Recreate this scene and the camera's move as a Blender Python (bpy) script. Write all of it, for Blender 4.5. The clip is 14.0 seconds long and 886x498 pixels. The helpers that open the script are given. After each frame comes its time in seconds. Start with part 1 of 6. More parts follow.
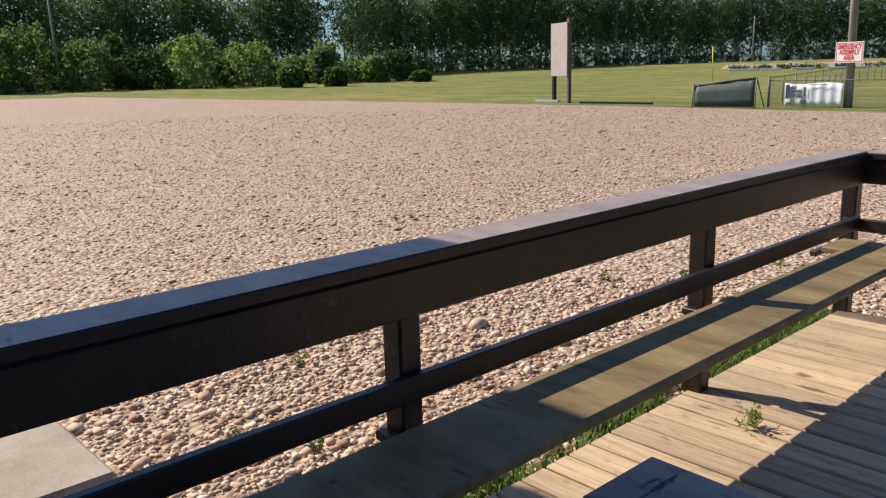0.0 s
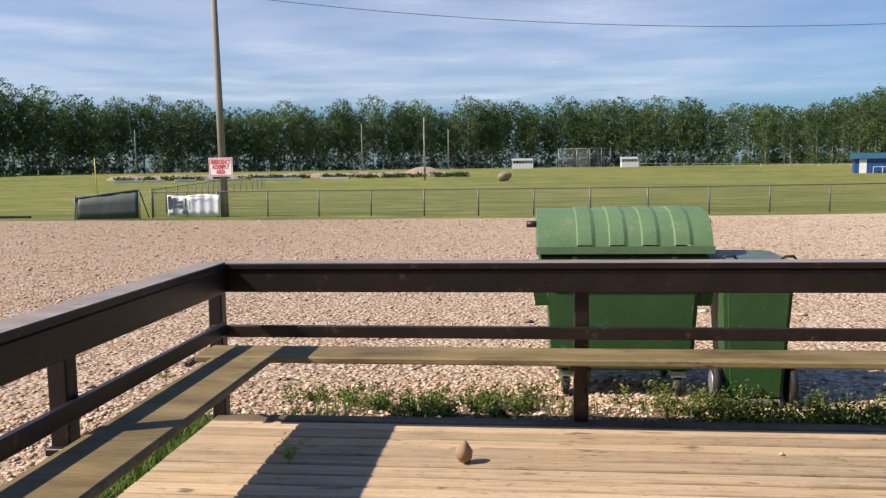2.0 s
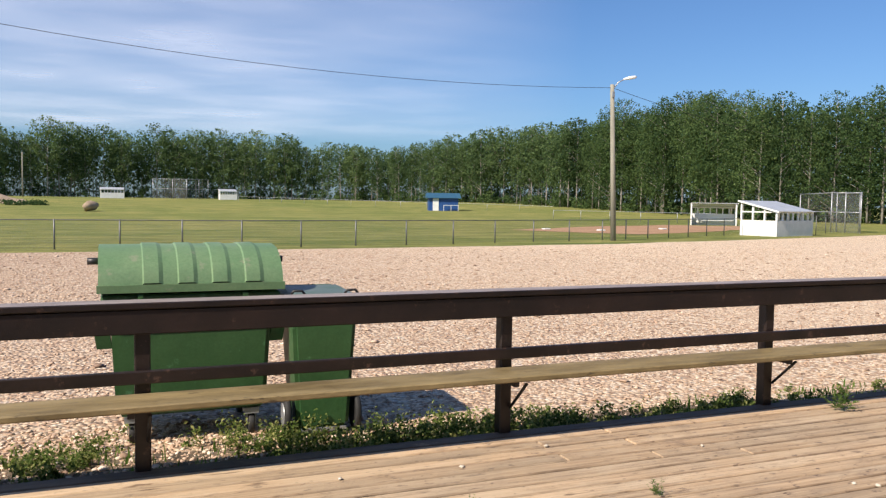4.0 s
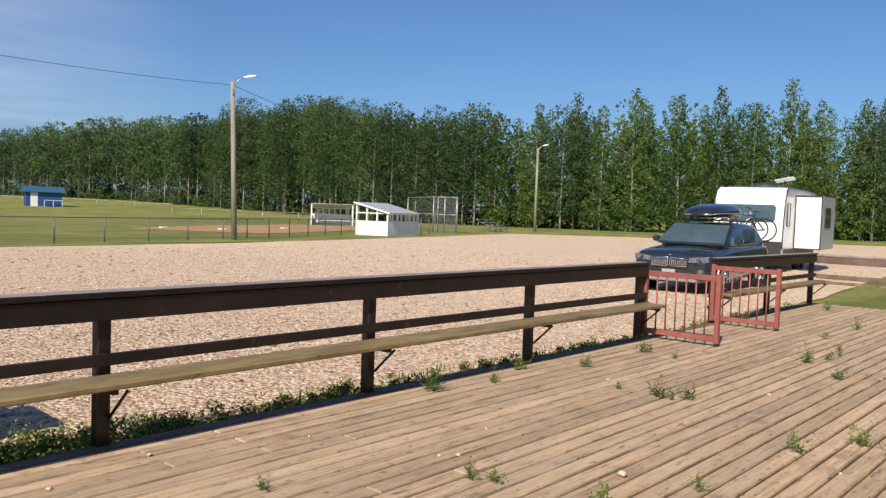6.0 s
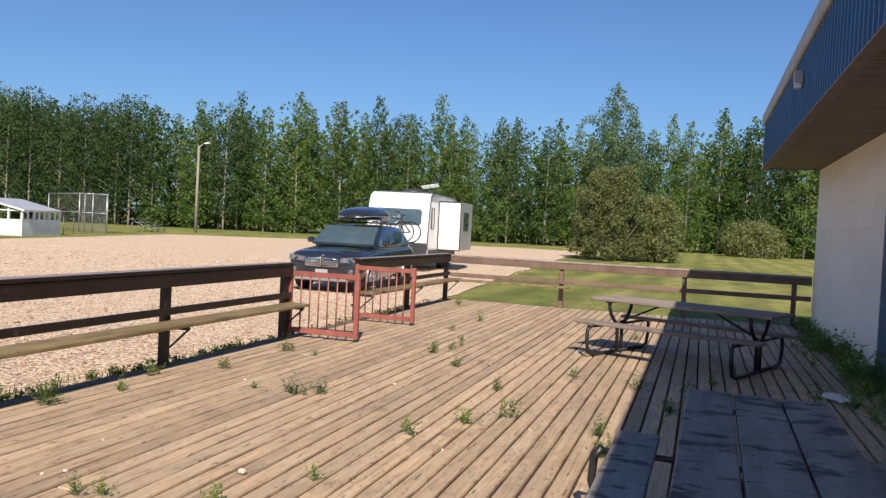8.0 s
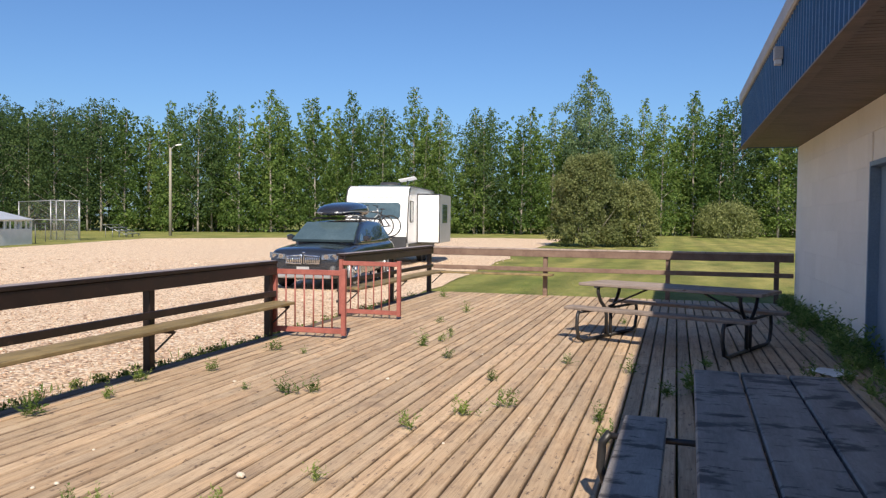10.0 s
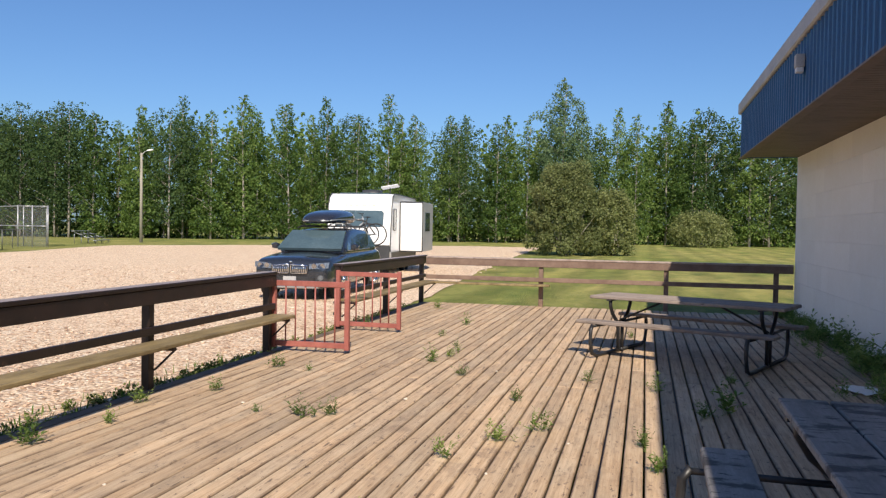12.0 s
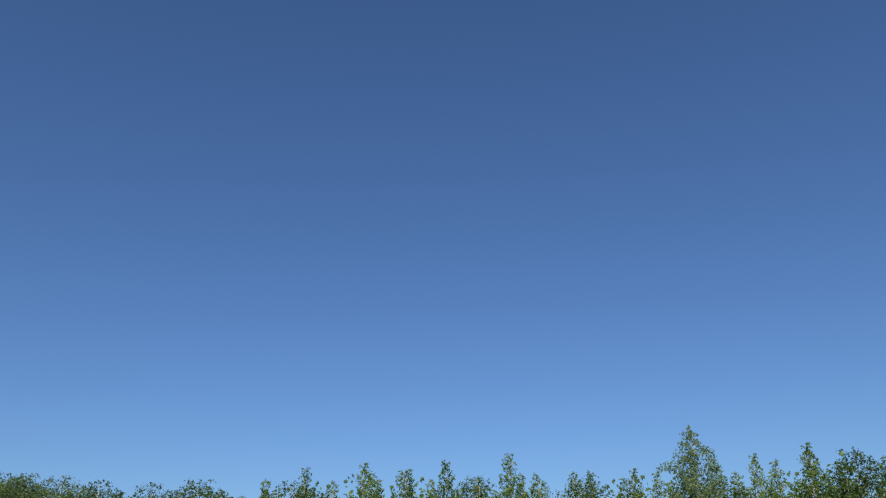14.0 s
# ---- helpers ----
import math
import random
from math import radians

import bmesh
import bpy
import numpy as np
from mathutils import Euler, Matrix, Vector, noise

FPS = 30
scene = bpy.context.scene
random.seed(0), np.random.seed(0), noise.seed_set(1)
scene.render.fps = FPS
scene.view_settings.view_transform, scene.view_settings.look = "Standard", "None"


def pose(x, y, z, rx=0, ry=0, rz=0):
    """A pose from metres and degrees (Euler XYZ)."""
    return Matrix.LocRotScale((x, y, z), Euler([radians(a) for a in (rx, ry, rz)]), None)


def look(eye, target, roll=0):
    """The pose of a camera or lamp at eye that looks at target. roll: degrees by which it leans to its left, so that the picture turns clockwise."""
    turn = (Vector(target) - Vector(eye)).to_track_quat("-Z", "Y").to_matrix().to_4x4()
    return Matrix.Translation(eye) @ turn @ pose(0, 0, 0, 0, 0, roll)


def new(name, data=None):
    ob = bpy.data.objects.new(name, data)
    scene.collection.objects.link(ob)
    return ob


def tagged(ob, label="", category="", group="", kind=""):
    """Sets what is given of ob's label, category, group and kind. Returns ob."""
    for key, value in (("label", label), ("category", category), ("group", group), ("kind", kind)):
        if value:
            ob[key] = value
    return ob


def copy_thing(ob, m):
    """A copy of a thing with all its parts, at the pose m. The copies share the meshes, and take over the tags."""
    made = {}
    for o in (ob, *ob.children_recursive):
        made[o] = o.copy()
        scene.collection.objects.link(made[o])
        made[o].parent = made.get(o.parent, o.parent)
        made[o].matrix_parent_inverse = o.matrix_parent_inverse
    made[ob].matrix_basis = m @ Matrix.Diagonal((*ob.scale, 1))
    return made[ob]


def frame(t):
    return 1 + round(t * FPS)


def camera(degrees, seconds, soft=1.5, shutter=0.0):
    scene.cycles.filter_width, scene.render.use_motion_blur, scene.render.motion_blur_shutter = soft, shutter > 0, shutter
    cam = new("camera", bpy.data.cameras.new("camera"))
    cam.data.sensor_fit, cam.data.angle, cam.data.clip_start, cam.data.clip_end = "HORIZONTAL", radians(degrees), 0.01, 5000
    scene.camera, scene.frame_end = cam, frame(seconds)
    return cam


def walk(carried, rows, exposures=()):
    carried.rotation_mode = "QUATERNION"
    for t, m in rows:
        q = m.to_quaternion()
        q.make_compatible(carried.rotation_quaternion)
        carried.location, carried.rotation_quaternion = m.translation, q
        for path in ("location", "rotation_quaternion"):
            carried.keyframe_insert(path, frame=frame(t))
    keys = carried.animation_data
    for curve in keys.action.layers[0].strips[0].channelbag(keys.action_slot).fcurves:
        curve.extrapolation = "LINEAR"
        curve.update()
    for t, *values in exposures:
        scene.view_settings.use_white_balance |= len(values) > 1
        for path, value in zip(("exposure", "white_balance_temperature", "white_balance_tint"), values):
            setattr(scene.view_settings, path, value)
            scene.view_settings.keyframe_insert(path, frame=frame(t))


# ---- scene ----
cam = camera(57.8, 14.0, soft=1.3)
PATH = [
    (0, (-0.071, 0.174, 1.561), (-1.507, 1.496, 1.124), -1.5),
    (0.5, (0.008, 0.237, 1.576), (-1.075, 1.873, 1.191), -0.9),
    (1, (0.02, 0.269, 1.595), (-0.734, 2.096, 1.292), -0.8),
    (1.5, (0.03, 0.302, 1.603), (-0.451, 2.228, 1.359), -1.1),
    (2, (0.04, 0.344, 1.595), (-0.161, 2.324, 1.396), -0.8),
    (2.5, (0.083, 0.35, 1.596), (0.126, 2.343, 1.431), -0.3),
    (3, (0.143, 0.333, 1.596), (0.373, 2.314, 1.446), -0.2),
    (3.5, (0.203, 0.348, 1.601), (0.681, 2.285, 1.464), 0.3),
    (4, (0.253, 0.345, 1.62), (1.009, 2.193, 1.502), 0.8),
    (4.2, (0.272, 0.346, 1.623), (1.104, 2.161, 1.511), 0.9),
    (6.3, (0.348, 0.279, 1.61), (1.934, 1.493, 1.511), 2.3),
    (6.5, (0.358, 0.267, 1.61), (1.992, 1.415, 1.509), 2.5),
    (7, (0.4, 0.176, 1.62), (2.128, 1.178, 1.518), 2.6),
    (7.5, (0.429, 0.058, 1.616), (2.273, 0.829, 1.537), 2.6),
    (8, (0.414, 0.005, 1.616), (2.317, 0.618, 1.558), 2.9),
    (8.2, (0.418, 0.0, 1.615), (2.333, 0.575, 1.564), 2.8),
    (10.3, (0.516, 0.23, 1.581), (2.43, 0.805, 1.502), 0.1),
    (10.5, (0.535, 0.305, 1.579), (2.44, 0.908, 1.502), -0.3),
    (11, (0.644, 0.429, 1.571), (2.54, 1.059, 1.495), -0.1),
    (11.5, (0.727, 0.499, 1.57), (2.634, 1.096, 1.482), 0.6),
    (12, (0.777, 0.724, 1.609), (2.716, 1.212, 1.555), 0.9),
    (12.5, (0.815, 0.915, 1.673), (2.766, 1.342, 1.788), 0.5),
    (13, (0.82, 0.92, 1.715), (2.71, 1.422, 2.137), -0.7),
    (13.5, (0.835, 0.945, 1.735), (2.619, 1.563, 2.394), -1.0),
    (14, (0.845, 0.955, 1.75), (2.541, 1.649, 2.552), -1.2),
]
walk(cam, [(t, look(eye, target, roll)) for t, eye, target, roll in PATH],
     exposures=[(0.0, 0.40), (0.5, 0.41), (1.0, 0.40), (1.5, 0.34), (2.0, 0.42), (2.5, 0.50), (3.0, 0.56), (4.2, 0.52), (6.3, 0.26), (7.0, 0.23), (8.2, 0.44), (11.0, 0.53), (12.0, 0.50), (13.0, 0.40), (14.0, 0.28)])

# ---- light ----
SUN = Vector((-1.07, -0.385, 1.0)).normalized()      # towards the sun
world = bpy.data.worlds.new("world")
scene.world = world
world.use_nodes = True
wn = world.node_tree.nodes
sky = wn.new("ShaderNodeTexSky")
sky.sky_type = 'NISHITA'
sky.sun_disc = False
sky.sun_elevation = math.asin(SUN.z)
sky.sun_rotation = math.atan2(SUN.x, SUN.y)
sky.air_density, sky.dust_density, sky.ozone_density = 1.0, 0.9, 3.0
wn["Background"].inputs[1].default_value = 0.072
tone = wn.new("ShaderNodeMix")
tone.data_type, tone.blend_type = 'RGBA', 'MULTIPLY'
tone.inputs[0].default_value = 1.0
tone.inputs[7].default_value = (0.69, 0.92, 1.22, 1)     # a clear northern summer sky
world.node_tree.links.new(sky.outputs[0], tone.inputs[6])
world.node_tree.links.new(tone.outputs[2], wn["Background"].inputs[0])
sun_data = bpy.data.lights.new("sun", 'SUN')
sun_data.energy, sun_data.angle, sun_data.color = 5.0, radians(0.53), (1.0, 0.88, 0.74)
sun = new("sun", sun_data)
sun.matrix_world = look(SUN * 60, (0, 0, 0))


# ---- materials ----
def nodes_of(m):
    m.use_nodes = True
    nt = m.node_tree
    return nt, nt.nodes, nt.nodes["Principled BSDF"]


def ramp(nt, fac, stops):
    r = nt.nodes.new("ShaderNodeValToRGB")
    e = r.color_ramp.elements
    while len(e) < len(stops):
        e.new(0.5)
    for k, (p, c) in zip(e, stops):
        k.position, k.color = p, (*c, 1)
    nt.links.new(fac, r.inputs[0])
    return r.outputs[0]


def noise_tex(nt, scale, detail=4.0, rough=0.6, stretch=(1, 1, 1), coord="Object", distort=0.0):
    tc = nt.nodes.new("ShaderNodeTexCoord")
    mp = nt.nodes.new("ShaderNodeMapping")
    mp.inputs["Scale"].default_value = stretch
    n = nt.nodes.new("ShaderNodeTexNoise")
    n.inputs["Scale"].default_value, n.inputs["Detail"].default_value = scale, detail
    n.inputs["Roughness"].default_value, n.inputs["Distortion"].default_value = rough, distort
    nt.links.new(tc.outputs[coord], mp.inputs[0])
    nt.links.new(mp.outputs[0], n.inputs["Vector"])
    return n.outputs["Fac"]


def mixc(nt, fac, a, b, mode='MIX'):
    x = nt.nodes.new("ShaderNodeMix")
    x.data_type, x.blend_type = 'RGBA', mode
    for socket, v in ((x.inputs[0], fac), (x.inputs[6], a), (x.inputs[7], b)):
        if isinstance(v, (int, float)):
            socket.default_value = v
        elif isinstance(v, tuple):
            socket.default_value = (*v, 1)
        else:
            nt.links.new(v, socket)
    return x.outputs[2]


def bump(nt, height, strength, distance, bsdf):
    b = nt.nodes.new("ShaderNodeBump")
    b.inputs["Strength"].default_value, b.inputs["Distance"].default_value = strength, distance
    nt.links.new(height, b.inputs["Height"])
    nt.links.new(b.outputs[0], bsdf.inputs["Normal"])


def surface(name, dark, light, scale=8.0, rough=0.7, metal=0.0, fine=60.0, depth=0.003, stretch=(1, 1, 1),
            vary=0.0, spot=None, coat=0.0, coord="Object"):
    """A two-scale surface: broad stains between two colours, fine grain, relief; vary: tone from piece to piece."""
    m = bpy.data.materials.new(name)
    nt, n, b = nodes_of(m)
    broad = noise_tex(nt, scale, 5, 0.65, stretch, coord)
    col = ramp(nt, broad, [(0.3, dark), (0.7, light)])
    grain = noise_tex(nt, fine, 4, 0.7, stretch, coord)
    col = mixc(nt, 0.35, col, ramp(nt, grain, [(0.25, (0.25, 0.25, 0.25)), (0.75, (0.75, 0.75, 0.75))]), 'OVERLAY')
    if spot:
        mask = ramp(nt, noise_tex(nt, scale * 2.7, 6, 0.75, stretch, coord), [(0.6, (0, 0, 0)), (0.68, (1, 1, 1))])
        col = mixc(nt, mask, col, spot)
    if vary:
        info = n.new("ShaderNodeObjectInfo")
        hsv = n.new("ShaderNodeHueSaturation")
        mr = n.new("ShaderNodeMapRange")
        mr.inputs[3].default_value, mr.inputs[4].default_value = 1 - vary, 1 + vary
        nt.links.new(info.outputs["Random"], mr.inputs[0])
        nt.links.new(mr.outputs[0], hsv.inputs["Value"])
        nt.links.new(col, hsv.inputs["Color"])
        col = hsv.outputs[0]
    nt.links.new(col, b.inputs["Base Color"])
    b.inputs["Roughness"].default_value, b.inputs["Metallic"].default_value = rough, metal
    b.inputs["Coat Weight"].default_value = coat
    if depth:
        bump(nt, grain, 0.6, depth, b)
    return m


def deck_wood():
    m = bpy.data.materials.new("weathered_deck_wood")
    nt, n, b = nodes_of(m)
    info = n.new("ShaderNodeObjectInfo")
    tc = n.new("ShaderNodeTexCoord")
    off = n.new("ShaderNodeVectorMath")
    off.operation = 'SCALE'
    nt.links.new(info.outputs["Random"], off.inputs[3])
    off.inputs[0].default_value = (37, 91, 13)
    add = n.new("ShaderNodeVectorMath")
    nt.links.new(tc.outputs["Object"], add.inputs[0])
    nt.links.new(off.outputs[0], add.inputs[1])

    def tex(scale, stretch, detail=5, rough=0.65):
        mp = n.new("ShaderNodeMapping")
        mp.inputs["Scale"].default_value = stretch
        t = n.new("ShaderNodeTexNoise")
        t.inputs["Scale"].default_value, t.inputs["Detail"].default_value, t.inputs["Roughness"].default_value = scale, detail, rough
        nt.links.new(add.outputs[0], mp.inputs[0])
        nt.links.new(mp.outputs[0], t.inputs["Vector"])
        return t.outputs["Fac"]
    grain = tex(16, (0.12, 3.0, 1))
    fine = tex(60, (0.06, 3.0, 1))
    stain = tex(1.3, (0.7, 1.6, 1))
    knots = tex(13, (0.28, 1.5, 1), 3, 0.5)
    col = ramp(nt, grain, [(0.25, (0.27, 0.175, 0.10)), (0.5, (0.49, 0.34, 0.205)), (0.75, (0.64, 0.475, 0.31))])
    grey = ramp(nt, fine, [(0.3, (0.22, 0.165, 0.11)), (0.7, (0.52, 0.41, 0.285))])
    col = mixc(nt, ramp(nt, stain, [(0.38, (0.0, 0.0, 0.0)), (0.66, (0.75, 0.75, 0.75))]), col, grey)
    col = mixc(nt, ramp(nt, knots, [(0.66, (0, 0, 0)), (0.73, (0.85, 0.85, 0.85))]), col, (0.085, 0.05, 0.028))
    dirt = tex(2.6, (0.6, 3.0, 1), 6, 0.8)
    col = mixc(nt, ramp(nt, dirt, [(0.55, (0, 0, 0)), (0.75, (0.55, 0.55, 0.55))]), col, (0.10, 0.07, 0.05))
    fleck = ramp(nt, noise_tex(nt, 11, 5, 0.7, (0.8, 1.6, 1)), [(0.59, (0, 0, 0)), (0.65, (0.85, 0.85, 0.85))])
    grime = ramp(nt, noise_tex(nt, 0.85, 4, 0.6), [(0.42, (0.4, 0.4, 0.4)), (0.56, (1, 1, 1))])
    col = mixc(nt, mixc(nt, 1.0, fleck, grime, 'MULTIPLY'), col, (0.075, 0.048, 0.04))
    soil = ramp(nt, noise_tex(nt, 2.4, 6, 0.75), [(0.53, (0, 0, 0)), (0.70, (0.55, 0.55, 0.55))])
    col = mixc(nt, mixc(nt, 1.0, soil, grime, 'MULTIPLY'), col, (0.10, 0.068, 0.055))
    worn = ramp(nt, tex(3.2, (0.35, 1.5, 1), 6, 0.75), [(0.50, (0, 0, 0)), (0.66, (0.6, 0.6, 0.6))])
    col = mixc(nt, worn, col, (0.56, 0.435, 0.295))
    streaks = ramp(nt, tex(7, (0.10, 4.0, 1), 5, 0.75), [(0.56, (0, 0, 0)), (0.68, (0.6, 0.6, 0.6))])
    col = mixc(nt, streaks, col, (0.13, 0.085, 0.055))
    marks = ramp(nt, tex(19, (0.55, 1.5, 1), 4, 0.6), [(0.64, (0, 0, 0)), (0.69, (0.8, 0.8, 0.8))])
    col = mixc(nt, marks, col, (0.09, 0.055, 0.04))
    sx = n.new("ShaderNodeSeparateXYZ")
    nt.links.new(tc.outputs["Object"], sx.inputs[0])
    # shade of the gaps and trodden soil, painted along the joints board by board
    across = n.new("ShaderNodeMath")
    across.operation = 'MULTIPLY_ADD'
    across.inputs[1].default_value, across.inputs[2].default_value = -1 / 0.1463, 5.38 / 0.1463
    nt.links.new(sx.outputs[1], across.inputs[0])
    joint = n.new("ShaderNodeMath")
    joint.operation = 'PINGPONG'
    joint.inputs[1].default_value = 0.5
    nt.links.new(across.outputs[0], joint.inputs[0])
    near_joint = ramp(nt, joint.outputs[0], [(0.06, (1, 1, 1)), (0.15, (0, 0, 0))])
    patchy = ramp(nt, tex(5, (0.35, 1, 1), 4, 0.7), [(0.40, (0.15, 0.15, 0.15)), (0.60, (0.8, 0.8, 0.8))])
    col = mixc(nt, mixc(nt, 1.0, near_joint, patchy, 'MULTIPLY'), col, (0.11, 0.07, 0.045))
    paleness = n.new("ShaderNodeMapRange")         # the boards grow paler towards the low-x end
    paleness.inputs[1].default_value, paleness.inputs[2].default_value, paleness.inputs[3].default_value, paleness.inputs[4].default_value = 3.5, -1.0, 0.0, 0.32
    nt.links.new(sx.outputs[0], paleness.inputs[0])
    pale_wood = ramp(nt, grain, [(0.25, (0.47, 0.33, 0.185)), (0.5, (0.72, 0.54, 0.33)), (0.75, (0.82, 0.655, 0.44))])
    pale_wood = mixc(nt, ramp(nt, knots, [(0.64, (0, 0, 0)), (0.71, (0.8, 0.8, 0.8))]), pale_wood, (0.16, 0.09, 0.045))
    col = mixc(nt, paleness.outputs[0], col, pale_wood)
    hsv = n.new("ShaderNodeHueSaturation")
    mr = n.new("ShaderNodeMapRange")
    mr.inputs[3].default_value, mr.inputs[4].default_value = 0.80, 1.12
    nt.links.new(info.outputs["Random"], mr.inputs[0])
    nt.links.new(mr.outputs[0], hsv.inputs["Value"])
    nt.links.new(col, hsv.inputs["Color"])
    nt.links.new(hsv.outputs[0], b.inputs["Base Color"])
    b.inputs["Roughness"].default_value = 0.72
    bump(nt, fine, 0.5, 0.003, b)
    return m


def stone_mat(name, per_island=True):
    """Pinkish river gravel: stones of their own tone, or the same as a pattern where it is far off."""
    m = bpy.data.materials.new(name)
    nt, n, b = nodes_of(m)
    tones = [(0.0, (0.36, 0.24, 0.155)), (0.2, (0.66, 0.46, 0.305)), (0.5, (0.84, 0.63, 0.43)), (0.8, (0.90, 0.72, 0.51)), (1.0, (0.93, 0.83, 0.66))]
    if per_island:
        tones = [(0.0, (0.22, 0.14, 0.095)), (0.2, (0.40, 0.27, 0.18)), (0.5, (0.50, 0.35, 0.245)), (0.8, (0.64, 0.475, 0.35)), (1.0, (0.80, 0.68, 0.54))]
        g = n.new("ShaderNodeNewGeometry")
        col = ramp(nt, g.outputs["Random Per Island"], tones)
        speck = noise_tex(nt, 90, 3)
        col = mixc(nt, 0.35, col, ramp(nt, speck, [(0.3, (0.3, 0.3, 0.3)), (0.7, (0.7, 0.7, 0.7))]), 'OVERLAY')
    else:
        tc = n.new("ShaderNodeTexCoord")
        v = n.new("ShaderNodeTexVoronoi")
        v.inputs["Scale"].default_value = 21
        nt.links.new(tc.outputs["Object"], v.inputs["Vector"])
        sep = n.new("ShaderNodeSeparateColor")
        nt.links.new(v.outputs["Color"], sep.inputs[0])
        col = ramp(nt, sep.outputs[0], tones)
        # shade between the stones, painted dark at the cell borders
        gap = ramp(nt, v.outputs["Distance"], [(0.30, (1, 1, 1)), (0.72, (0.30, 0.26, 0.24))])
        col = mixc(nt, 0.6, col, gap, 'MULTIPLY')
        # heaps and hollows of larger stones
        big = n.new("ShaderNodeTexVoronoi")
        big.inputs["Scale"].default_value = 7.5
        nt.links.new(tc.outputs["Object"], big.inputs["Vector"])
        sepb = n.new("ShaderNodeSeparateColor")
        nt.links.new(big.outputs["Color"], sepb.inputs[0])
        col = mixc(nt, 0.22, col, ramp(nt, sepb.outputs[1], [(0.0, (0.12, 0.12, 0.12)), (0.35, (0.5, 0.5, 0.5)), (1.0, (0.88, 0.88, 0.88))]), 'OVERLAY')
        coarse = noise_tex(nt, 5.0, 6, 0.85)
        col = mixc(nt, 0.42, col, ramp(nt, coarse, [(0.3, (0.2, 0.2, 0.2)), (0.7, (0.82, 0.82, 0.82))]), 'OVERLAY')
        patch = noise_tex(nt, 0.16, 5, 0.6)
        col = mixc(nt, ramp(nt, patch, [(0.36, (0.0, 0.0, 0.0)), (0.62, (0.2, 0.2, 0.2))]), col, (0.74, 0.57, 0.40))
        # stones grow darker towards low x, lighter towards high x
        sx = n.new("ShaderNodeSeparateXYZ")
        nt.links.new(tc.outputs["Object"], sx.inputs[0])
        along_x = n.new("ShaderNodeMapRange")
        along_x.inputs[1].default_value, along_x.inputs[2].default_value = -8, 18
        nt.links.new(sx.outputs[0], along_x.inputs[0])
        darkened = mixc(nt, 1.0, col, (0.62, 0.57, 0.555), 'MULTIPLY')
        col = mixc(nt, along_x.outputs[0], darkened, col)
        weed = noise_tex(nt, 0.55, 6, 0.7)
        col = mixc(nt, ramp(nt, weed, [(0.72, (0, 0, 0)), (0.79, (0.6, 0.6, 0.6))]), col, (0.13, 0.15, 0.05))
        inv = n.new("ShaderNodeMath")
        inv.operation = 'SUBTRACT'
        inv.inputs[0].default_value = 1.0
        nt.links.new(v.outputs["Distance"], inv.inputs[1])
        bump(nt, inv.outputs[0], 0.75, 0.04, b)
    nt.links.new(col, b.inputs["Base Color"])
    b.inputs["Roughness"].default_value = 0.75
    return m


def lawn_mat():
    m = bpy.data.materials.new("mown_grass")
    nt, n, b = nodes_of(m)
    a = noise_tex(nt, 0.05, 6, 0.6)
    c = noise_tex(nt, 0.6, 6, 0.75, (0.5, 1, 1))
    f = noise_tex(nt, 14, 5, 0.8)
    col = ramp(nt, a, [(0.35, (0.145, 0.18, 0.045)), (0.65, (0.30, 0.27, 0.09))])
    streak = noise_tex(nt, 0.35, 7, 0.7, (0.12, 1.0, 1))
    col = mixc(nt, ramp(nt, streak, [(0.45, (0, 0, 0)), (0.62, (0.75, 0.75, 0.75))]), col, (0.34, 0.30, 0.115))
    col = mixc(nt, ramp(nt, c, [(0.40, (0, 0, 0)), (0.66, (0.85, 0.85, 0.85))]), col, (0.085, 0.125, 0.03))
    w = n.new("ShaderNodeTexWave")
    w.bands_direction = 'Y'
    w.inputs["Scale"].default_value, w.inputs["Distortion"].default_value = 0.19, 1.6
    tc = n.new("ShaderNodeTexCoord")
    nt.links.new(tc.outputs["Object"], w.inputs["Vector"])
    col = mixc(nt, 0.36, col, ramp(nt, w.outputs["Fac"], [(0.2, (0.36, 0.36, 0.36)), (0.8, (0.66, 0.66, 0.62))]), 'OVERLAY')
    col = mixc(nt, 0.5, col, ramp(nt, f, [(0.25, (0.25, 0.25, 0.25)), (0.75, (0.78, 0.78, 0.70))]), 'OVERLAY')
    nt.links.new(col, b.inputs["Base Color"])
    b.inputs["Roughness"].default_value = 0.9
    b.inputs["Specular IOR Level"].default_value = 0.15
    bump(nt, f, 0.9, 0.06, b)
    return m


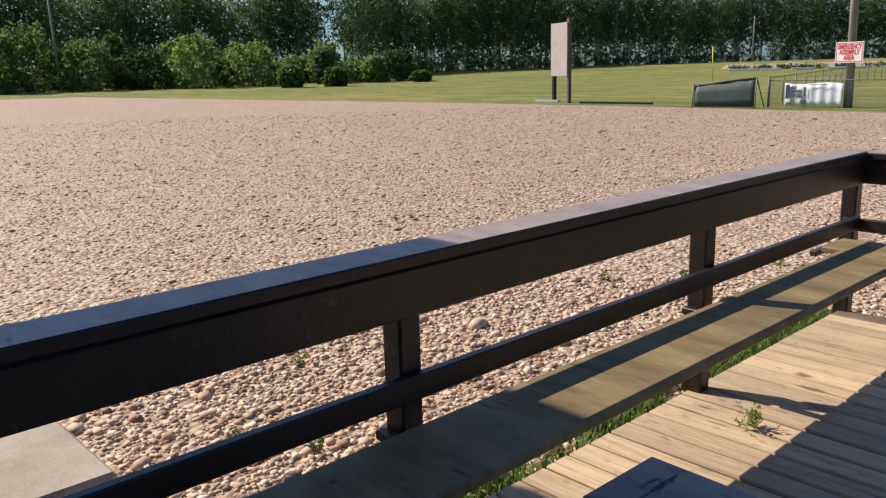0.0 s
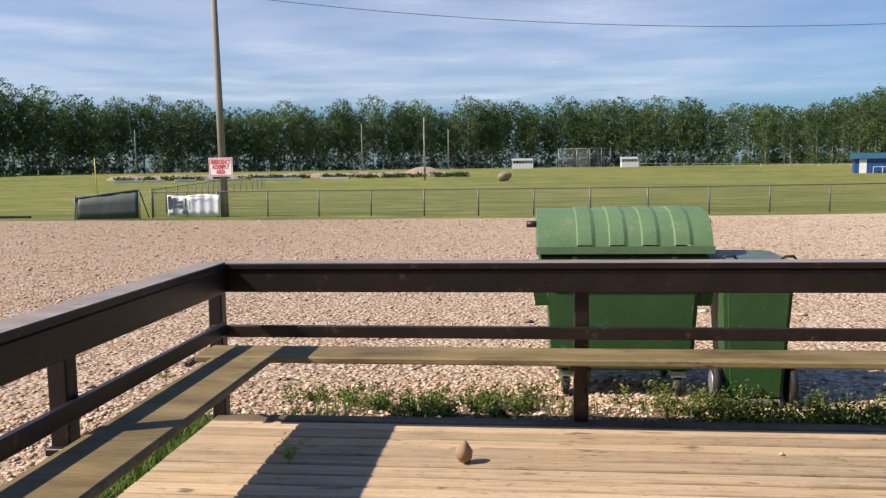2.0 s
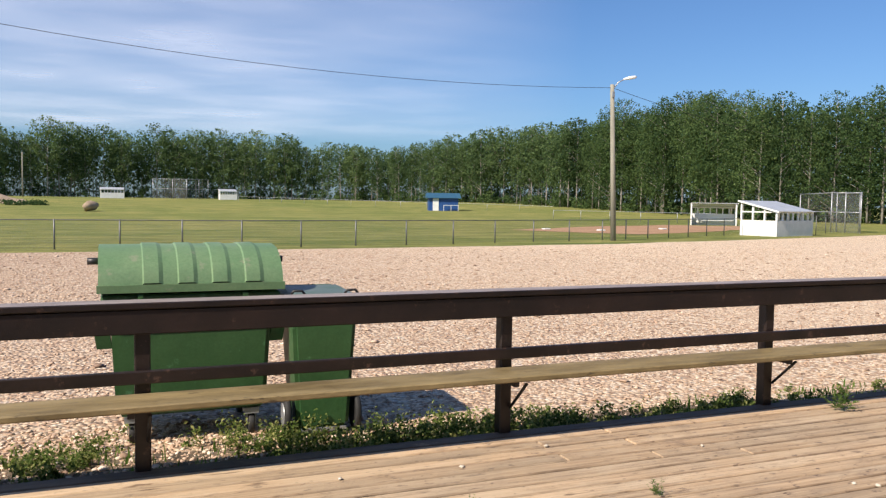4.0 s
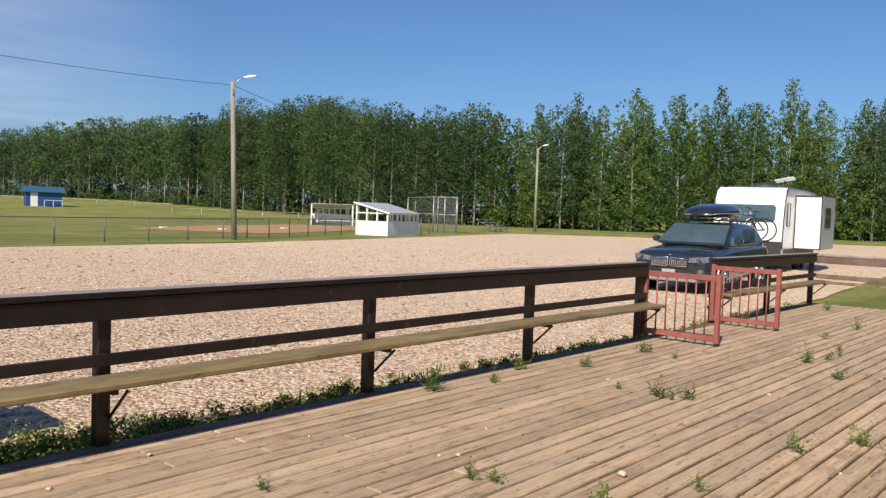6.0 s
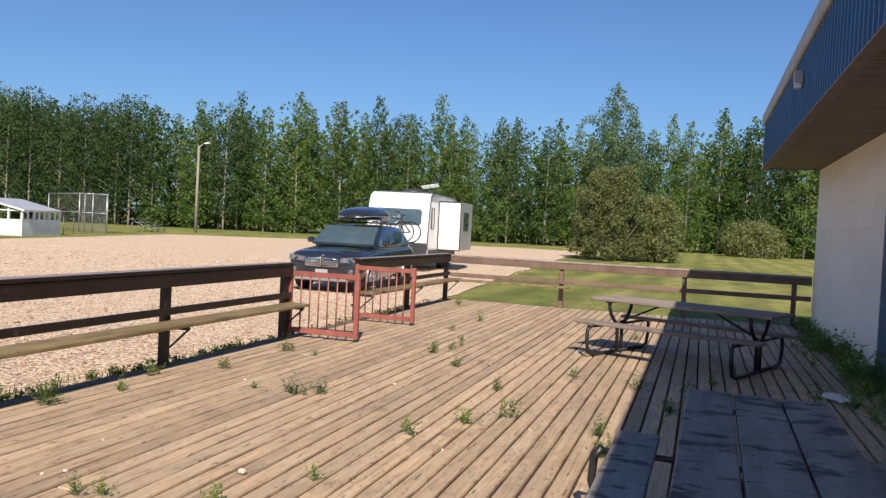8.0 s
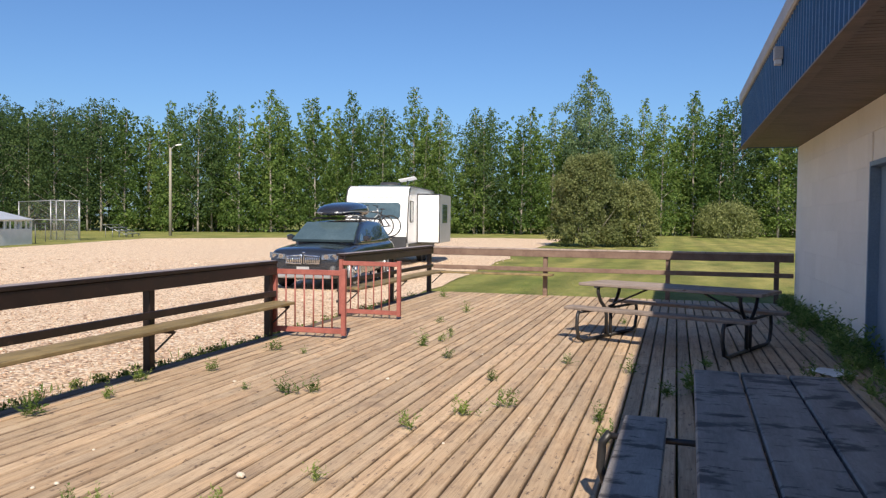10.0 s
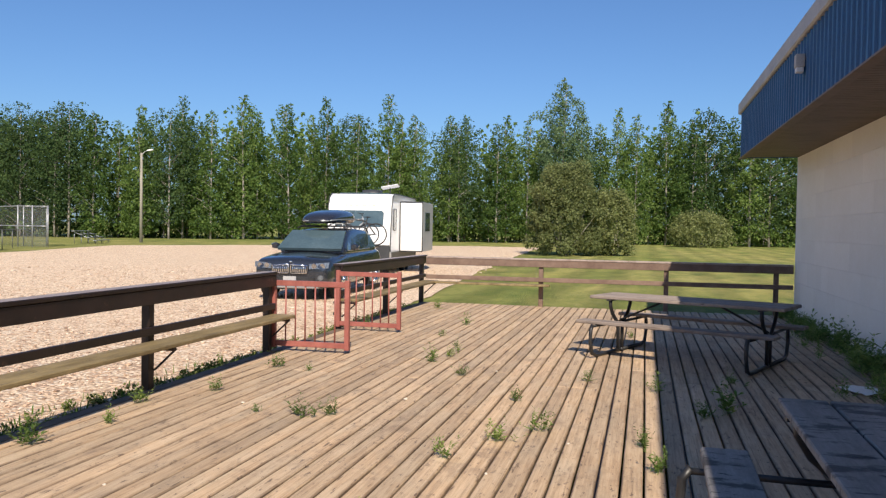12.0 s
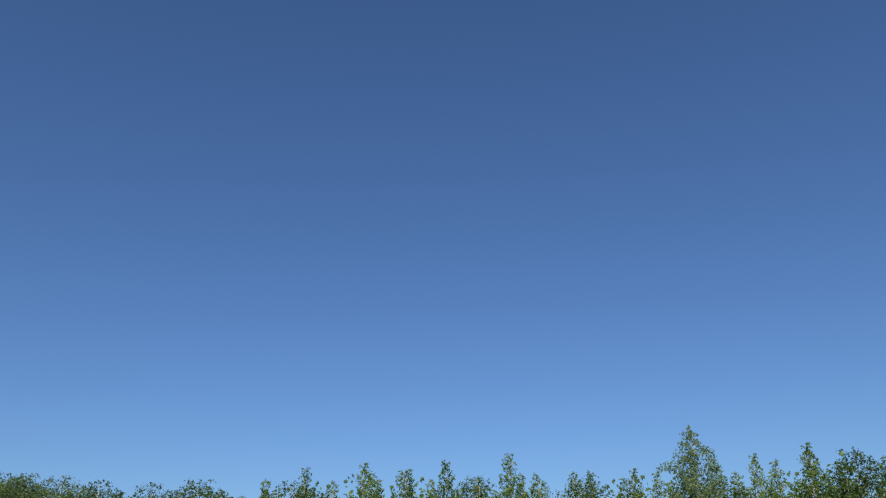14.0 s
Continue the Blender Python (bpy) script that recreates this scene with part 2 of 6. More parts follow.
def leaf_mat(name, stops, through_light=0.35):
    m = bpy.data.materials.new(name)
    nt, n, b = nodes_of(m)
    g = n.new("ShaderNodeNewGeometry")
    info = n.new("ShaderNodeObjectInfo")
    col = ramp(nt, g.outputs["Random Per Island"], stops)
    hsv = n.new("ShaderNodeHueSaturation")
    mr = n.new("ShaderNodeMapRange")
    mr.inputs[3].default_value, mr.inputs[4].default_value = 0.7, 1.35
    nt.links.new(info.outputs["Random"], mr.inputs[0])
    nt.links.new(mr.outputs[0], hsv.inputs["Value"])
    mh = n.new("ShaderNodeMapRange")
    mh.inputs[3].default_value, mh.inputs[4].default_value = 0.515, 0.485
    nt.links.new(info.outputs["Random"], mh.inputs[0])
    nt.links.new(mh.outputs[0], hsv.inputs["Hue"])
    nt.links.new(col, hsv.inputs["Color"])
    nt.links.new(hsv.outputs[0], b.inputs["Base Color"])
    b.inputs["Roughness"].default_value = 0.7
    b.inputs["Specular IOR Level"].default_value = 0.15
    t = n.new("ShaderNodeBsdfTranslucent")
    glow = n.new("ShaderNodeHueSaturation")
    glow.inputs["Value"].default_value = 1.45
    nt.links.new(hsv.outputs[0], glow.inputs["Color"])
    nt.links.new(glow.outputs[0], t.inputs[0])
    mx = n.new("ShaderNodeMixShader")
    mx.inputs[0].default_value = through_light
    nt.links.new(b.outputs[0], mx.inputs[1])
    nt.links.new(t.outputs[0], mx.inputs[2])
    nt.links.new(mx.outputs[0], n["Material Output"].inputs[0])
    return m


def glass_mat(name, tint=(0.8, 0.85, 0.85), rough=0.02):
    m = bpy.data.materials.new(name)
    nt, n, b = nodes_of(m)
    b.inputs["Base Color"].default_value = (*tint, 1)
    b.inputs["Transmission Weight"].default_value = 1.0
    b.inputs["Roughness"].default_value = rough
    return m


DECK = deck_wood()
BROWN = surface("dark_brown_stained_wood", (0.008, 0.0055, 0.005), (0.026, 0.015, 0.012), 3, 0.42, 0, 40, 0.003, (1, 1, 1), 0.15, (0.09, 0.05, 0.036))
WORN = surface("worn_bench_wood", (0.115, 0.082, 0.034), (0.29, 0.22, 0.105), 5, 0.62, 0, 45, 0.003, (0.35, 1.4, 1), 0.15, (0.05, 0.035, 0.02))
CAP = surface("pale_rail_top", (0.20, 0.155, 0.13), (0.38, 0.31, 0.27), 4, 0.42, 0, 50, 0.003, (0.5, 1.5, 1), 0.1, (0.045, 0.026, 0.02))
REDWOOD = surface("faded_red_brown_wood", (0.11, 0.066, 0.048), (0.20, 0.135, 0.10), 4, 0.6, 0, 50, 0.003, (1, 1, 1), 0.12)
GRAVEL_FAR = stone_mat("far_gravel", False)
STONES = stone_mat("river_stones", True)
LAWN = lawn_mat()
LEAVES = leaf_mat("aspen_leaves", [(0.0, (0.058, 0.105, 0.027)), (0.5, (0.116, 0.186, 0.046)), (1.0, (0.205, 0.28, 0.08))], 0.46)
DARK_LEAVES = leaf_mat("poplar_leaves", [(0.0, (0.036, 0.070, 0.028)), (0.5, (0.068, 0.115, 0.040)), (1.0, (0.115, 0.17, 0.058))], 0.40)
WILLOW_LEAVES = leaf_mat("willow_leaves", [(0.0, (0.12, 0.145, 0.05)), (0.5, (0.21, 0.235, 0.09)), (1.0, (0.33, 0.35, 0.155))], 0.48)
BLUE_LEAVES = leaf_mat("balsam_leaves", [(0.0, (0.06, 0.105, 0.05)), (0.5, (0.105, 0.165, 0.078)), (1.0, (0.17, 0.235, 0.115))], 0.45)
# far poplars: distance haze is mixed into this lighter leaf colour
HAZED_LEAVES = leaf_mat("hazed_poplar_leaves", [(0.0, (0.052, 0.092, 0.038)), (0.5, (0.092, 0.145, 0.056)), (1.0, (0.145, 0.205, 0.08))], 0.44)
GRASS = leaf_mat("grass_blades", [(0.0, (0.09, 0.155, 0.028)), (0.6, (0.16, 0.245, 0.05)), (1.0, (0.28, 0.29, 0.11))], 0.5)
WEEDS = leaf_mat("weed_leaves", [(0.0, (0.11, 0.175, 0.045)), (0.6, (0.185, 0.27, 0.07)), (1.0, (0.30, 0.34, 0.13))], 0.5)
HERBS = leaf_mat("herb_leaves", [(0.0, (0.04, 0.072, 0.016)), (0.55, (0.11, 0.16, 0.04)), (1.0, (0.30, 0.31, 0.12))], 0.46)
BARK = surface("pale_bark", (0.12, 0.10, 0.08), (0.46, 0.43, 0.37), 2.5, 0.85, 0, 12, 0.01, (1, 1, 0.4))
POLE_WOOD = surface("grey_pole_wood", (0.19, 0.18, 0.14), (0.33, 0.31, 0.25), 2, 0.85, 0, 30, 0.004, (2, 2, 0.2))
CONCRETE = surface("rough_concrete", (0.27, 0.235, 0.19), (0.43, 0.38, 0.31), 3, 0.9, 0, 70, 0.006, (1, 1, 1), 0, (0.5, 0.46, 0.4))
WALL_PAINT = surface("cream_painted_block", (0.86, 0.82, 0.73), (0.92, 0.88, 0.80), 1.2, 0.75, 0, 30, 0.004, (1, 1, 1), 0.03)
BLUE_METAL = surface("blue_ribbed_metal", (0.010, 0.065, 0.17), (0.016, 0.095, 0.24), 1.5, 0.42, 0.0, 30, 0.0)
TRIM_GREY = surface("grey_roof_trim", (0.36, 0.34, 0.32), (0.47, 0.45, 0.42), 2, 0.55, 0, 40, 0.001)
SOFFIT = surface("brown_soffit_boards", (0.12, 0.085, 0.06), (0.21, 0.15, 0.11), 3, 0.6, 0, 40, 0.002, (1, 0.3, 1), 0.12)
BLUE_DOOR = surface("pale_blue_door_paint", (0.17, 0.24, 0.32), (0.22, 0.30, 0.39), 2, 0.5, 0, 40, 0.001)
GATE_RED = surface("dull_red_gate_paint", (0.22, 0.066, 0.052), (0.33, 0.112, 0.088), 5, 0.5, 0, 60, 0.001, (1, 1, 1), 0.05, (0.22, 0.08, 0.06))
BLACK_STEEL = surface("black_steel", (0.012, 0.012, 0.013), (0.03, 0.03, 0.032), 8, 0.45, 0.0, 60, 0.001)
GALV = surface("galvanised_steel", (0.32, 0.33, 0.34), (0.47, 0.48, 0.49), 8, 0.45, 0.6, 60, 0.001)
WHITE_PAINT = surface("white_paint", (0.68, 0.68, 0.66), (0.80, 0.80, 0.78), 2, 0.5, 0, 40, 0.001)


# ---- building blocks ----
G = -0.15                                            # ground level; the deck's top is 0


def box(bm, x0, y0, z0, x1, y1, z1, m=None):
    vs = [bm.verts.new(p) for p in ((x0, y0, z0), (x1, y0, z0), (x1, y1, z0), (x0, y1, z0),
                                    (x0, y0, z1), (x1, y0, z1), (x1, y1, z1), (x0, y1, z1))]
    if m:
        for v in vs:
            v.co = m @ v.co
    fs = [bm.faces.new([vs[i] for i in f]) for f in ((3, 2, 1, 0), (4, 5, 6, 7), (0, 1, 5, 4), (1, 2, 6, 5), (2, 3, 7, 6), (3, 0, 4, 7))]
    return vs, fs


def soften(bm, width, segments=1):
    bmesh.ops.bevel(bm, geom=bm.edges[:], offset=width, segments=segments, affect='EDGES', clamp_overlap=True)


def tube(bm, points, radius, sides=8, ends=True):
    """A round bar along points; radius: one value, or one for each point."""
    pts = [Vector(p) for p in points]
    rad = radius if isinstance(radius, (list, tuple)) else [radius] * len(pts)
    rings = []
    side = None
    for i, p in enumerate(pts):
        d = (pts[min(i + 1, len(pts) - 1)] - pts[max(i - 1, 0)]).normalized()
        if side is None:
            side = d.orthogonal().normalized()
        side = (side - d * side.dot(d)).normalized()
        other = d.cross(side)
        rings.append([bm.verts.new(p + (side * math.cos(a) + other * math.sin(a)) * rad[i])
                      for a in (2 * math.pi * k / sides for k in range(sides))])
    for a, b in zip(rings, rings[1:]):
        for k in range(sides):
            f = bm.faces.new((a[k], a[(k + 1) % sides], b[(k + 1) % sides], b[k]))
            f.smooth = True
    if ends:
        bm.faces.new(rings[0][::-1])
        bm.faces.new(rings[-1])


def mesh_of(name, bm, material):
    me = bpy.data.meshes.new(name)
    bm.normal_update()
    bm.to_mesh(me)
    bm.free()
    for one in material if isinstance(material, (list, tuple)) else [material]:
        me.materials.append(one)
    return me


def part(name, bm, material, parent=None, label=""):
    """One mesh object, under a thing or under a part where parent is given."""
    ob = new(name, mesh_of(name, bm, material) if isinstance(bm, bmesh.types.BMesh) else bm)
    if parent:
        ob.parent = parent
    return tagged(ob, label)


def thing(name, label, category, at=None, group="", kind=""):
    ob = new(name)
    ob.empty_display_size = 0.2
    if at is not None:
        ob.matrix_world = at
    return tagged(ob, label, category, group, kind)


def bar(name, x0, y0, z0, x1, y1, z1, material, parent, label="", edge=0.006, m=None):
    bm = bmesh.new()
    box(bm, x0, y0, z0, x1, y1, z1, m)
    if edge:
        soften(bm, edge)
    return part(name, bm, material, parent, label)


def pydata(name, verts, faces, material, smooth=False):
    me = bpy.data.meshes.new(name)
    me.from_pydata(verts, [], faces)
    me.materials.append(material)
    if smooth:
        me.shade_smooth()
    me.update()
    return me


# ---- ground ----
def sheet(name, outline, z, material):
    bm = bmesh.new()
    bm.faces.new([bm.verts.new((x, y, z)) for x, y in outline])
    bmesh.ops.triangulate(bm, faces=bm.faces[:])
    return part(name, bm, material)


def rise(x, y):
    """The field climbs gently towards the far wood on the one side."""
    d, az = math.hypot(x, y), math.degrees(math.atan2(x, y))
    f = min(1, max(0, (d - 85) / 95))
    w = min(1, max(0, (48 - az) / 22)) if az > -90 else max(0, 1 - (-90 - az) / 25)
    return 1.7 * f * f * (3 - 2 * f) * w


bm = bmesh.new()
radii = [1, 20, 50, 80, 95, 110, 125, 140, 155, 170, 185, 220, 400, 1000, 3000]
rings = [[bm.verts.new((r * math.sin(a), r * math.cos(a), G - 0.02 + rise(r * math.sin(a), r * math.cos(a)))) for a in (2 * math.pi * k / 120 for k in range(120))] for r in radii]
bm.faces.new(rings[0][::-1])
for p, q in zip(rings, rings[1:]):
    for k in range(120):
        bm.faces.new((p[k], p[(k + 1) % 120], q[(k + 1) % 120], q[k])).smooth = True
bmesh.ops.recalc_face_normals(bm, faces=bm.faces[:])
ground = tagged(part("ground", bm, LAWN), "wide mown field of green and yellowish grass", "ground", kind="structure")


def wavy(pts, step=1.5, swing=0.35):
    out = []
    for a, b in zip(pts, pts[1:] + pts[:1]):
        a, b = Vector(a), Vector(b)
        n = max(1, int((b - a).length / step))
        side = Vector((-(b - a).y, (b - a).x)).normalized()
        for i in range(n):
            p = a.lerp(b, i / n)
            out.append(p + side * noise.noise(Vector((p.x * 0.35, p.y * 0.35, 3))) * swing)
    return [(p.x, p.y) for p in out]


LOT = wavy([(-110, -20), (-2.2, -20), (-2.2, 5.75), (17.4, 5.72), (22, 6.2), (33, 7.2), (56, 9), (76, 10), (76, 17), (67, 30),
            (54, 40), (38, 35.0), (21, 30.4), (4, 28.6), (-9, 28.2), (-22, 29.2), (-40, 29.3), (-62, 28.2), (-110, 27.6)])
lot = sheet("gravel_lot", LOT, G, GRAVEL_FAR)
tagged(lot, "pinkish river gravel parking lot with a few weeds", "gravel", kind="structure")

# weedy soil; its wide part by the bins also stands for their shade
SOIL = surface("dark_weedy_soil", (0.06, 0.042, 0.026), (0.20, 0.145, 0.095), 2.5, 0.95, 0, 45, 0.012, (1, 1, 1), 0, (0.36, 0.27, 0.19))
strip = sheet("soil_strip", wavy([(-2.15, 5.3), (17.4, 5.3), (17.4, 5.62), (10.0, 5.66), (3.5, 5.95), (2.0, 6.2), (-0.6, 6.15), (-2.15, 5.7)], 0.3, 0.35), G + 0.004, SOIL)
tagged(strip, "strip of dark weedy soil along the deck", "soil", kind="structure")

# ---- deck ----
X0, X1, Y0, Y1 = -1.985, 17.45, -2.08, 5.38
deck = thing("deck", "weathered wooden plank deck, silvery brown with knots", "deck", kind="structure")
bm = bmesh.new()
box(bm, X0 + 0.02, Y1 - 0.05, G, X1 - 0.02, Y1 - 0.012, -0.042)
box(bm, X0 + 0.012, Y0, G, X0 + 0.05, Y1 - 0.06, -0.042)
box(bm, X1 - 0.05, Y0, G, X1 - 0.012, Y1 - 0.06, -0.042)
for k in range(13):
    box(bm, X0 + 0.06, Y0 + 0.05 + k * 0.6, G, X1 - 0.06, Y0 + 0.09 + k * 0.6, -0.05)
part("joists", bm, BROWN, deck)
PITCH = 0.1463
# the front row of planks is darker brown than the rest
EDGE_WOOD = surface("dark_edge_plank", (0.06, 0.042, 0.028), (0.19, 0.135, 0.09), 3, 0.75, 0, 50, 0.003, (0.5, 2, 1), 0.15, (0.26, 0.19, 0.12))
rng = random.Random(4)
for row in range(51):
    y = Y1 - (row + 1) * PITCH
    ends = [X0] + [X0 + 0.61 * k for k in sorted(rng.sample((8, 9, 10, 18, 19, 20, 21, 22, 28), 2))] + [X1]
    ends = [e for i, e in enumerate(ends) if i == 0 or i == len(ends) - 1 or e - ends[i - 1] > 1.0]
    for a, b in zip(ends, ends[1:]):
        bm = bmesh.new()
        box(bm, a + 0.004, y + 0.0075, -0.04, b - 0.004, y + PITCH - 0.0075, 0)
        soften(bm, 0.008)
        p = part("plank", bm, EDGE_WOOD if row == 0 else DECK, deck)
        p.location.z = rng.uniform(-0.003, 0.001)


# ---- railing with benches ----
def post(x, y, parent, top=0.968, material=BROWN, w=0.09):
    return bar("post", x - w / 2, y - w / 2, G, x + w / 2, y + w / 2, top, material, parent, edge=0.008)


def brace(points, parent):
    bm = bmesh.new()
    tube(bm, points, 0.011, 6)
    return part("brace", bm, BLACK_STEEL, parent, "thin dark diagonal brace")


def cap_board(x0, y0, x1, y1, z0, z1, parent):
    """Flat board on the rail: its top is paler, its edges carry the dark stain."""
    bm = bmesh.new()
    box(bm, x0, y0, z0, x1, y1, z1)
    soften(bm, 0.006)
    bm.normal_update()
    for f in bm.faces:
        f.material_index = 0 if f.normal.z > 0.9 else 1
    return part("cap", bm, [CAP, BROWN], parent, "flat cap board, pale on top")


def rail_front(x0, x1, posts, label):
    """Railing along the deck's front edge: posts, two boards, cap and bench."""
    r = thing("bench_railing", label, "railing", group="deck railings")
    for x in posts:
        post(x, 5.375, r)
        bar("bench_bearer", x - 0.09, 5.03, 0.395, x - 0.05, 5.42, 0.428, BROWN, r, edge=0.004)
        brace([(x + 0.03, 5.32, 0.18), (x + 0.03, 5.08, 0.40)], r)
    bar("top_board", x0, 5.278, 0.826, x1, 5.318, 0.970, BROWN, r)
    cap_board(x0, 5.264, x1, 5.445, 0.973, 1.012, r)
    bar("middle_board", x0, 5.288, 0.53, x1, 5.328, 0.607, BROWN, r)
    bar("seat_board", x0, 5.01, 0.43, x1, 5.327, 0.47, WORN, r, "worn yellowish bench board", 0.008)
    return r


rail_front(-1.98, 10.19, [-1.965, 0.395, 2.785, 5.175, 7.595, 10.13], "dark brown wooden railing with built-in bench along the deck")
rail_front(12.50, 17.45, [12.56, 14.95, 17.395], "dark brown wooden railing with built-in bench beyond the gate")

left = thing("bench_railing", "dark brown wooden side railing with built-in worn bench", "railing", group="deck railings")
for y in (3.57, 1.72, -0.08):
    post(-1.955, y, left)
    bar("bench_bearer", -2.0, y - 0.09, 0.395, -1.6, y - 0.05, 0.428, BROWN, left, edge=0.004)
bar("top_board", -1.898, -0.3, 0.826, -1.858, 5.276, 0.978, BROWN, left)
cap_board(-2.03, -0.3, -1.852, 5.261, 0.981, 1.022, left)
bar("middle_board", -1.908, -0.3, 0.545, -1.868, 5.286, 0.628, BROWN, left)
bar("seat_board", -1.86, -0.3, 0.431, -1.494, 5.005, 0.471, WORN, left, "worn yellowish bench board", 0.008)

end = thing("deck_railing", "faded red-brown two-board railing at the deck end", "railing", group="deck railings")
for y in (2.8, 0.30, -1.75):
    post(17.40, y, end, 0.95, REDWOOD)
bar("top_board", 17.31, -2.05, 0.815, 17.35, 5.255, 0.955, REDWOOD, end)
bar("cap", 17.30, -2.05, 0.956, 17.46, 5.255, 0.992, CAP, end)
bar("middle_board", 17.31, -2.05, 0.51, 17.35, 5.255, 0.60, REDWOOD, end)
bar("seat_board", 17.05, 2.6, 0.43, 17.30, 5.0, 0.47, WORN, end, "worn yellowish bench board")

# ---- building ----
WY = -2.08
hall = thing("building", "low cream block hall with deep blue metal fascia and brown soffit", "building", kind="structure")
DX0, DX1, DH = 10.15, 11.2, 2.33
bm = bmesh.new()
box(bm, -3.5, WY - 0.25, G, DX0, WY - 0.02, 3.06)
box(bm, DX1, WY - 0.25, G, 17.4, WY - 0.02, 3.06)
box(bm, DX0, WY - 0.25, DH, DX1, WY - 0.02, 3.06)
box(bm, 17.15, -16, G, 17.4, WY - 0.25, 3.06)
box(bm, -5.8, -16, G, 17.4, -15.75, 3.06)
box(bm, -5.8, -15.75, G, -5.55, -0.3, 3.06)
box(bm, -5.55, -0.55, G, -4.4, -0.3, 3.06)
box(bm, -4.65, WY - 0.25, G, -4.4, -0.55, 3.06)
box(bm, -4.4, WY - 0.25, G, -3.5, WY, 3.06)
part("wall", bm, WALL_PAINT, hall)
blk = {}
for row in range(8):
    z0 = G + 0.004 + row * 0.405
    z1 = min(z0 + 0.4035, 3.055)
    shift = 0.6 if row % 2 else 0.0
    edges = [17.4] + ([17.4 - 0.6] if shift else []) 
    while edges[-1] - 1.2 > 4.0:
        edges.append(edges[-1] - 1.2)
    for b, a in zip(edges, edges[1:]):
        for lo, hi in (((a, b),) if b <= DX0 or a >= DX1 or z0 >= DH else ((a, min(b, DX0)), (max(a, DX1), b))):
            if hi - lo < 0.05:
                continue
            bm = bmesh.new()
            box(bm, lo + 0.0012, WY - 0.02, z0, hi - 0.0012, WY, z1)
            soften(bm, 0.002)
            part("block", bm, WALL_PAINT, hall)
bm = bmesh.new()
box(bm, DX0 - 0.0, WY - 0.16, 0.02, DX1, WY - 0.10, DH - 0.06)
door = tagged(part("door_1", bm, BLUE_DOOR, hall), "closed pale blue painted steel door")
bm = bmesh.new()
for a in ((DX0, WY - 0.2, 0.0, DX0 + 0.05, WY + 0.02, DH), (DX1 - 0.05, WY - 0.2, 0.0, DX1, WY + 0.02, DH), (DX0 + 0.05, WY - 0.2, DH - 0.06, DX1 - 0.05, WY + 0.02, DH)):
    box(bm, *a)
soften(bm, 0.004)
part("door_frame", bm, BLUE_DOOR, hall)
FY = -1.05


def ribbed(bm, x0, x1, y, z0, z1, pitch=0.19, along='x'):
    """Ribbed sheet: narrow raised ribs on a flat pan."""
    prof = [(0, 0), (0.55, 0), (0.65, 0.022), (0.85, 0.022), (0.95, 0)]
    cols = []
    n = int((x1 - x0) / pitch)
    for i in range(n):
        for u, d in prof:
            x = x0 + (i + u) * pitch
            p = [(x, y + d, z0), (x, y + d, z1)] if along == 'x' else [(y + d, x, z0), (y + d, x, z1)]
            cols.append([bm.verts.new(q) for q in p])
    for a, b in zip(cols, cols[1:]):
        bm.faces.new((a[0], b[0], b[1], a[1]))


bm = bmesh.new()
ribbed(bm, -3.6, 17.42, FY, 3.05, 3.93)
box(bm, -3.6, FY - 0.06, 3.05, 17.42, FY - 0.003, 3.93)
ribbed(bm, -16, FY - 0.02, 17.44, 3.05, 3.93, 0.19, 'y')
box(bm, 17.38, -16, 3.05, 17.437, FY - 0.065, 3.93)
part("fascia", bm, BLUE_METAL, hall, "deep blue ribbed metal fascia")
bm = bmesh.new()
box(bm, -3.6, FY - 0.5, 3.90, 17.5, FY + 0.06, 4.12)
soften(bm, 0.02)
part("roof_trim", bm, TRIM_GREY, hall, "weathered grey roof edge trim")
bm = bmesh.new()
box(bm, -3.6, FY - 0.08, 3.03, 17.46, FY + 0.035, 3.049)
part("drip_edge", bm, SOFFIT, hall)
bm = bmesh.new()
for k in range(175):
    x = -3.55 + k * 0.12
    box(bm, x, WY - 0.1, 3.062, x + 0.106, FY - 0.085, 3.078)
part("soffit", bm, SOFFIT, hall, "dark brown soffit boards")
bm = bmesh.new()
box(bm, -3.6, -16.2, 3.85, 17.37, FY - 0.52, 4.0)
part("roof", bm, TRIM_GREY, hall)
# the hall's wing at the other end, whose eave shades the side railing
bm = bmesh.new()
ribbed(bm, -6.3, -3.65, 0.62, 3.05, 3.93)
box(bm, -6.3, 0.55, 3.05, -3.65, 0.615, 3.93)
box(bm, -3.72, -1.1, 3.05, -3.655, 0.548, 3.93)
part("fascia", bm, BLUE_METAL, hall)
bm = bmesh.new()
box(bm, -6.3, -16.2, 3.94, -3.62, 0.70, 4.12)
part("roof", bm, TRIM_GREY, hall)
bm = bmesh.new()
box(bm, -6.3, -0.5, 3.062, -3.73, 0.54, 3.08)
part("soffit", bm, SOFFIT, hall)
lamp = thing("wall_lamp", "small grey box floodlight on the blue fascia", "wall lamp")
bar("housing", 10.87, FY + 0.02, 3.54, 11.0, FY + 0.12, 3.69, TRIM_GREY, lamp)
bar("lens", 10.88, FY + 0.03, 3.48, 10.99, FY + 0.11, 3.538, WHITE_PAINT, lamp, "clouded lens")


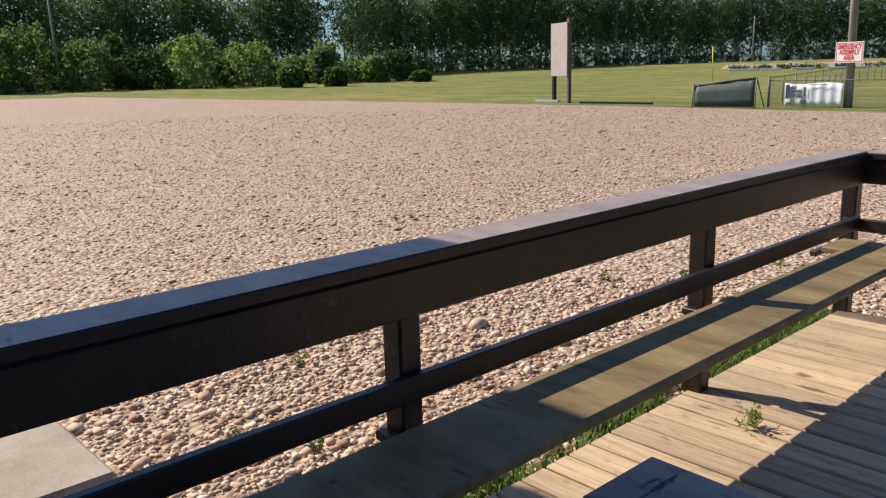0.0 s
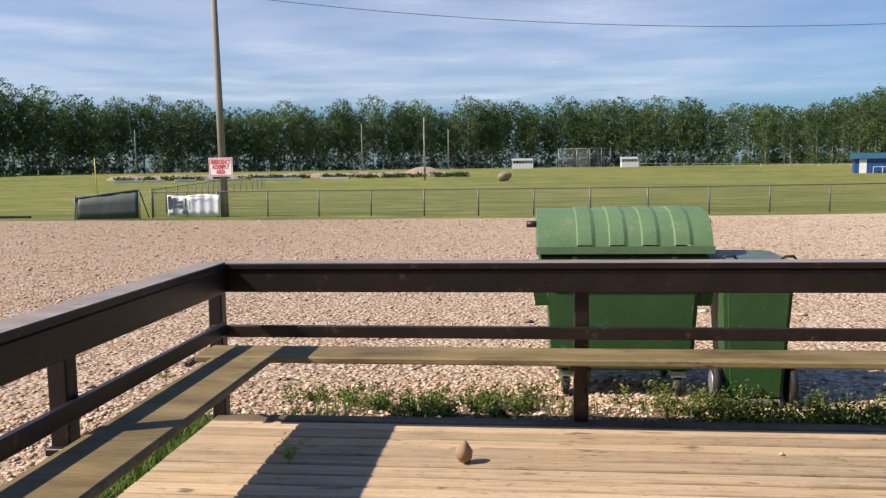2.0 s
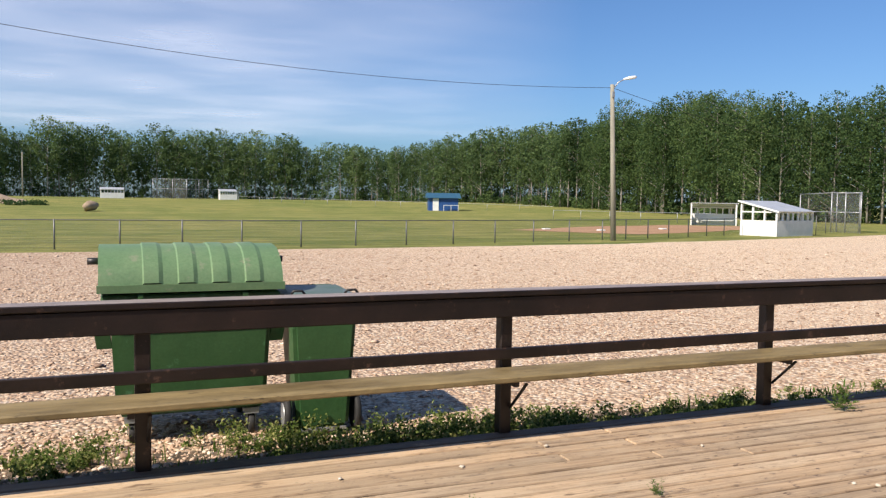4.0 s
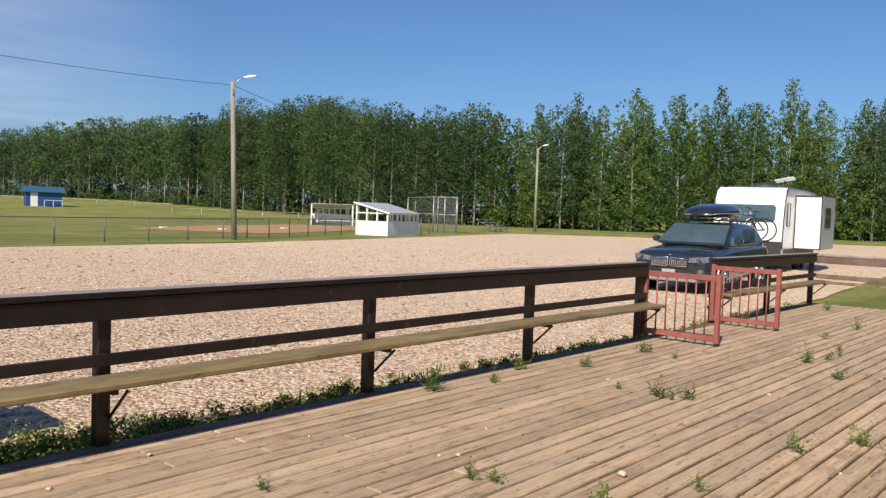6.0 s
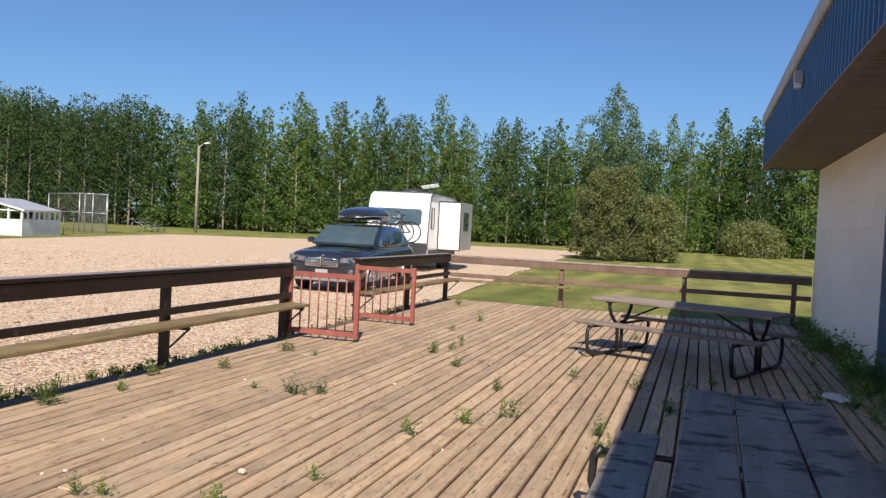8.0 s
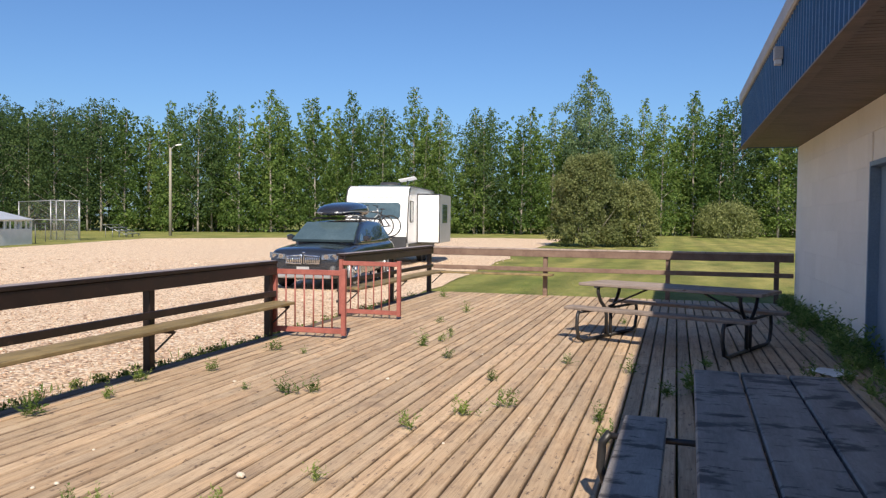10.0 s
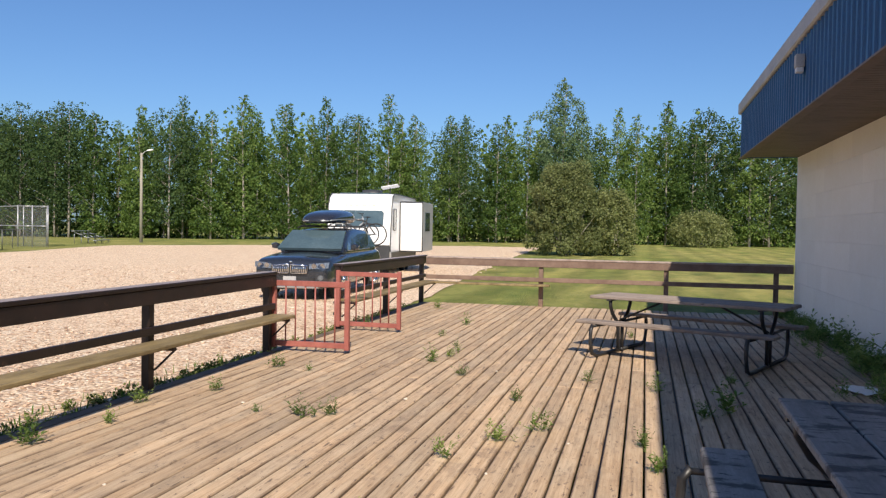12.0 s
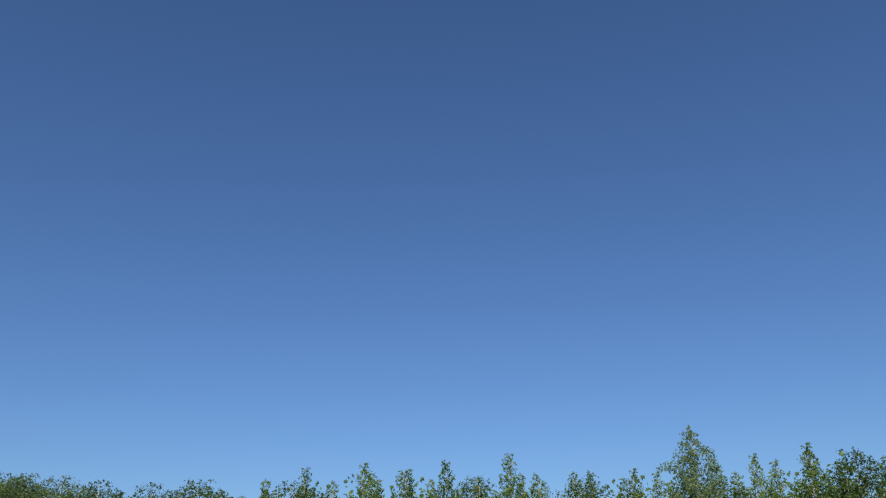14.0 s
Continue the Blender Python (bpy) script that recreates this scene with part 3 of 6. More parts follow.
# ---- trees ----
def leaf_cloud(centres, count, size, rnd, flat=0.75):
    """Many small folded leaf sprays around the given (centre, radius) clumps, as arrays."""
    n = count
    c = np.array([[*p, r] for p, r in centres])
    w = c[:, 3] ** 2
    pick = rnd.choice(len(c), n, p=w / w.sum())
    d = rnd.normal(size=(n, 3))
    d /= np.linalg.norm(d, axis=1)[:, None]
    rad = rnd.uniform(0.12, 1.12, n) ** 0.6
    d[:, 2] *= flat
    p = c[pick, :3] + d * (rad * c[pick, 3])[:, None]
    nrm = d + rnd.normal(size=(n, 3)) * 0.6 + np.array([0, 0, 0.25])
    nrm /= np.linalg.norm(nrm, axis=1)[:, None]
    u = np.cross(nrm, rnd.normal(size=(n, 3)))
    u /= np.linalg.norm(u, axis=1)[:, None]
    v = np.cross(nrm, u)
    s = (size * rnd.uniform(0.55, 1.4, n))[:, None]
    quads = np.stack([p - u * s, p - v * s * 0.6 + nrm * s * 0.2, p + u * s * 0.9 - nrm * s * 0.25, p + v * s * 0.6 + nrm * s * 0.2], 1)
    verts = quads.reshape(-1, 3)
    i = np.arange(n) * 4
    faces = np.concatenate([np.stack([i, i + 1, i + 2], 1), np.stack([i, i + 2, i + 3], 1)])
    return verts, faces


def crown_clumps(rnd, height, width, low, shape, n=130):
    """Foliage clumps about a trunk: aspens are leafy and end in a point, poplars are broad on top, cones taper."""
    clumps = []
    for k in range(n):
        f = (k + rnd.uniform(0, 0.9)) / n
        z = height * (low + (0.985 - low) * f)
        if shape == "aspen":
            env = width * (0.62 + 0.38 * math.sin(math.pi * min(1, 0.2 + 0.9 * f))) * (1.0 if f < 0.68 else 1 - 2.3 * (f - 0.68))
        elif shape == "poplar":
            env = width * (0.45 + 0.75 * math.sin(math.pi * min(1, 0.08 + 0.66 * f))) * (1.0 if f < 0.85 else 1 - 3.6 * (f - 0.85))
        else:
            env = width * min(1.0, 2.6 * (1.0 - f) ** 0.85) * (0.75 + 0.25 * math.sin(k * 0.9))
        a = k * 2.4 + rnd.uniform(-0.5, 0.5)
        out = env * rnd.uniform(0.25, 0.95)
        clumps.append((Vector((math.cos(a) * out, math.sin(a) * out, z)), env * rnd.uniform(0.15, 0.32) + (0.24 if shape == "poplar" else 0.16)))
    return clumps


def make_tree(seed, height, width, low, leaves, size, material, shape="aspen", label="tall leafy green aspen at the edge of the field"):
    rnd = np.random.default_rng(seed)
    tree = thing("tree", label, "tree", group="forest edge trees")
    bm = bmesh.new()
    r0 = height * 0.0085
    lean = rnd.uniform(-0.25, 0.25, 2)
    pts = [(lean[0] * (z / height) ** 2 * 2, lean[1] * (z / height) ** 2 * 2, z) for z in np.linspace(-0.3, height * 0.93, 7)]
    tube(bm, pts, [r0 * (1 - 0.85 * k / 6) for k in range(7)], 6)
    clumps = crown_clumps(rnd, height, width, low, shape)
    for k, (q, r) in enumerate(clumps):
        if k % 8 == 0:
            b = Vector((0, 0, q.z - q.xy.length * 0.7))
            tube(bm, [b, b.lerp(q, 0.55) + Vector((0, 0, 0.1)), q], [r0 * 0.35, r0 * 0.22, 0.012], 4, False)
    part("trunk", bm, BARK, tree, "pale slender trunk")
    vs, fs = leaf_cloud(clumps, leaves, size, rnd)
    part("crown", pydata("crown", vs.tolist(), fs.tolist(), material), None, tree)
    return tree


def make_bush(seed, height, width, leaves, size, material, label, at, group=""):
    rnd = np.random.default_rng(seed)
    bush = thing("bush", label, "bush", pose(*at), group)
    bm = bmesh.new()
    clumps = []
    for k in range(64):
        a, f = k * 2.4, (k + 0.5) / 64
        out = width * math.sqrt(max(0.02, 1 - (f * 1.05 - 0.4) ** 2 * 1.9)) * rnd.uniform(0.4, 0.85)
        q = Vector((math.cos(a) * out, math.sin(a) * out, height * (0.04 + f * 0.86)))
        clumps.append((q, width * rnd.uniform(0.17, 0.28)))
        if k % 4:
            continue
        tube(bm, [(q.x * 0.05, q.y * 0.05, -0.1), q * 0.6 - Vector((0, 0, 0.1)), q], [0.05, 0.03, 0.01], 4, False)
    part("woody_base", bm, BARK, bush)
    vs, fs = leaf_cloud(clumps, leaves, size, rnd, 0.9)
    part("foliage", pydata("foliage", vs.tolist(), fs.tolist(), material), None, bush)
    return bush


rt = random.Random(11)
birches = [make_tree(1, 14.0, 2.2, 0.06, 5200, 0.115, LEAVES), make_tree(2, 15.0, 2.4, 0.08, 5400, 0.12, LEAVES), make_tree(3, 13.5, 2.0, 0.05, 5000, 0.115, LEAVES)]
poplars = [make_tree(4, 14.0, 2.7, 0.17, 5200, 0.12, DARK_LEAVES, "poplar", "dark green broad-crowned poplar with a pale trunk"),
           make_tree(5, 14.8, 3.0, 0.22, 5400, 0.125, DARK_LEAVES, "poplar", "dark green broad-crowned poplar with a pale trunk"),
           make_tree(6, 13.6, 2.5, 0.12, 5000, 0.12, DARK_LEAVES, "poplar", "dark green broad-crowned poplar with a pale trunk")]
far_poplars = [make_tree(6 + k, 13.6 + k * 0.4, 2.5 + 0.2 * k, 0.12 + 0.05 * k, 2100, 0.20, HAZED_LEAVES, "poplar", "dark green poplar at the far side of the field") for k in (1, 2, 3)]
# how the skyline rises and falls: bearing, share of the full height
SKYLINE = [(-180, 1.09), (-60, 1.18), (-45, 1.15), (-40, 1.04), (-34, 0.94), (-28, 0.87), (-16, 0.89), (-7, 0.95), (1, 0.94), (11, 1.01), (13, 0.87), (15, 1.0), (25, 1.04), (29, 0.95), (33, 1.02), (39, 1.1), (42, 1.0), (47, 0.93), (52, 0.97), (57, 1.03), (66, 1.06), (75, 0.98), (84, 0.98), (90, 1.04), (180, 1.1)]


def skyline(x, y):
    az = math.degrees(math.atan2(x, y))
    for (a0, h0), (a1, h1) in zip(SKYLINE, SKYLINE[1:]):
        if az <= a1:
            return h0 + (h1 - h0) * (az - a0) / (a1 - a0)
    return 1.0


# the wood's edge round the field: x, y, height factor, height of the shrubs along it
EDGE = [(104, -70, 1.2, 5.5), (104, -20, 1.2, 5.5), (103, 5, 1.15, 5.5), (96, 26, 1.14, 6.0), (88, 44, 1.12, 6.0), (79, 58, 1.08, 5), (74, 76, 1.16, 3.8), (80, 105, 1.16, 3.6),
        (78, 145, 1.1, 3.0), (62, 180, 0.85, 4.0), (48, 196, 1.12, 3.0), (10, 200, 1.18, 4.2), (-35, 192, 1.2, 4.2), (-82, 172, 1.25, 4.0), (-104, 132, 1.22, 3.0), (-110, 96, 1.0, 4), (-117, 66, 0.98, 4.5), (-126, 35, 1.05, 5), (-132, -10, 1.1, 5.0)]
front, back, shrubs = [], [], []


def clearing(x, y):
    """The open break in the wood's edge."""
    return abs(math.degrees(math.atan2(x, y)) + 54.6) < 0.8


for (xa, ya, ha, sa), (xb, yb, hb, sb) in zip(EDGE, EDGE[1:]):
    a, b = Vector((xa, ya)), Vector((xb, yb))
    side = Vector(((b - a).y, -(b - a).x)).normalized()
    if side.dot(a) < 0:
        side = -side
    n = max(1, int((b - a).length / 2.7))
    for i in range(n):
        f = i / n
        h = ha + (hb - ha) * f
        for row, gap in enumerate((0.0, 3.0, 6.2, 9.8, 14.5)):
            p = a.lerp(b, f + rt.uniform(0, 1 / n)) + side * (gap + rt.uniform(-1.2, 1.2))
            if clearing(p.x, p.y):
                continue
            (front if row == 0 or (row == 1 and i % 3 == 0 and p.x > 60) else back).append((p.x, p.y, h * skyline(p.x, p.y) * (1 - 0.012 * row) * (rt.uniform(0.93, 1.05) if p.x > 60 else rt.uniform(0.80, 1.08))))
        for k in range(9 if a.x > 60 else 6):
            p = a.lerp(b, f + rt.uniform(0, 1 / n)) + side * rt.uniform(-1.8, 12)
            shrubs.append((p.x, p.y, (sa + (sb - sa) * f) * rt.uniform(0.25, 1.0) * (0.4 if clearing(p.x, p.y) else 1)))
for x, y, h in front:
    k = rt.choice((birches if y < 62 and rt.random() < 0.85 else poplars) if x > 60 and y < 125 else far_poplars)
    m = Matrix.Translation((x, y, G - 0.02 + rise(x, y))) @ Matrix.Rotation(rt.uniform(0, 6.28), 4, 'Z') @ Matrix.Diagonal((h * rt.uniform(0.85, 1.2), h * rt.uniform(0.85, 1.2), h, 1))
    copy_thing(k, m).matrix_basis = m
for k in birches + poplars + far_poplars:
    for o in list(k.children) + [k]:
        bpy.data.objects.remove(o)

rnd = np.random.default_rng(5)
protos = [leaf_cloud(crown_clumps(rnd, 14.2, 2.5, low, "aspen" if low < 0.15 else "poplar", 46), 360, 0.27, rnd) for low in (0.02, 0.08, 0.15, 0.24)]


def stand(name, spots, low_shrubs, material, label):
    """The mass of trees behind the first row, and the shrubs at its foot."""
    vs, fs, count = [], [], 0
    for x, y, h in spots:
        v, f = protos[rt.randrange(2) if material is LEAVES else rt.randrange(1, 4)]
        t = rt.uniform(0, 6.28)
        h *= 0.95
        c, s = math.cos(t) * h, math.sin(t) * h
        vs.append(np.stack([v[:, 0] * c - v[:, 1] * s + x, v[:, 0] * s + v[:, 1] * c + y, v[:, 2] * h + G + rise(x, y)], 1))
        fs.append(f + count)
        count += len(v)
    tagged(part(name, pydata(name, np.concatenate(vs).tolist(), np.concatenate(fs).tolist(), material), None), label, "woods", kind="stuff")
    vs, fs, count = [], [], 0
    for x, y, h in low_shrubs:
        w = 0.9 + h * 0.28
        cl = [(Vector((x + rt.uniform(-w, w) * 0.7, y + rt.uniform(-w, w) * 0.7, G + rise(x, y) + h * q)), w * rt.uniform(0.35, 0.6)) for q in (0.12, 0.3, 0.5, 0.7, 0.85)]
        v, f = leaf_cloud(cl, 76, 0.22, rnd, 0.9)
        vs.append(v)
        fs.append(f + count)
        count += len(v)
    tagged(part("undergrowth", pydata("undergrowth", np.concatenate(vs).tolist(), np.concatenate(fs).tolist(), material), None), "tangled green shrubs along the foot of the woods", "undergrowth", kind="stuff")


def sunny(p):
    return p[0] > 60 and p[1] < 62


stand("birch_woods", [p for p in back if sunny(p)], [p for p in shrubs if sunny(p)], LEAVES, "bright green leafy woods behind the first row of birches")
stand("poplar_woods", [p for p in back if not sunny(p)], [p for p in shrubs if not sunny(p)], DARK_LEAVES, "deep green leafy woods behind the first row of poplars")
bm = bmesh.new()
for x, y, h in back:
    z = G + rise(x, y)
    tube(bm, [(x, y, z - 0.2), (x + rt.uniform(-0.4, 0.4), y, z + 11 * h)], [0.11 * h, 0.03], 4, False)
tagged(part("woods_trunks", bm, BARK), "many pale slender trunks inside the woods", "woods", kind="stuff")

tall = make_tree(31, 19.6, 4.1, 0.30, 9000, 0.14, BLUE_LEAVES, "cone", "tallest pointed poplar rising above the wood")
tall.matrix_world = pose(95, 10.3, G)
make_bush(21, 6.6, 2.9, 26000, 0.085, WILLOW_LEAVES, "large rounded grey-green willow bush beside the mown lawn", (55.5, 6.1, G))
make_bush(22, 4.9, 2.0, 11000, 0.085, WILLOW_LEAVES, "lower yellowish willow bush beside the big one", (57.6, 2.9, G))
make_bush(23, 3.9, 3.9, 8000, 0.13, WILLOW_LEAVES, "grey-green bush before the wood's edge", (95, -5.2, G))
for i, (az, d, h, w) in enumerate([(-48.5 - k * 1.35 - ((k * 11) % 5) * 0.3, 106 + (k * 7) % 11, 1.4 + k * 0.2 + ((k * 5) % 7) * 0.55, 1.5 + ((k * 3) % 5) * 0.55 + k * 0.04) for k in range(22)] + [(-54.5, 98, 2.2, 1.7), (-57.5, 98, 2.6, 1.8)]):
    x, y = d * math.sin(radians(az)), d * math.cos(radians(az))
    make_bush(40 + i, h, w, 1900, 0.26, DARK_LEAVES if i % 4 == 1 else LEAVES, "dense green shrub at the field's edge", (x, y, G - 0.02 + rise(x, y)), "field edge shrubs")


# ---- bins behind the railing ----
GREEN = surface("green_bin_plastic", (0.028, 0.085, 0.026), (0.046, 0.118, 0.040), 3, 0.45, 0, 50, 0.0015, (1, 1, 1), 0, (0.075, 0.19, 0.085))
PALE_GREEN = surface("sun_faded_green_plastic", (0.095, 0.185, 0.085), (0.155, 0.24, 0.12), 2.5, 0.5, 0, 50, 0.001, (1, 1, 1), 0, (0.21, 0.24, 0.15))
GREY_LID = surface("blue_grey_plastic", (0.055, 0.11, 0.075), (0.15, 0.17, 0.19), 2.5, 0.5, 0, 50, 0.001)
RUBBER = surface("black_rubber", (0.012, 0.012, 0.012), (0.03, 0.03, 0.03), 6, 0.75, 0, 60, 0.001)


def frustum(bm, z0, a, z1, b):
    """A tapered box: a and b are (x0, y0, x1, y1) at the two heights."""
    lo = [bm.verts.new((x, y, z0)) for x, y in ((a[0], a[1]), (a[2], a[1]), (a[2], a[3]), (a[0], a[3]))]
    hi = [bm.verts.new((x, y, z1)) for x, y in ((b[0], b[1]), (b[2], b[1]), (b[2], b[3]), (b[0], b[3]))]
    bm.faces.new(lo[::-1])
    bm.faces.new(hi)
    for i in range(4):
        bm.faces.new((lo[i], lo[(i + 1) % 4], hi[(i + 1) % 4], hi[i]))


def wheel(bm, c, r, w, axis='x', sides=18):
    prof = [(-w / 2, r * 0.8), (-w / 2, r * 0.93), (-w * 0.32, r), (w * 0.32, r), (w / 2, r * 0.93), (w / 2, r * 0.8)]
    rings = []
    for k in range(sides):
        a = 2 * math.pi * k / sides
        rings.append([bm.verts.new((c[0] + d, c[1] + math.cos(a) * q, c[2] + math.sin(a) * q) if axis == 'x' else
                                   (c[0] + math.cos(a) * q, c[1] + d, c[2] + math.sin(a) * q)) for d, q in prof])
    for k in range(sides):
        p, q = rings[k], rings[(k + 1) % sides]
        for i in range(5):
            bm.faces.new((p[i], p[i + 1], q[i + 1], q[i])).smooth = True
    bm.faces.new([r_[0] for r_ in rings])
    bm.faces.new([r_[5] for r_ in rings][::-1])
    bmesh.ops.recalc_face_normals(bm, faces=bm.faces[:])


dump = thing("dumpster", "green four-wheeled plastic dumpster with a ribbed domed lid", "dumpster", pose(0.775, 6.36, G))
bm = bmesh.new()
frustum(bm, 0.20, (-0.525, 0.04, 0.525, 0.80), 1.0, (-0.565, 0.0, 0.565, 0.90))
soften(bm, 0.035, 2)
part("body", bm, GREEN, dump)
bm = bmesh.new()
box(bm, -0.62, -0.03, 1.0, 0.62, 0.94, 1.09)
soften(bm, 0.015)
part("rim", bm, GREEN, dump)
bm = bmesh.new()
prof = [(-0.05, 1.16), (-0.03, 1.225), (0.02, 1.29), (0.10, 1.35), (0.22, 1.40), (0.45, 1.42), (0.70, 1.40), (0.88, 1.33), (0.96, 1.21), (0.965, 1.10)]
# raised panels: each begins with a sharp step and ends in a soft one
xs, ups = [-0.635], [0.0]
for k in range(4):
    c = -0.345 + k * 0.235
    xs += [c - 0.004, c + 0.006, c + 0.105, c + 0.135]
    ups += [0.0, 0.010, 0.010, 0.001]
xs += [0.635]
ups += [0.0]
cols = []
for x, up in zip(xs, ups):
    cols.append([(x, y + (-up if y < 0.1 else 0), z + up) for y, z in prof])
for a, b in zip(cols, cols[1:]):
    a, b = [bm.verts.new(p) for p in a], [bm.verts.new(p) for p in b]
    for j in range(len(prof) - 1):
        bm.faces.new((a[j], b[j], b[j + 1], a[j + 1])).smooth = True
cols = [[bm.verts.new(p) for p in c] for c in (cols[0], cols[-1])]
for col, flip in ((cols[0], 1), (cols[-1], 0)):
    base = [bm.verts.new((col[0].co.x, y, 1.10)) for y in (0.96, -0.045)]
    loop = col + base
    bm.faces.new(loop[::-1] if flip else loop)
box(bm, -0.645, -0.07, 1.105, 0.645, -0.03, 1.16)
bmesh.ops.remove_doubles(bm, verts=bm.verts[:], dist=0.0005)
for e in bm.edges:
    e.smooth = abs(e.verts[0].co.x - e.verts[1].co.x) > 0.001
bmesh.ops.recalc_face_normals(bm, faces=bm.faces[:])
part("lid", bm, PALE_GREEN, dump, "sun-faded ribbed domed lid")
for s in (-1, 1):
    bm = bmesh.new()
    tube(bm, [(s * 0.62, 0.42, 1.295), (s * 0.715, 0.42, 1.295)], 0.026, 10)
    part("lifting_pin", bm, BLACK_STEEL, dump)
    bm = bmesh.new()
    frustum(bm, 0.70, (s * 0.60 - 0.05, 0.06, s * 0.60 + 0.05, 0.20), 0.98, (s * 0.64 - 0.05, 0.02, s * 0.64 + 0.05, 0.26))
    part("side_bracket", bm, GREEN, dump)
    for y in (0.10, 0.72):
        bm = bmesh.new()
        box(bm, s * 0.42 - 0.055, y - 0.05, 0.155, s * 0.42 + 0.055, y + 0.05, 0.2)
        box(bm, s * 0.42 - 0.035, y - 0.03, 0.07, s * 0.42 - 0.027, y + 0.03, 0.155)
        box(bm, s * 0.42 + 0.027, y - 0.03, 0.07, s * 0.42 + 0.035, y + 0.03, 0.155)
        castor = part("castor", bm, GALV, dump, "rusty steel castor")
        bm = bmesh.new()
        wheel(bm, (s * 0.42, y, 0.075), 0.075, 0.045)
        part("tyre", bm, RUBBER, castor)
for x in (-0.36, 0.36):
    bm = bmesh.new()
    box(bm, x - 0.02, -0.06, 0.98, x + 0.02, -0.032, 1.09)
    soften(bm, 0.005)
    part("lid_grip", bm, GREEN, dump)
bm = bmesh.new()
box(bm, -0.5, 0.025, 0.22, 0.5, 0.05, 0.30)
box(bm, -0.57, -0.02, 0.86, 0.57, 0.02, 0.975)
soften(bm, 0.01)
part("stiffener", bm, GREEN, dump)

cart = thing("wheeled_bin", "narrow dark green two-wheeled garbage cart with a greyish lid", "garbage bin", pose(1.69, 6.14, G, 0, 0, -3))
bm = bmesh.new()
frustum(bm, 0.05, (-0.195, 0.06, 0.195, 0.52), 0.98, (-0.245, 0.0, 0.245, 0.70))
soften(bm, 0.03, 2)
part("body", bm, GREEN, cart)
bm = bmesh.new()
box(bm, -0.265, -0.02, 0.98, 0.265, 0.73, 1.03)
soften(bm, 0.012)
part("rim", bm, GREEN, cart)
bm = bmesh.new()
frustum(bm, 1.032, (-0.27, -0.025, 0.27, 0.74), 1.075, (-0.22, 0.05, 0.22, 0.68))
soften(bm, 0.012)
part("lid", bm, GREY_LID, cart, "blue-grey flat lid")
bm = bmesh.new()
tube(bm, [(-0.2, 0.73, 1.02), (-0.2, 0.80, 1.05), (0.2, 0.80, 1.05), (0.2, 0.73, 1.02)], 0.016, 8)
part("handle", bm, GREEN, cart)
for x in (-0.2, 0.2):
    bm = bmesh.new()
    tube(bm, [(x - 0.05, 0.03, 1.075), (x - 0.03, 0.02, 1.10), (x + 0.03, 0.02, 1.10), (x + 0.05, 0.03, 1.075)], 0.01, 6)
    part("lid_grip", bm, BLACK_STEEL, cart)
for s in (-1, 1):
    bm = bmesh.new()
    wheel(bm, (s * 0.265, 0.16, 0.15), 0.15, 0.045)
    w = part("wheel", bm, RUBBER, cart)
    bm = bmesh.new()
    tube(bm, [(s * 0.262, 0.16, 0.15), (s * 0.293, 0.16, 0.15)], 0.085, 14)
    part("hub", bm, GALV, w, "grey plastic hub")
bm = bmesh.new()
box(bm, -0.17, 0.035, 0.035, 0.17, 0.06, 0.06)
part("foot_bar", bm, GALV, cart)

# ---- car ----
CAR_PAINT = surface("dark_blue_grey_car_paint", (0.036, 0.042, 0.055), (0.044, 0.052, 0.067), 1, 0.26, 0.6, 90, 0.0, (1, 1, 1), 0, None, 1.0)
# sky reflection and light interior are put into the glass's base colour
CAR_GLASS = surface("sky_toned_car_glass", (0.045, 0.075, 0.09), (0.085, 0.125, 0.14), 0.8, 0.05, 0.0, 20, 0.0, (1, 1, 1), 0, None, 0.6)
CHROME = surface("chrome", (0.62, 0.63, 0.64), (0.7, 0.7, 0.71), 3, 0.15, 1.0, 60, 0.0)
LIGHT_GLASS = surface("headlamp_glass", (0.06, 0.07, 0.08), (0.20, 0.22, 0.24), 22, 0.1, 0.3, 60, 0.0, (1, 1, 1), 0, None, 1.0)
SILVER = surface("silver_plastic", (0.32, 0.33, 0.34), (0.40, 0.41, 0.42), 3, 0.35, 0.5, 60, 0.0)
BLACK_GLOSS = surface("glossy_black_shell", (0.016, 0.017, 0.022), (0.022, 0.023, 0.029), 2, 0.22, 0.0, 60, 0.0, (1, 1, 1), 0, None, 0.7)
PLATE = surface("plate_white", (0.30, 0.30, 0.31), (0.40, 0.40, 0.40), 5, 0.4, 0, 60, 0)


def loft(bm, stations, smooth=True):
    """stations: (x, [(y, z), ...]) half sections from the bottom middle to the top middle, mirrored."""
    rings = []
    for x, half in stations:
        full = [(y, z) for y, z in half] + [(-y, z) for y, z in half[::-1] if y > 1e-6]
        rings.append([bm.verts.new((x, y, z)) for y, z in full])
    n = len(rings[0])
    for a, b in zip(rings, rings[1:]):
        for k in range(n):
            bm.faces.new((a[k], a[(k + 1) % n], b[(k + 1) % n], b[k])).smooth = smooth
    bm.faces.new(rings[0])
    bm.faces.new(rings[-1][::-1])
    bmesh.ops.recalc_face_normals(bm, faces=bm.faces[:])


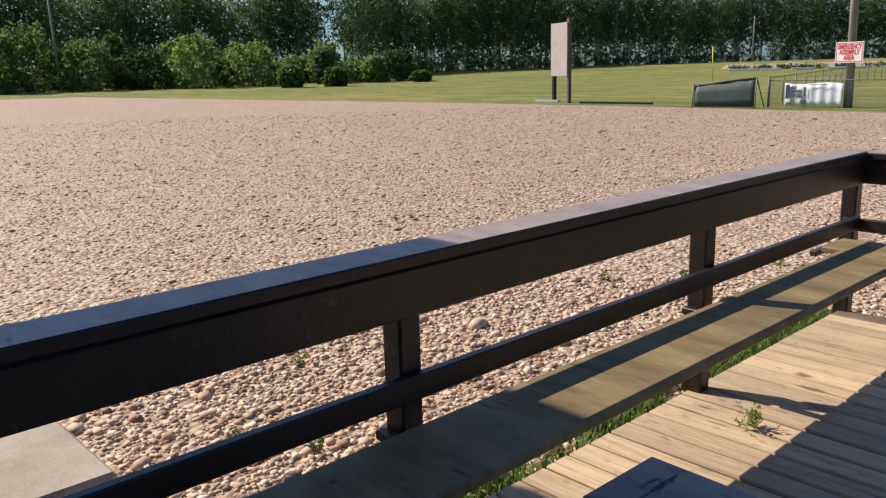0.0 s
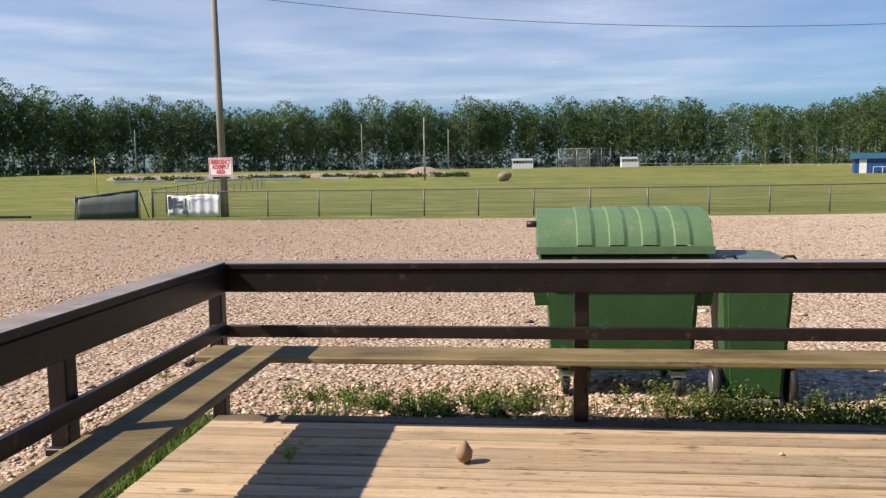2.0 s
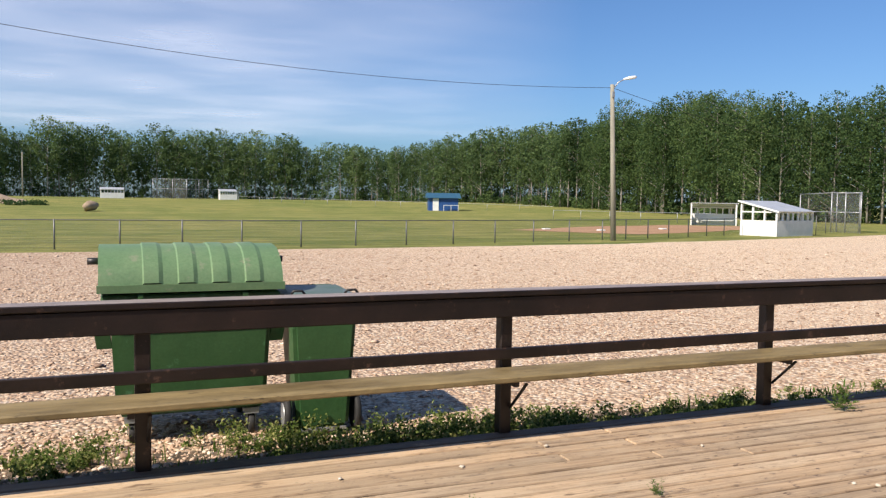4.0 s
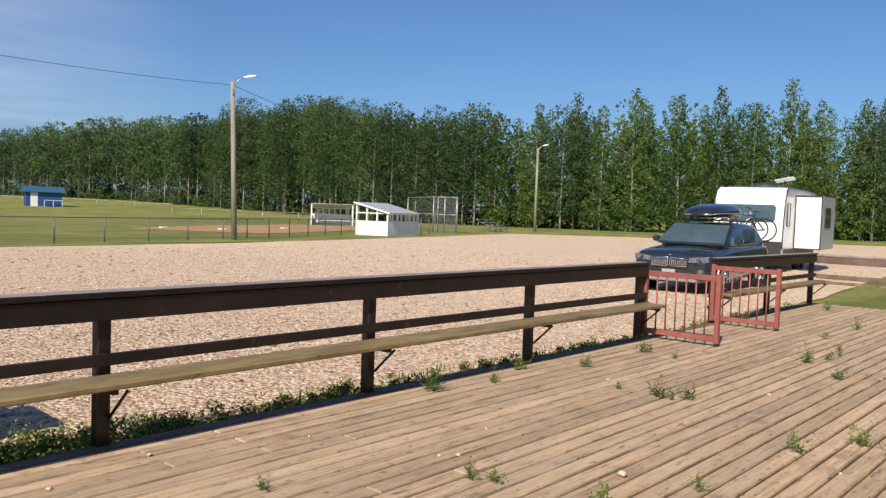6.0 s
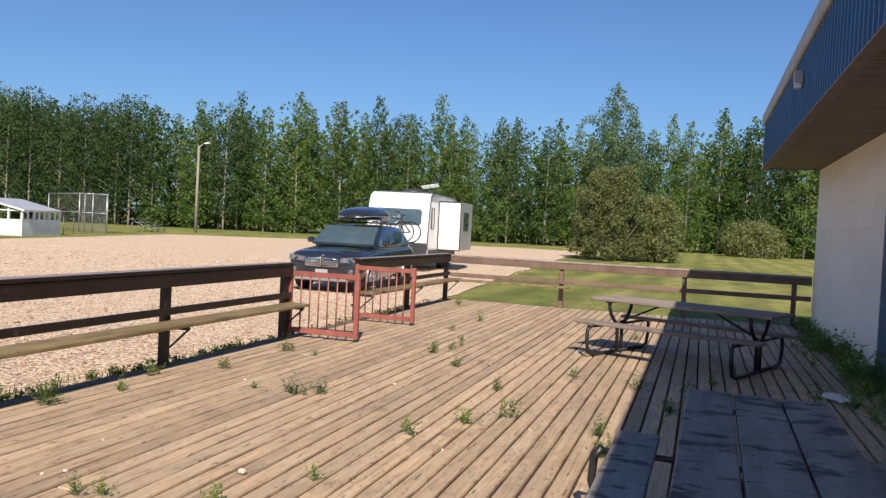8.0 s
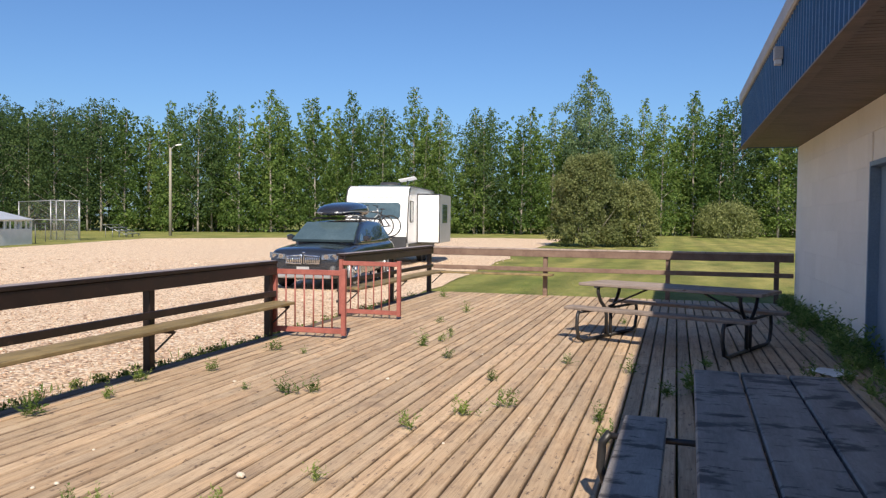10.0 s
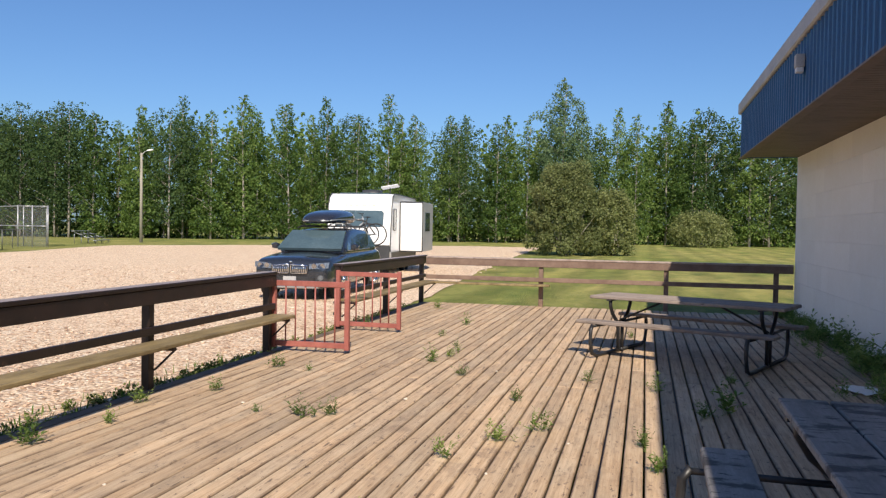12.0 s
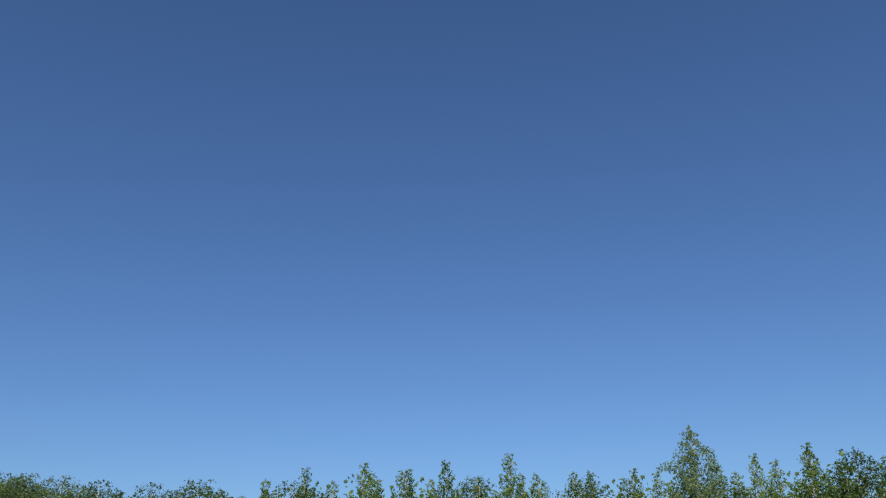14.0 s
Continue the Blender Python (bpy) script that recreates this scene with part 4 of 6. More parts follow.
def panel(bm, corners, lift=0.006, thick=0.012):
    """A thin pane over four corners, a little proud of them."""
    c = [Vector(p) for p in corners]
    n = (c[1] - c[0]).cross(c[3] - c[0]).normalized()
    a = [bm.verts.new(p + n * lift) for p in c]
    b = [bm.verts.new(p - n * thick) for p in c]
    bm.faces.new(a)
    bm.faces.new(b[::-1])
    for i in range(len(c)):
        bm.faces.new((a[i], b[i], b[(i + 1) % len(c)], a[(i + 1) % len(c)]))
    bmesh.ops.recalc_face_normals(bm, faces=bm.faces[:])


car = thing("car", "dark blue-grey SUV with a black roof box, parked on gravel", "car", pose(18.05, 8.74, G, 0, 0, 3.5) @ Matrix.Diagonal((1, 1, 0.96, 1)))


def rounded(ob, levels=2):
    """Pressed sheet: one smooth skin over the sections."""
    m = ob.modifiers.new("skin", 'SUBSURF')
    m.levels = m.render_levels = levels
    return ob


def section(w, zb, zt, crown=0.03):
    return [(0, zb), (w * 0.8, zb), (w * 0.96, zb + 0.1), (w, zb + 0.3), (w, 0.5 * (zb + zt) + 0.16), (w * 0.965, zt - 0.10), (w * 0.90, zt - 0.02), (w * 0.72, zt), (0, zt + crown)]


bm = bmesh.new()
loft(bm, [(x, section(w, zb, zt, c)) for x, w, zb, zt, c in (
    (0.0, 0.78, 0.36, 0.80, 0.05), (0.05, 0.87, 0.28, 0.93, 0.05), (0.16, 0.93, 0.25, 1.0, 0.05), (0.35, 0.96, 0.24, 1.04, 0.05), (0.8, 0.97, 0.24, 1.08, 0.05),
    (1.3, 0.97, 0.24, 1.13, 0.05), (2.2, 0.97, 0.26, 1.16, 0.03), (3.4, 0.97, 0.26, 1.18, 0.03), (4.3, 0.96, 0.28, 1.19, 0.03), (4.7, 0.92, 0.34, 1.17, 0.02), (4.88, 0.84, 0.45, 1.05, 0.01))])
rounded(part("body", bm, CAR_PAINT, car))
bm = bmesh.new()


def cabin(w0, w1, z1):
    return [(0, 1.05), (w0, 1.05), (w0, 1.15), (w1 + 0.5 * (w0 - w1) * 0.4, 1.0 + (z1 - 1.0) * 0.8), (w1, z1 - 0.035), (w1 * 0.8, z1), (0, z1 + 0.02)]


loft(bm, [(1.28, cabin(0.84, 0.80, 1.17)), (1.62, cabin(0.88, 0.79, 1.42)), (2.02, cabin(0.90, 0.755, 1.66)), (2.4, cabin(0.905, 0.735, 1.74)), (3.2, cabin(0.905, 0.735, 1.765)), (4.0, cabin(0.89, 0.72, 1.73)), (4.38, cabin(0.85, 0.64, 1.62)), (4.72, cabin(0.82, 0.72, 1.25))])
rounded(part("cabin", bm, CAR_PAINT, car))
bm = bmesh.new()
panel(bm, [(1.25, 0.83, 1.215), (1.25, -0.83, 1.215), (1.97, -0.715, 1.675), (1.97, 0.715, 1.675)][::-1], 0.045, 0.03)
part("windscreen", bm, CAR_GLASS, car, "tinted windscreen with the sky's reflection in its colour")
for s in (-1, 1):
    for i, (a, b, c, d) in enumerate((((1.62, 1.20), (2.55, 1.21), (2.55, 1.62), (2.12, 1.60)), ((2.63, 1.21), (3.52, 1.22), (3.46, 1.63), (2.63, 1.63)), ((3.6, 1.22), (4.30, 1.24), (4.05, 1.57), (3.54, 1.62)))):
        bm = bmesh.new()
        q = [(x, s * (0.895 - (z - 1.15) * 0.36), z) for x, z in (a, b, c, d)]
        panel(bm, q if s < 0 else q[::-1], 0.008)
        part("side_window", bm, CAR_GLASS, car)
    bm = bmesh.new()
    tube(bm, [(1.55, s * 0.925, 1.195), (2.6, s * 0.925, 1.20), (4.4, s * 0.915, 1.225)], 0.012, 5)
    part("window_trim", bm, CHROME, car)
    bm = bmesh.new()
    loft(bm, [(1.58, [(0, -0.05), (0.06, -0.04), (0.07, 0.03), (0, 0.07)]), (1.66, [(0, -0.085), (0.10, -0.07), (0.11, 0.05), (0, 0.09)]), (1.74, [(0, -0.075), (0.09, -0.06), (0.10, 0.04), (0, 0.08)])])
    bmesh.ops.translate(bm, verts=bm.verts[:], vec=(0, s * 1.05, 1.28))
    mir = part("mirror", bm, CAR_PAINT, car)
    for x in (0.93, 3.87):
        bm = bmesh.new()
        wheel(bm, (x, s * 0.86, 0.375), 0.375, 0.26, 'y', 24)
        w = part("wheel", bm, RUBBER, car)
        bm = bmesh.new()
        tube(bm, [(x, s * 0.985, 0.375), (x, s * 0.999, 0.375)], [0.27, 0.25], 20)
        part("rim", bm, SILVER, w)
        bm = bmesh.new()
        for k in range(5):
            a = k * 1.2566
            tube(bm, [(x, s * 1.0, 0.375), (x + math.cos(a) * 0.25, s * 1.003, 0.375 + math.sin(a) * 0.25)], [0.05, 0.028], 5)
        part("spokes", bm, CHROME, w)
        bm = bmesh.new()
        tube(bm, [(x + math.cos(a) * 0.42, s * 0.972, 0.375 + math.sin(a) * 0.42) for a in np.linspace(-0.25, math.pi + 0.25, 12)], 0.035, 6)
        part("wheel_arch", bm, SILVER, car, "grey plastic wheel arch")
    bm = bmesh.new()
    panel(bm, [(0.0, s * 0.46, 0.76), (0.10, s * 0.90, 0.79), (0.14, s * 0.91, 0.93), (0.03, s * 0.46, 0.88)] if s < 0 else [(0.03, s * 0.46, 0.88), (0.14, s * 0.91, 0.93), (0.10, s * 0.90, 0.79), (0.0, s * 0.46, 0.76)], 0.035, 0.05)
    hl = part("headlight", bm, LIGHT_GLASS, car, "clear headlight")
    for y in (0.58, 0.77):
        bm = bmesh.new()
        x = 0.005 + (y - 0.46) * 0.23
        tube(bm, [(x + 0.05, s * y, 0.845), (x - 0.04, s * y, 0.845)], [0.062, 0.06], 14)
        part("lamp_ring", bm, CHROME, hl)
    bm = bmesh.new()
    tube(bm, [(0.08, s * 0.74, 0.56), (-0.01, s * 0.74, 0.56)], 0.065, 14)
    part("fog_lamp", bm, LIGHT_GLASS, car)
    bm = bmesh.new()
    q = [(-0.03, s * 0.03, 0.67), (-0.02, s * 0.42, 0.68), (0.0, s * 0.44, 0.85), (-0.01, s * 0.03, 0.88)]
    panel(bm, q if s < 0 else q[::-1], 0.02, 0.05)
    grille = part("grille", bm, BLACK_STEEL, car)
    bm = bmesh.new()
    ring = [Vector(p) + Vector((-0.03, 0, 0)) for p in q]
    tube(bm, ring + ring[:1], 0.020, 6)
    part("grille_frame", bm, CHROME, grille, "chrome kidney-shaped frame")
    bm = bmesh.new()
    for k in range(8):
        y = s * (0.075 + k * 0.046)
        tube(bm, [(-0.066, y, 0.69), (-0.044, y, 0.855)], 0.014, 4)
    part("grille_bars", bm, CHROME, grille)
    bm = bmesh.new()
    tube(bm, [(2.2, s * 0.66, 1.755), (2.35, s * 0.66, 1.80), (3.9, s * 0.65, 1.79), (4.1, s * 0.64, 1.735)], 0.016, 6)
    part("roof_rail", bm, BLACK_STEEL, car)
bm = bmesh.new()
box(bm, -0.03, -0.60, 0.42, 0.12, 0.60, 0.58)
soften(bm, 0.02)
part("lower_intake", bm, BLACK_STEEL, car)
bm = bmesh.new()
box(bm, -0.06, -0.70, 0.30, 0.1, 0.70, 0.40)
soften(bm, 0.02)
part("skid_plate", bm, SILVER, car, "silver lower bumper trim")
bm = bmesh.new()
box(bm, -0.05, -0.16, 0.49, -0.031, 0.16, 0.59)
soften(bm, 0.004)
part("number_plate", bm, PLATE, car)
bm = bmesh.new()
tube(bm, [(0.02, 0, 0.915), (0.035, 0, 0.96)], 0.04, 14)
part("badge", bm, CHROME, car)
for x in (2.55, 3.5):
    bm = bmesh.new()
    tube(bm, [(x, -0.70, 1.815), (x, 0.70, 1.815)], 0.022, 6)
    part("crossbar", bm, BLACK_STEEL, car)
rbox = thing("roof_box", "long glossy black roof cargo box on the car roof bars", "roof box", car.matrix_world @ pose(0, 0.08, -0.36) @ Matrix.Diagonal((1, 1, 1.22, 1)))
bm = bmesh.new()
bx = [(1.85, 0.22, 0.02, 0.08), (1.95, 0.38, 0.0, 0.16), (2.25, 0.48, 0.0, 0.25), (2.9, 0.52, 0.0, 0.31), (3.6, 0.50, 0.0, 0.33), (4.05, 0.44, 0.0, 0.30), (4.2, 0.30, 0.03, 0.20)]
loft(bm, [(x, [(0, 1.84 + a), (w * 0.85, 1.84 + a), (w, 1.84 + a + (b - a) * 0.35), (w * 0.93, 1.84 + a + (b - a) * 0.75), (w * 0.6, 1.84 + b), (0, 1.84 + b + 0.015)]) for x, w, a, b in bx])
rounded(part("shell", bm, BLACK_GLOSS, rbox))
bm = bmesh.new()
tube(bm, [(1.95, -0.38, 1.905), (2.25, -0.485, 1.93), (3.6, -0.505, 1.955), (4.05, -0.445, 1.945)], 0.012, 5)
tube(bm, [(1.94, 0.36, 1.90), (1.88, 0.2, 1.895), (1.88, -0.2, 1.895), (1.94, -0.36, 1.90)], 0.016, 5)
part("seam", bm, SILVER, rbox)

# ---- camper ----
CAMPER_WHITE = surface("white_fibreglass", (0.74, 0.74, 0.73), (0.82, 0.82, 0.81), 1.2, 0.3, 0, 40, 0.0, (1, 1, 1), 0, None, 0.3)
CAMPER_GREY = surface("grey_camper_panel", (0.42, 0.42, 0.42), (0.5, 0.5, 0.5), 1.5, 0.35, 0, 40, 0.0)
CHARCOAL = surface("charcoal_trim", (0.03, 0.032, 0.035), (0.05, 0.052, 0.055), 3, 0.4, 0, 40, 0.0)
LIME = surface("faded_lime_print", (0.48, 0.66, 0.38), (0.58, 0.74, 0.48), 6, 0.5, 0, 40, 0.0)
camper = thing("camper_trailer", "white travel trailer with open slide-out and dark front window", "travel trailer", pose(28.2, 10.8, G, 0, 0, 7.5) @ Matrix.Diagonal((1, 1, 1.06, 1)))
bm = bmesh.new()
half = 1.18
prof = [(0.30, 0.42), (0.02, 0.75), (0.0, 1.15), (0.10, 1.75), (0.24, 2.35), (0.42, 2.66), (0.75, 2.78), (6.0, 2.78), (6.15, 2.65), (6.15, 0.45), (6.0, 0.42)]
lo = [bm.verts.new((x, -half, z)) for x, z in prof]
hi = [bm.verts.new((x, half, z)) for x, z in prof]
bm.faces.new(lo)
bm.faces.new(hi[::-1])
for i in range(len(prof)):
    bm.faces.new((lo[i], hi[i], hi[(i + 1) % len(prof)], lo[(i + 1) % len(prof)]))
bmesh.ops.recalc_face_normals(bm, faces=bm.faces[:])
bmesh.ops.bevel(bm, geom=bm.edges[:], offset=0.035, segments=2, affect='EDGES')
part("body", bm, CAMPER_WHITE, camper)


def front_at(z):
    zs = [(0.75, 0.02), (1.15, 0.0), (1.75, 0.10), (2.35, 0.24), (2.66, 0.42)]
    for (z0, x0), (z1, x1) in zip(zs, zs[1:]):
        if z <= z1:
            return x0 + (x1 - x0) * (z - z0) / (z1 - z0)
    return 0.42


bm = bmesh.new()
pts = [(-0.84, 1.64), (-0.90, 1.72), (-0.90, 2.12), (-0.82, 2.20), (0.82, 2.20), (0.90, 2.12), (0.90, 1.72), (0.84, 1.64)]
a = [bm.verts.new((front_at(z) - 0.02, y, z)) for y, z in pts]
b = [bm.verts.new((front_at(z) + 0.02, y, z)) for y, z in pts]
bm.faces.new(a)
for i in range(8):
    bm.faces.new((a[i], b[i], b[(i + 1) % 8], a[(i + 1) % 8]))
bmesh.ops.recalc_face_normals(bm, faces=bm.faces[:])
part("front_window", bm, CAR_GLASS, camper, "dark tinted front window")
for k, y in enumerate((-0.52, -0.36, -0.16, 0.12, 0.32, 0.5)):
    w = (0.06, 0.05, 0.07, 0.05, 0.06, 0.05)[k]
    bm = bmesh.new()
    panel(bm, [(front_at(2.36) - 0.004, y - w, 2.36), (front_at(2.36) - 0.004, y + w, 2.36), (front_at(2.50) - 0.004, y + w, 2.50), (front_at(2.50) - 0.004, y - w, 2.50)][::-1], 0.012, 0.01)
    part("front_graphic", bm, LIME, camper, "faded lime green printed shape")
bm = bmesh.new()
box(bm, -0.03, -1.15, 0.45, 0.06, 1.15, 1.02)
box(bm, 0.25, -1.20, 0.42, 6.1, -1.183, 0.78)
box(bm, 0.25, 1.183, 0.42, 6.1, 1.2, 0.78)
part("lower_skirt", bm, CHARCOAL, camper, "charcoal lower skirt")
bm = bmesh.new()
for s in (-1, 1):
    tube(bm, [(0.02, s * 1.18, 0.8), (0.02, s * 1.18, 1.15), (0.12, s * 1.18, 1.75), (0.26, s * 1.18, 2.35), (0.44, s * 1.18, 2.67), (0.77, s * 1.18, 2.79), (6.0, s * 1.18, 2.79)], 0.022, 5)
part("edge_trim", bm, CHARCOAL, camper)
bm = bmesh.new()
panel(bm, [(0.62, -1.19, 1.55), (1.02, -1.19, 1.55), (1.02, -1.19, 2.25), (0.62, -1.19, 2.25)], 0.012)
part("side_window", bm, CAR_GLASS, camper)
bm = bmesh.new()
tube(bm, [(0.60, -1.20, 1.53), (1.04, -1.20, 1.53), (1.04, -1.20, 2.27), (0.60, -1.20, 2.27), (0.60, -1.20, 1.53)], 0.018, 5)
part("window_frame", bm, CHARCOAL, camper)
bm = bmesh.new()
box(bm, 2.0, -2.05, 0.78, 4.9, -1.19, 2.55)
soften(bm, 0.02)
slide = part("slide_out", bm, CAMPER_WHITE, camper, "white slide-out room")
bm = bmesh.new()
box(bm, 1.985, -2.075, 0.765, 4.915, -2.052, 2.565)
part("outer_panel", bm, CAMPER_GREY, slide)
bm = bmesh.new()
box(bm, 2.6, -2.09, 1.5, 3.9, -2.076, 2.2)
soften(bm, 0.004)
part("window", bm, CAR_GLASS, slide)
bm = bmesh.new()
for p in (((1.98, -2.06, 0.77), (1.98, -2.06, 2.56)), ((1.98, -1.2, 2.56), (1.98, -2.06, 2.56)), ((1.98, -1.2, 0.77), (1.98, -2.06, 0.77)), ((1.98, -1.2, 0.77), (1.98, -1.2, 2.56))):
    tube(bm, p, 0.022, 4)
part("edge_seal", bm, CHARCOAL, slide)
for s in (-1, 1):
    for x in (3.4, 4.2):
        bm = bmesh.new()
        wheel(bm, (x, s * 1.05, 0.34), 0.34, 0.2, 'y', 20)
        part("wheel", bm, RUBBER, camper)
bm = bmesh.new()
for s in (-1, 1):
    tube(bm, [(0.3, s * 0.8, 0.5), (-1.55, 0, 0.5)], 0.05, 6)
tube(bm, [(-1.5, 0, 0.5), (-1.75, 0, 0.52)], 0.05, 6)
tube(bm, [(-1.35, 0, 0.03), (-1.35, 0, 0.9)], 0.035, 8)
box(bm, -1.45, -0.1, 0.0, -1.25, 0.1, 0.03)
part("tongue", bm, BLACK_STEEL, camper, "black steel tongue with jack")
bm = bmesh.new()
loft(bm, [(2.0, [(0, 2.79), (0.25, 2.79), (0.22, 2.84), (0, 2.86)]), (2.15, [(0, 2.79), (0.35, 2.79), (0.33, 2.98), (0, 3.0)]), (2.8, [(0, 2.79), (0.35, 2.79), (0.33, 3.0), (0, 3.03)]), (2.95, [(0, 2.79), (0.3, 2.79), (0.27, 2.9), (0, 2.92)])])
part("air_conditioner", bm, CHARCOAL, camper, "dark rooftop air conditioner")
bm = bmesh.new()
box(bm, 0.9, -0.95, 2.79, 1.7, 0.9, 2.83)
part("solar_panel", bm, CAR_GLASS, camper)
dish = thing("satellite_dish", "flat white satellite panel tilted on a thin mast", "satellite dish", camper.matrix_world @ pose(2.2, -0.75, 2.785))
bm = bmesh.new()
tube(bm, [(0, 0, 0), (0, 0, 0.28)], 0.025, 8)
part("mast", bm, CHARCOAL, dish)
bm = bmesh.new()
box(bm, -0.25, -0.34, -0.015, 0.25, 0.34, 0.015, pose(0, 0, 0.32, -10, 8, 0))
soften(bm, 0.012, 2)
part("panel", bm, CAMPER_WHITE, dish)


# ---- bicycles between car and camper ----
def ring(bm, c, r, thick, sides=26):
    tube(bm, [(c[0], c[1] + math.cos(a) * r, c[2] + math.sin(a) * r) for a in np.linspace(0, 2 * math.pi, sides)], thick, 5, False)


def bicycle(m, colour, label):
    b = thing("bicycle", label, "bicycle", m, "carried bicycles")
    for y in (-0.52, 0.52):
        bm = bmesh.new()
        ring(bm, (0, y, 0.34), 0.33, 0.022)
        w = part("wheel", bm, RUBBER, b)
        bm = bmesh.new()
        for k in range(12):
            a = k * math.pi / 6
            tube(bm, [(0, y, 0.34), (0, y + math.cos(a) * 0.31, 0.34 + math.sin(a) * 0.31)], 0.003, 3, False)
        tube(bm, [(-0.03, y, 0.34), (0.03, y, 0.34)], 0.025, 8)
        part("spokes", bm, GALV, w)
    bm = bmesh.new()
    for p, q in (((0, -0.5, 0.34), (0, -0.12, 0.30)), ((0, -0.12, 0.30), (0, -0.24, 0.80)), ((0, -0.5, 0.34), (0, -0.22, 0.72)), ((0, -0.12, 0.30), (0, 0.36, 0.70)),
                 ((0, -0.22, 0.74), (0, 0.34, 0.82)), ((0, 0.33, 0.90), (0, 0.38, 0.66))):
        tube(bm, [p, q], 0.02, 6)
    part("frame", bm, colour, b)
    bm = bmesh.new()
    for x in (-0.05, 0.05):
        tube(bm, [(x, 0.37, 0.68), (x, 0.52, 0.34)], 0.014, 5)
    tube(bm, [(0, 0.33, 0.88), (0, 0.31, 0.98)], 0.014, 5)
    tube(bm, [(-0.32, 0.28, 1.0), (-0.12, 0.33, 0.98), (0.12, 0.33, 0.98), (0.32, 0.28, 1.0)], 0.013, 6)
    part("handlebar_and_fork", bm, BLACK_STEEL, b)
    bm = bmesh.new()
    loft(bm, [(-0.06, [(0, 0.86), (0.02, 0.87), (0, 0.89)]), (0.0, [(0, 0.85), (0.13, 0.87), (0, 0.9)]), (0.06, [(0, 0.86), (0.02, 0.87), (0, 0.89)])])
    bmesh.ops.translate(bm, verts=bm.verts[:], vec=(0, -0.26, 0))
    tube(bm, [(0, -0.24, 0.78), (0, -0.26, 0.87)], 0.012, 5)
    part("saddle", bm, BLACK_STEEL, b)
    return b


rack = thing("bicycle_rack", "black steel bicycle rack on the trailer tongue", "bicycle rack", car.matrix_world @ pose(5.6, 0.15, 0))
bm = bmesh.new()
tube(bm, [(0.1, 0, 0.5), (0.1, 0, 1.20)], 0.04, 6)
tube(bm, [(-0.3, 0, 0.5), (0.6, 0, 0.5)], 0.04, 6)
tube(bm, [(-0.25, 0, 1.19), (0.4, 0, 1.19)], 0.03, 6)
for x in (-0.12, 0.25):
    tube(bm, [(x, -0.75, 1.215), (x, 0.75, 1.215)], 0.025, 6)
tube(bm, [(-0.2, -0.1, 0.0), (-0.2, -0.1, 0.5)], 0.03, 6)
part("frame", bm, BLACK_STEEL, rack)
bicycle(car.matrix_world @ pose(5.48, -0.02, 1.24), BLACK_STEEL, "black mountain bicycle standing on the rack")
bicycle(car.matrix_world @ pose(5.85, 0.32, 1.24, 0, 0, 180), SILVER, "grey mountain bicycle standing on the rack")


# ---- gates ----
def gate(m, label):
    g = thing("gate", label, "gate", m, "deck gates")
    L, H = 1.06, 0.92
    for x in (0.03, L - 0.03):
        bar("stile", x - 0.03, -0.03, 0.04, x + 0.03, 0.03, H, GATE_RED, g, "", 0.004)
    bar("top_rail", 0.061, -0.022, H - 0.09, L - 0.061, 0.022, H - 0.02, GATE_RED, g, "", 0.004)
    bar("bottom_rail", 0.061, -0.022, 0.06, L - 0.061, 0.022, 0.13, GATE_RED, g, "", 0.004)
    for k in range(6):
        x = 0.195 + k * 0.134
        bm = bmesh.new()
        tube(bm, [(x, 0, 0.131), (x, 0, H - 0.091)], 0.011, 8)
        part("baluster", bm, GATE_RED, g)
    for z in (0.2, 0.72):
        bm = bmesh.new()
        tube(bm, [(-0.012, 0, z), (-0.012, 0, z + 0.09)], 0.016, 8)
        box(bm, -0.05, -0.02, z + 0.02, 0.0, 0.02, z + 0.06)
        part("hinge", bm, BLACK_STEEL, g)
    return g


gate(pose(10.225, 5.36, 0.0, 0, 0, -89.5), "open dull red steel gate with thin balusters")
gate(pose(12.46, 5.36, 0.0, 0, 0, -92), "open dull red steel gate with thin balusters beside the bench end")
# ---- picnic tables ----
TABLE_WOOD = surface("weathered_table_boards", (0.15, 0.118, 0.10), (0.33, 0.275, 0.235), 4, 0.85, 0, 45, 0.003, (0.4, 2.2, 1), 0.14, (0.11, 0.085, 0.075))


def wet_wood():
    """Grey boards with dark damp blotches and cross cracks."""
    m = surface("dark_grey_stained_boards", (0.15, 0.14, 0.133), (0.30, 0.28, 0.262), 3, 0.85, 0, 50, 0.003, (0.4, 2.0, 1), 0.12)
    nt = m.node_tree
    b = nt.nodes["Principled BSDF"]
    col = b.inputs["Base Color"].links[0].from_socket
    blotch = ramp(nt, noise_tex(nt, 4.6, 5, 0.62, (1.3, 0.7, 1)), [(0.55, (0, 0, 0)), (0.62, (0.85, 0.85, 0.85))])
    crack = ramp(nt, noise_tex(nt, 11, 4, 0.7, (1.8, 0.45, 1)), [(0.61, (0, 0, 0)), (0.66, (0.9, 0.9, 0.9))])
    col = mixc(nt, blotch, col, (0.050, 0.045, 0.046))
    col = mixc(nt, crack, col, (0.02, 0.02, 0.024))
    nt.links.new(col, b.inputs["Base Color"])
    return m


WET_WOOD = wet_wood()


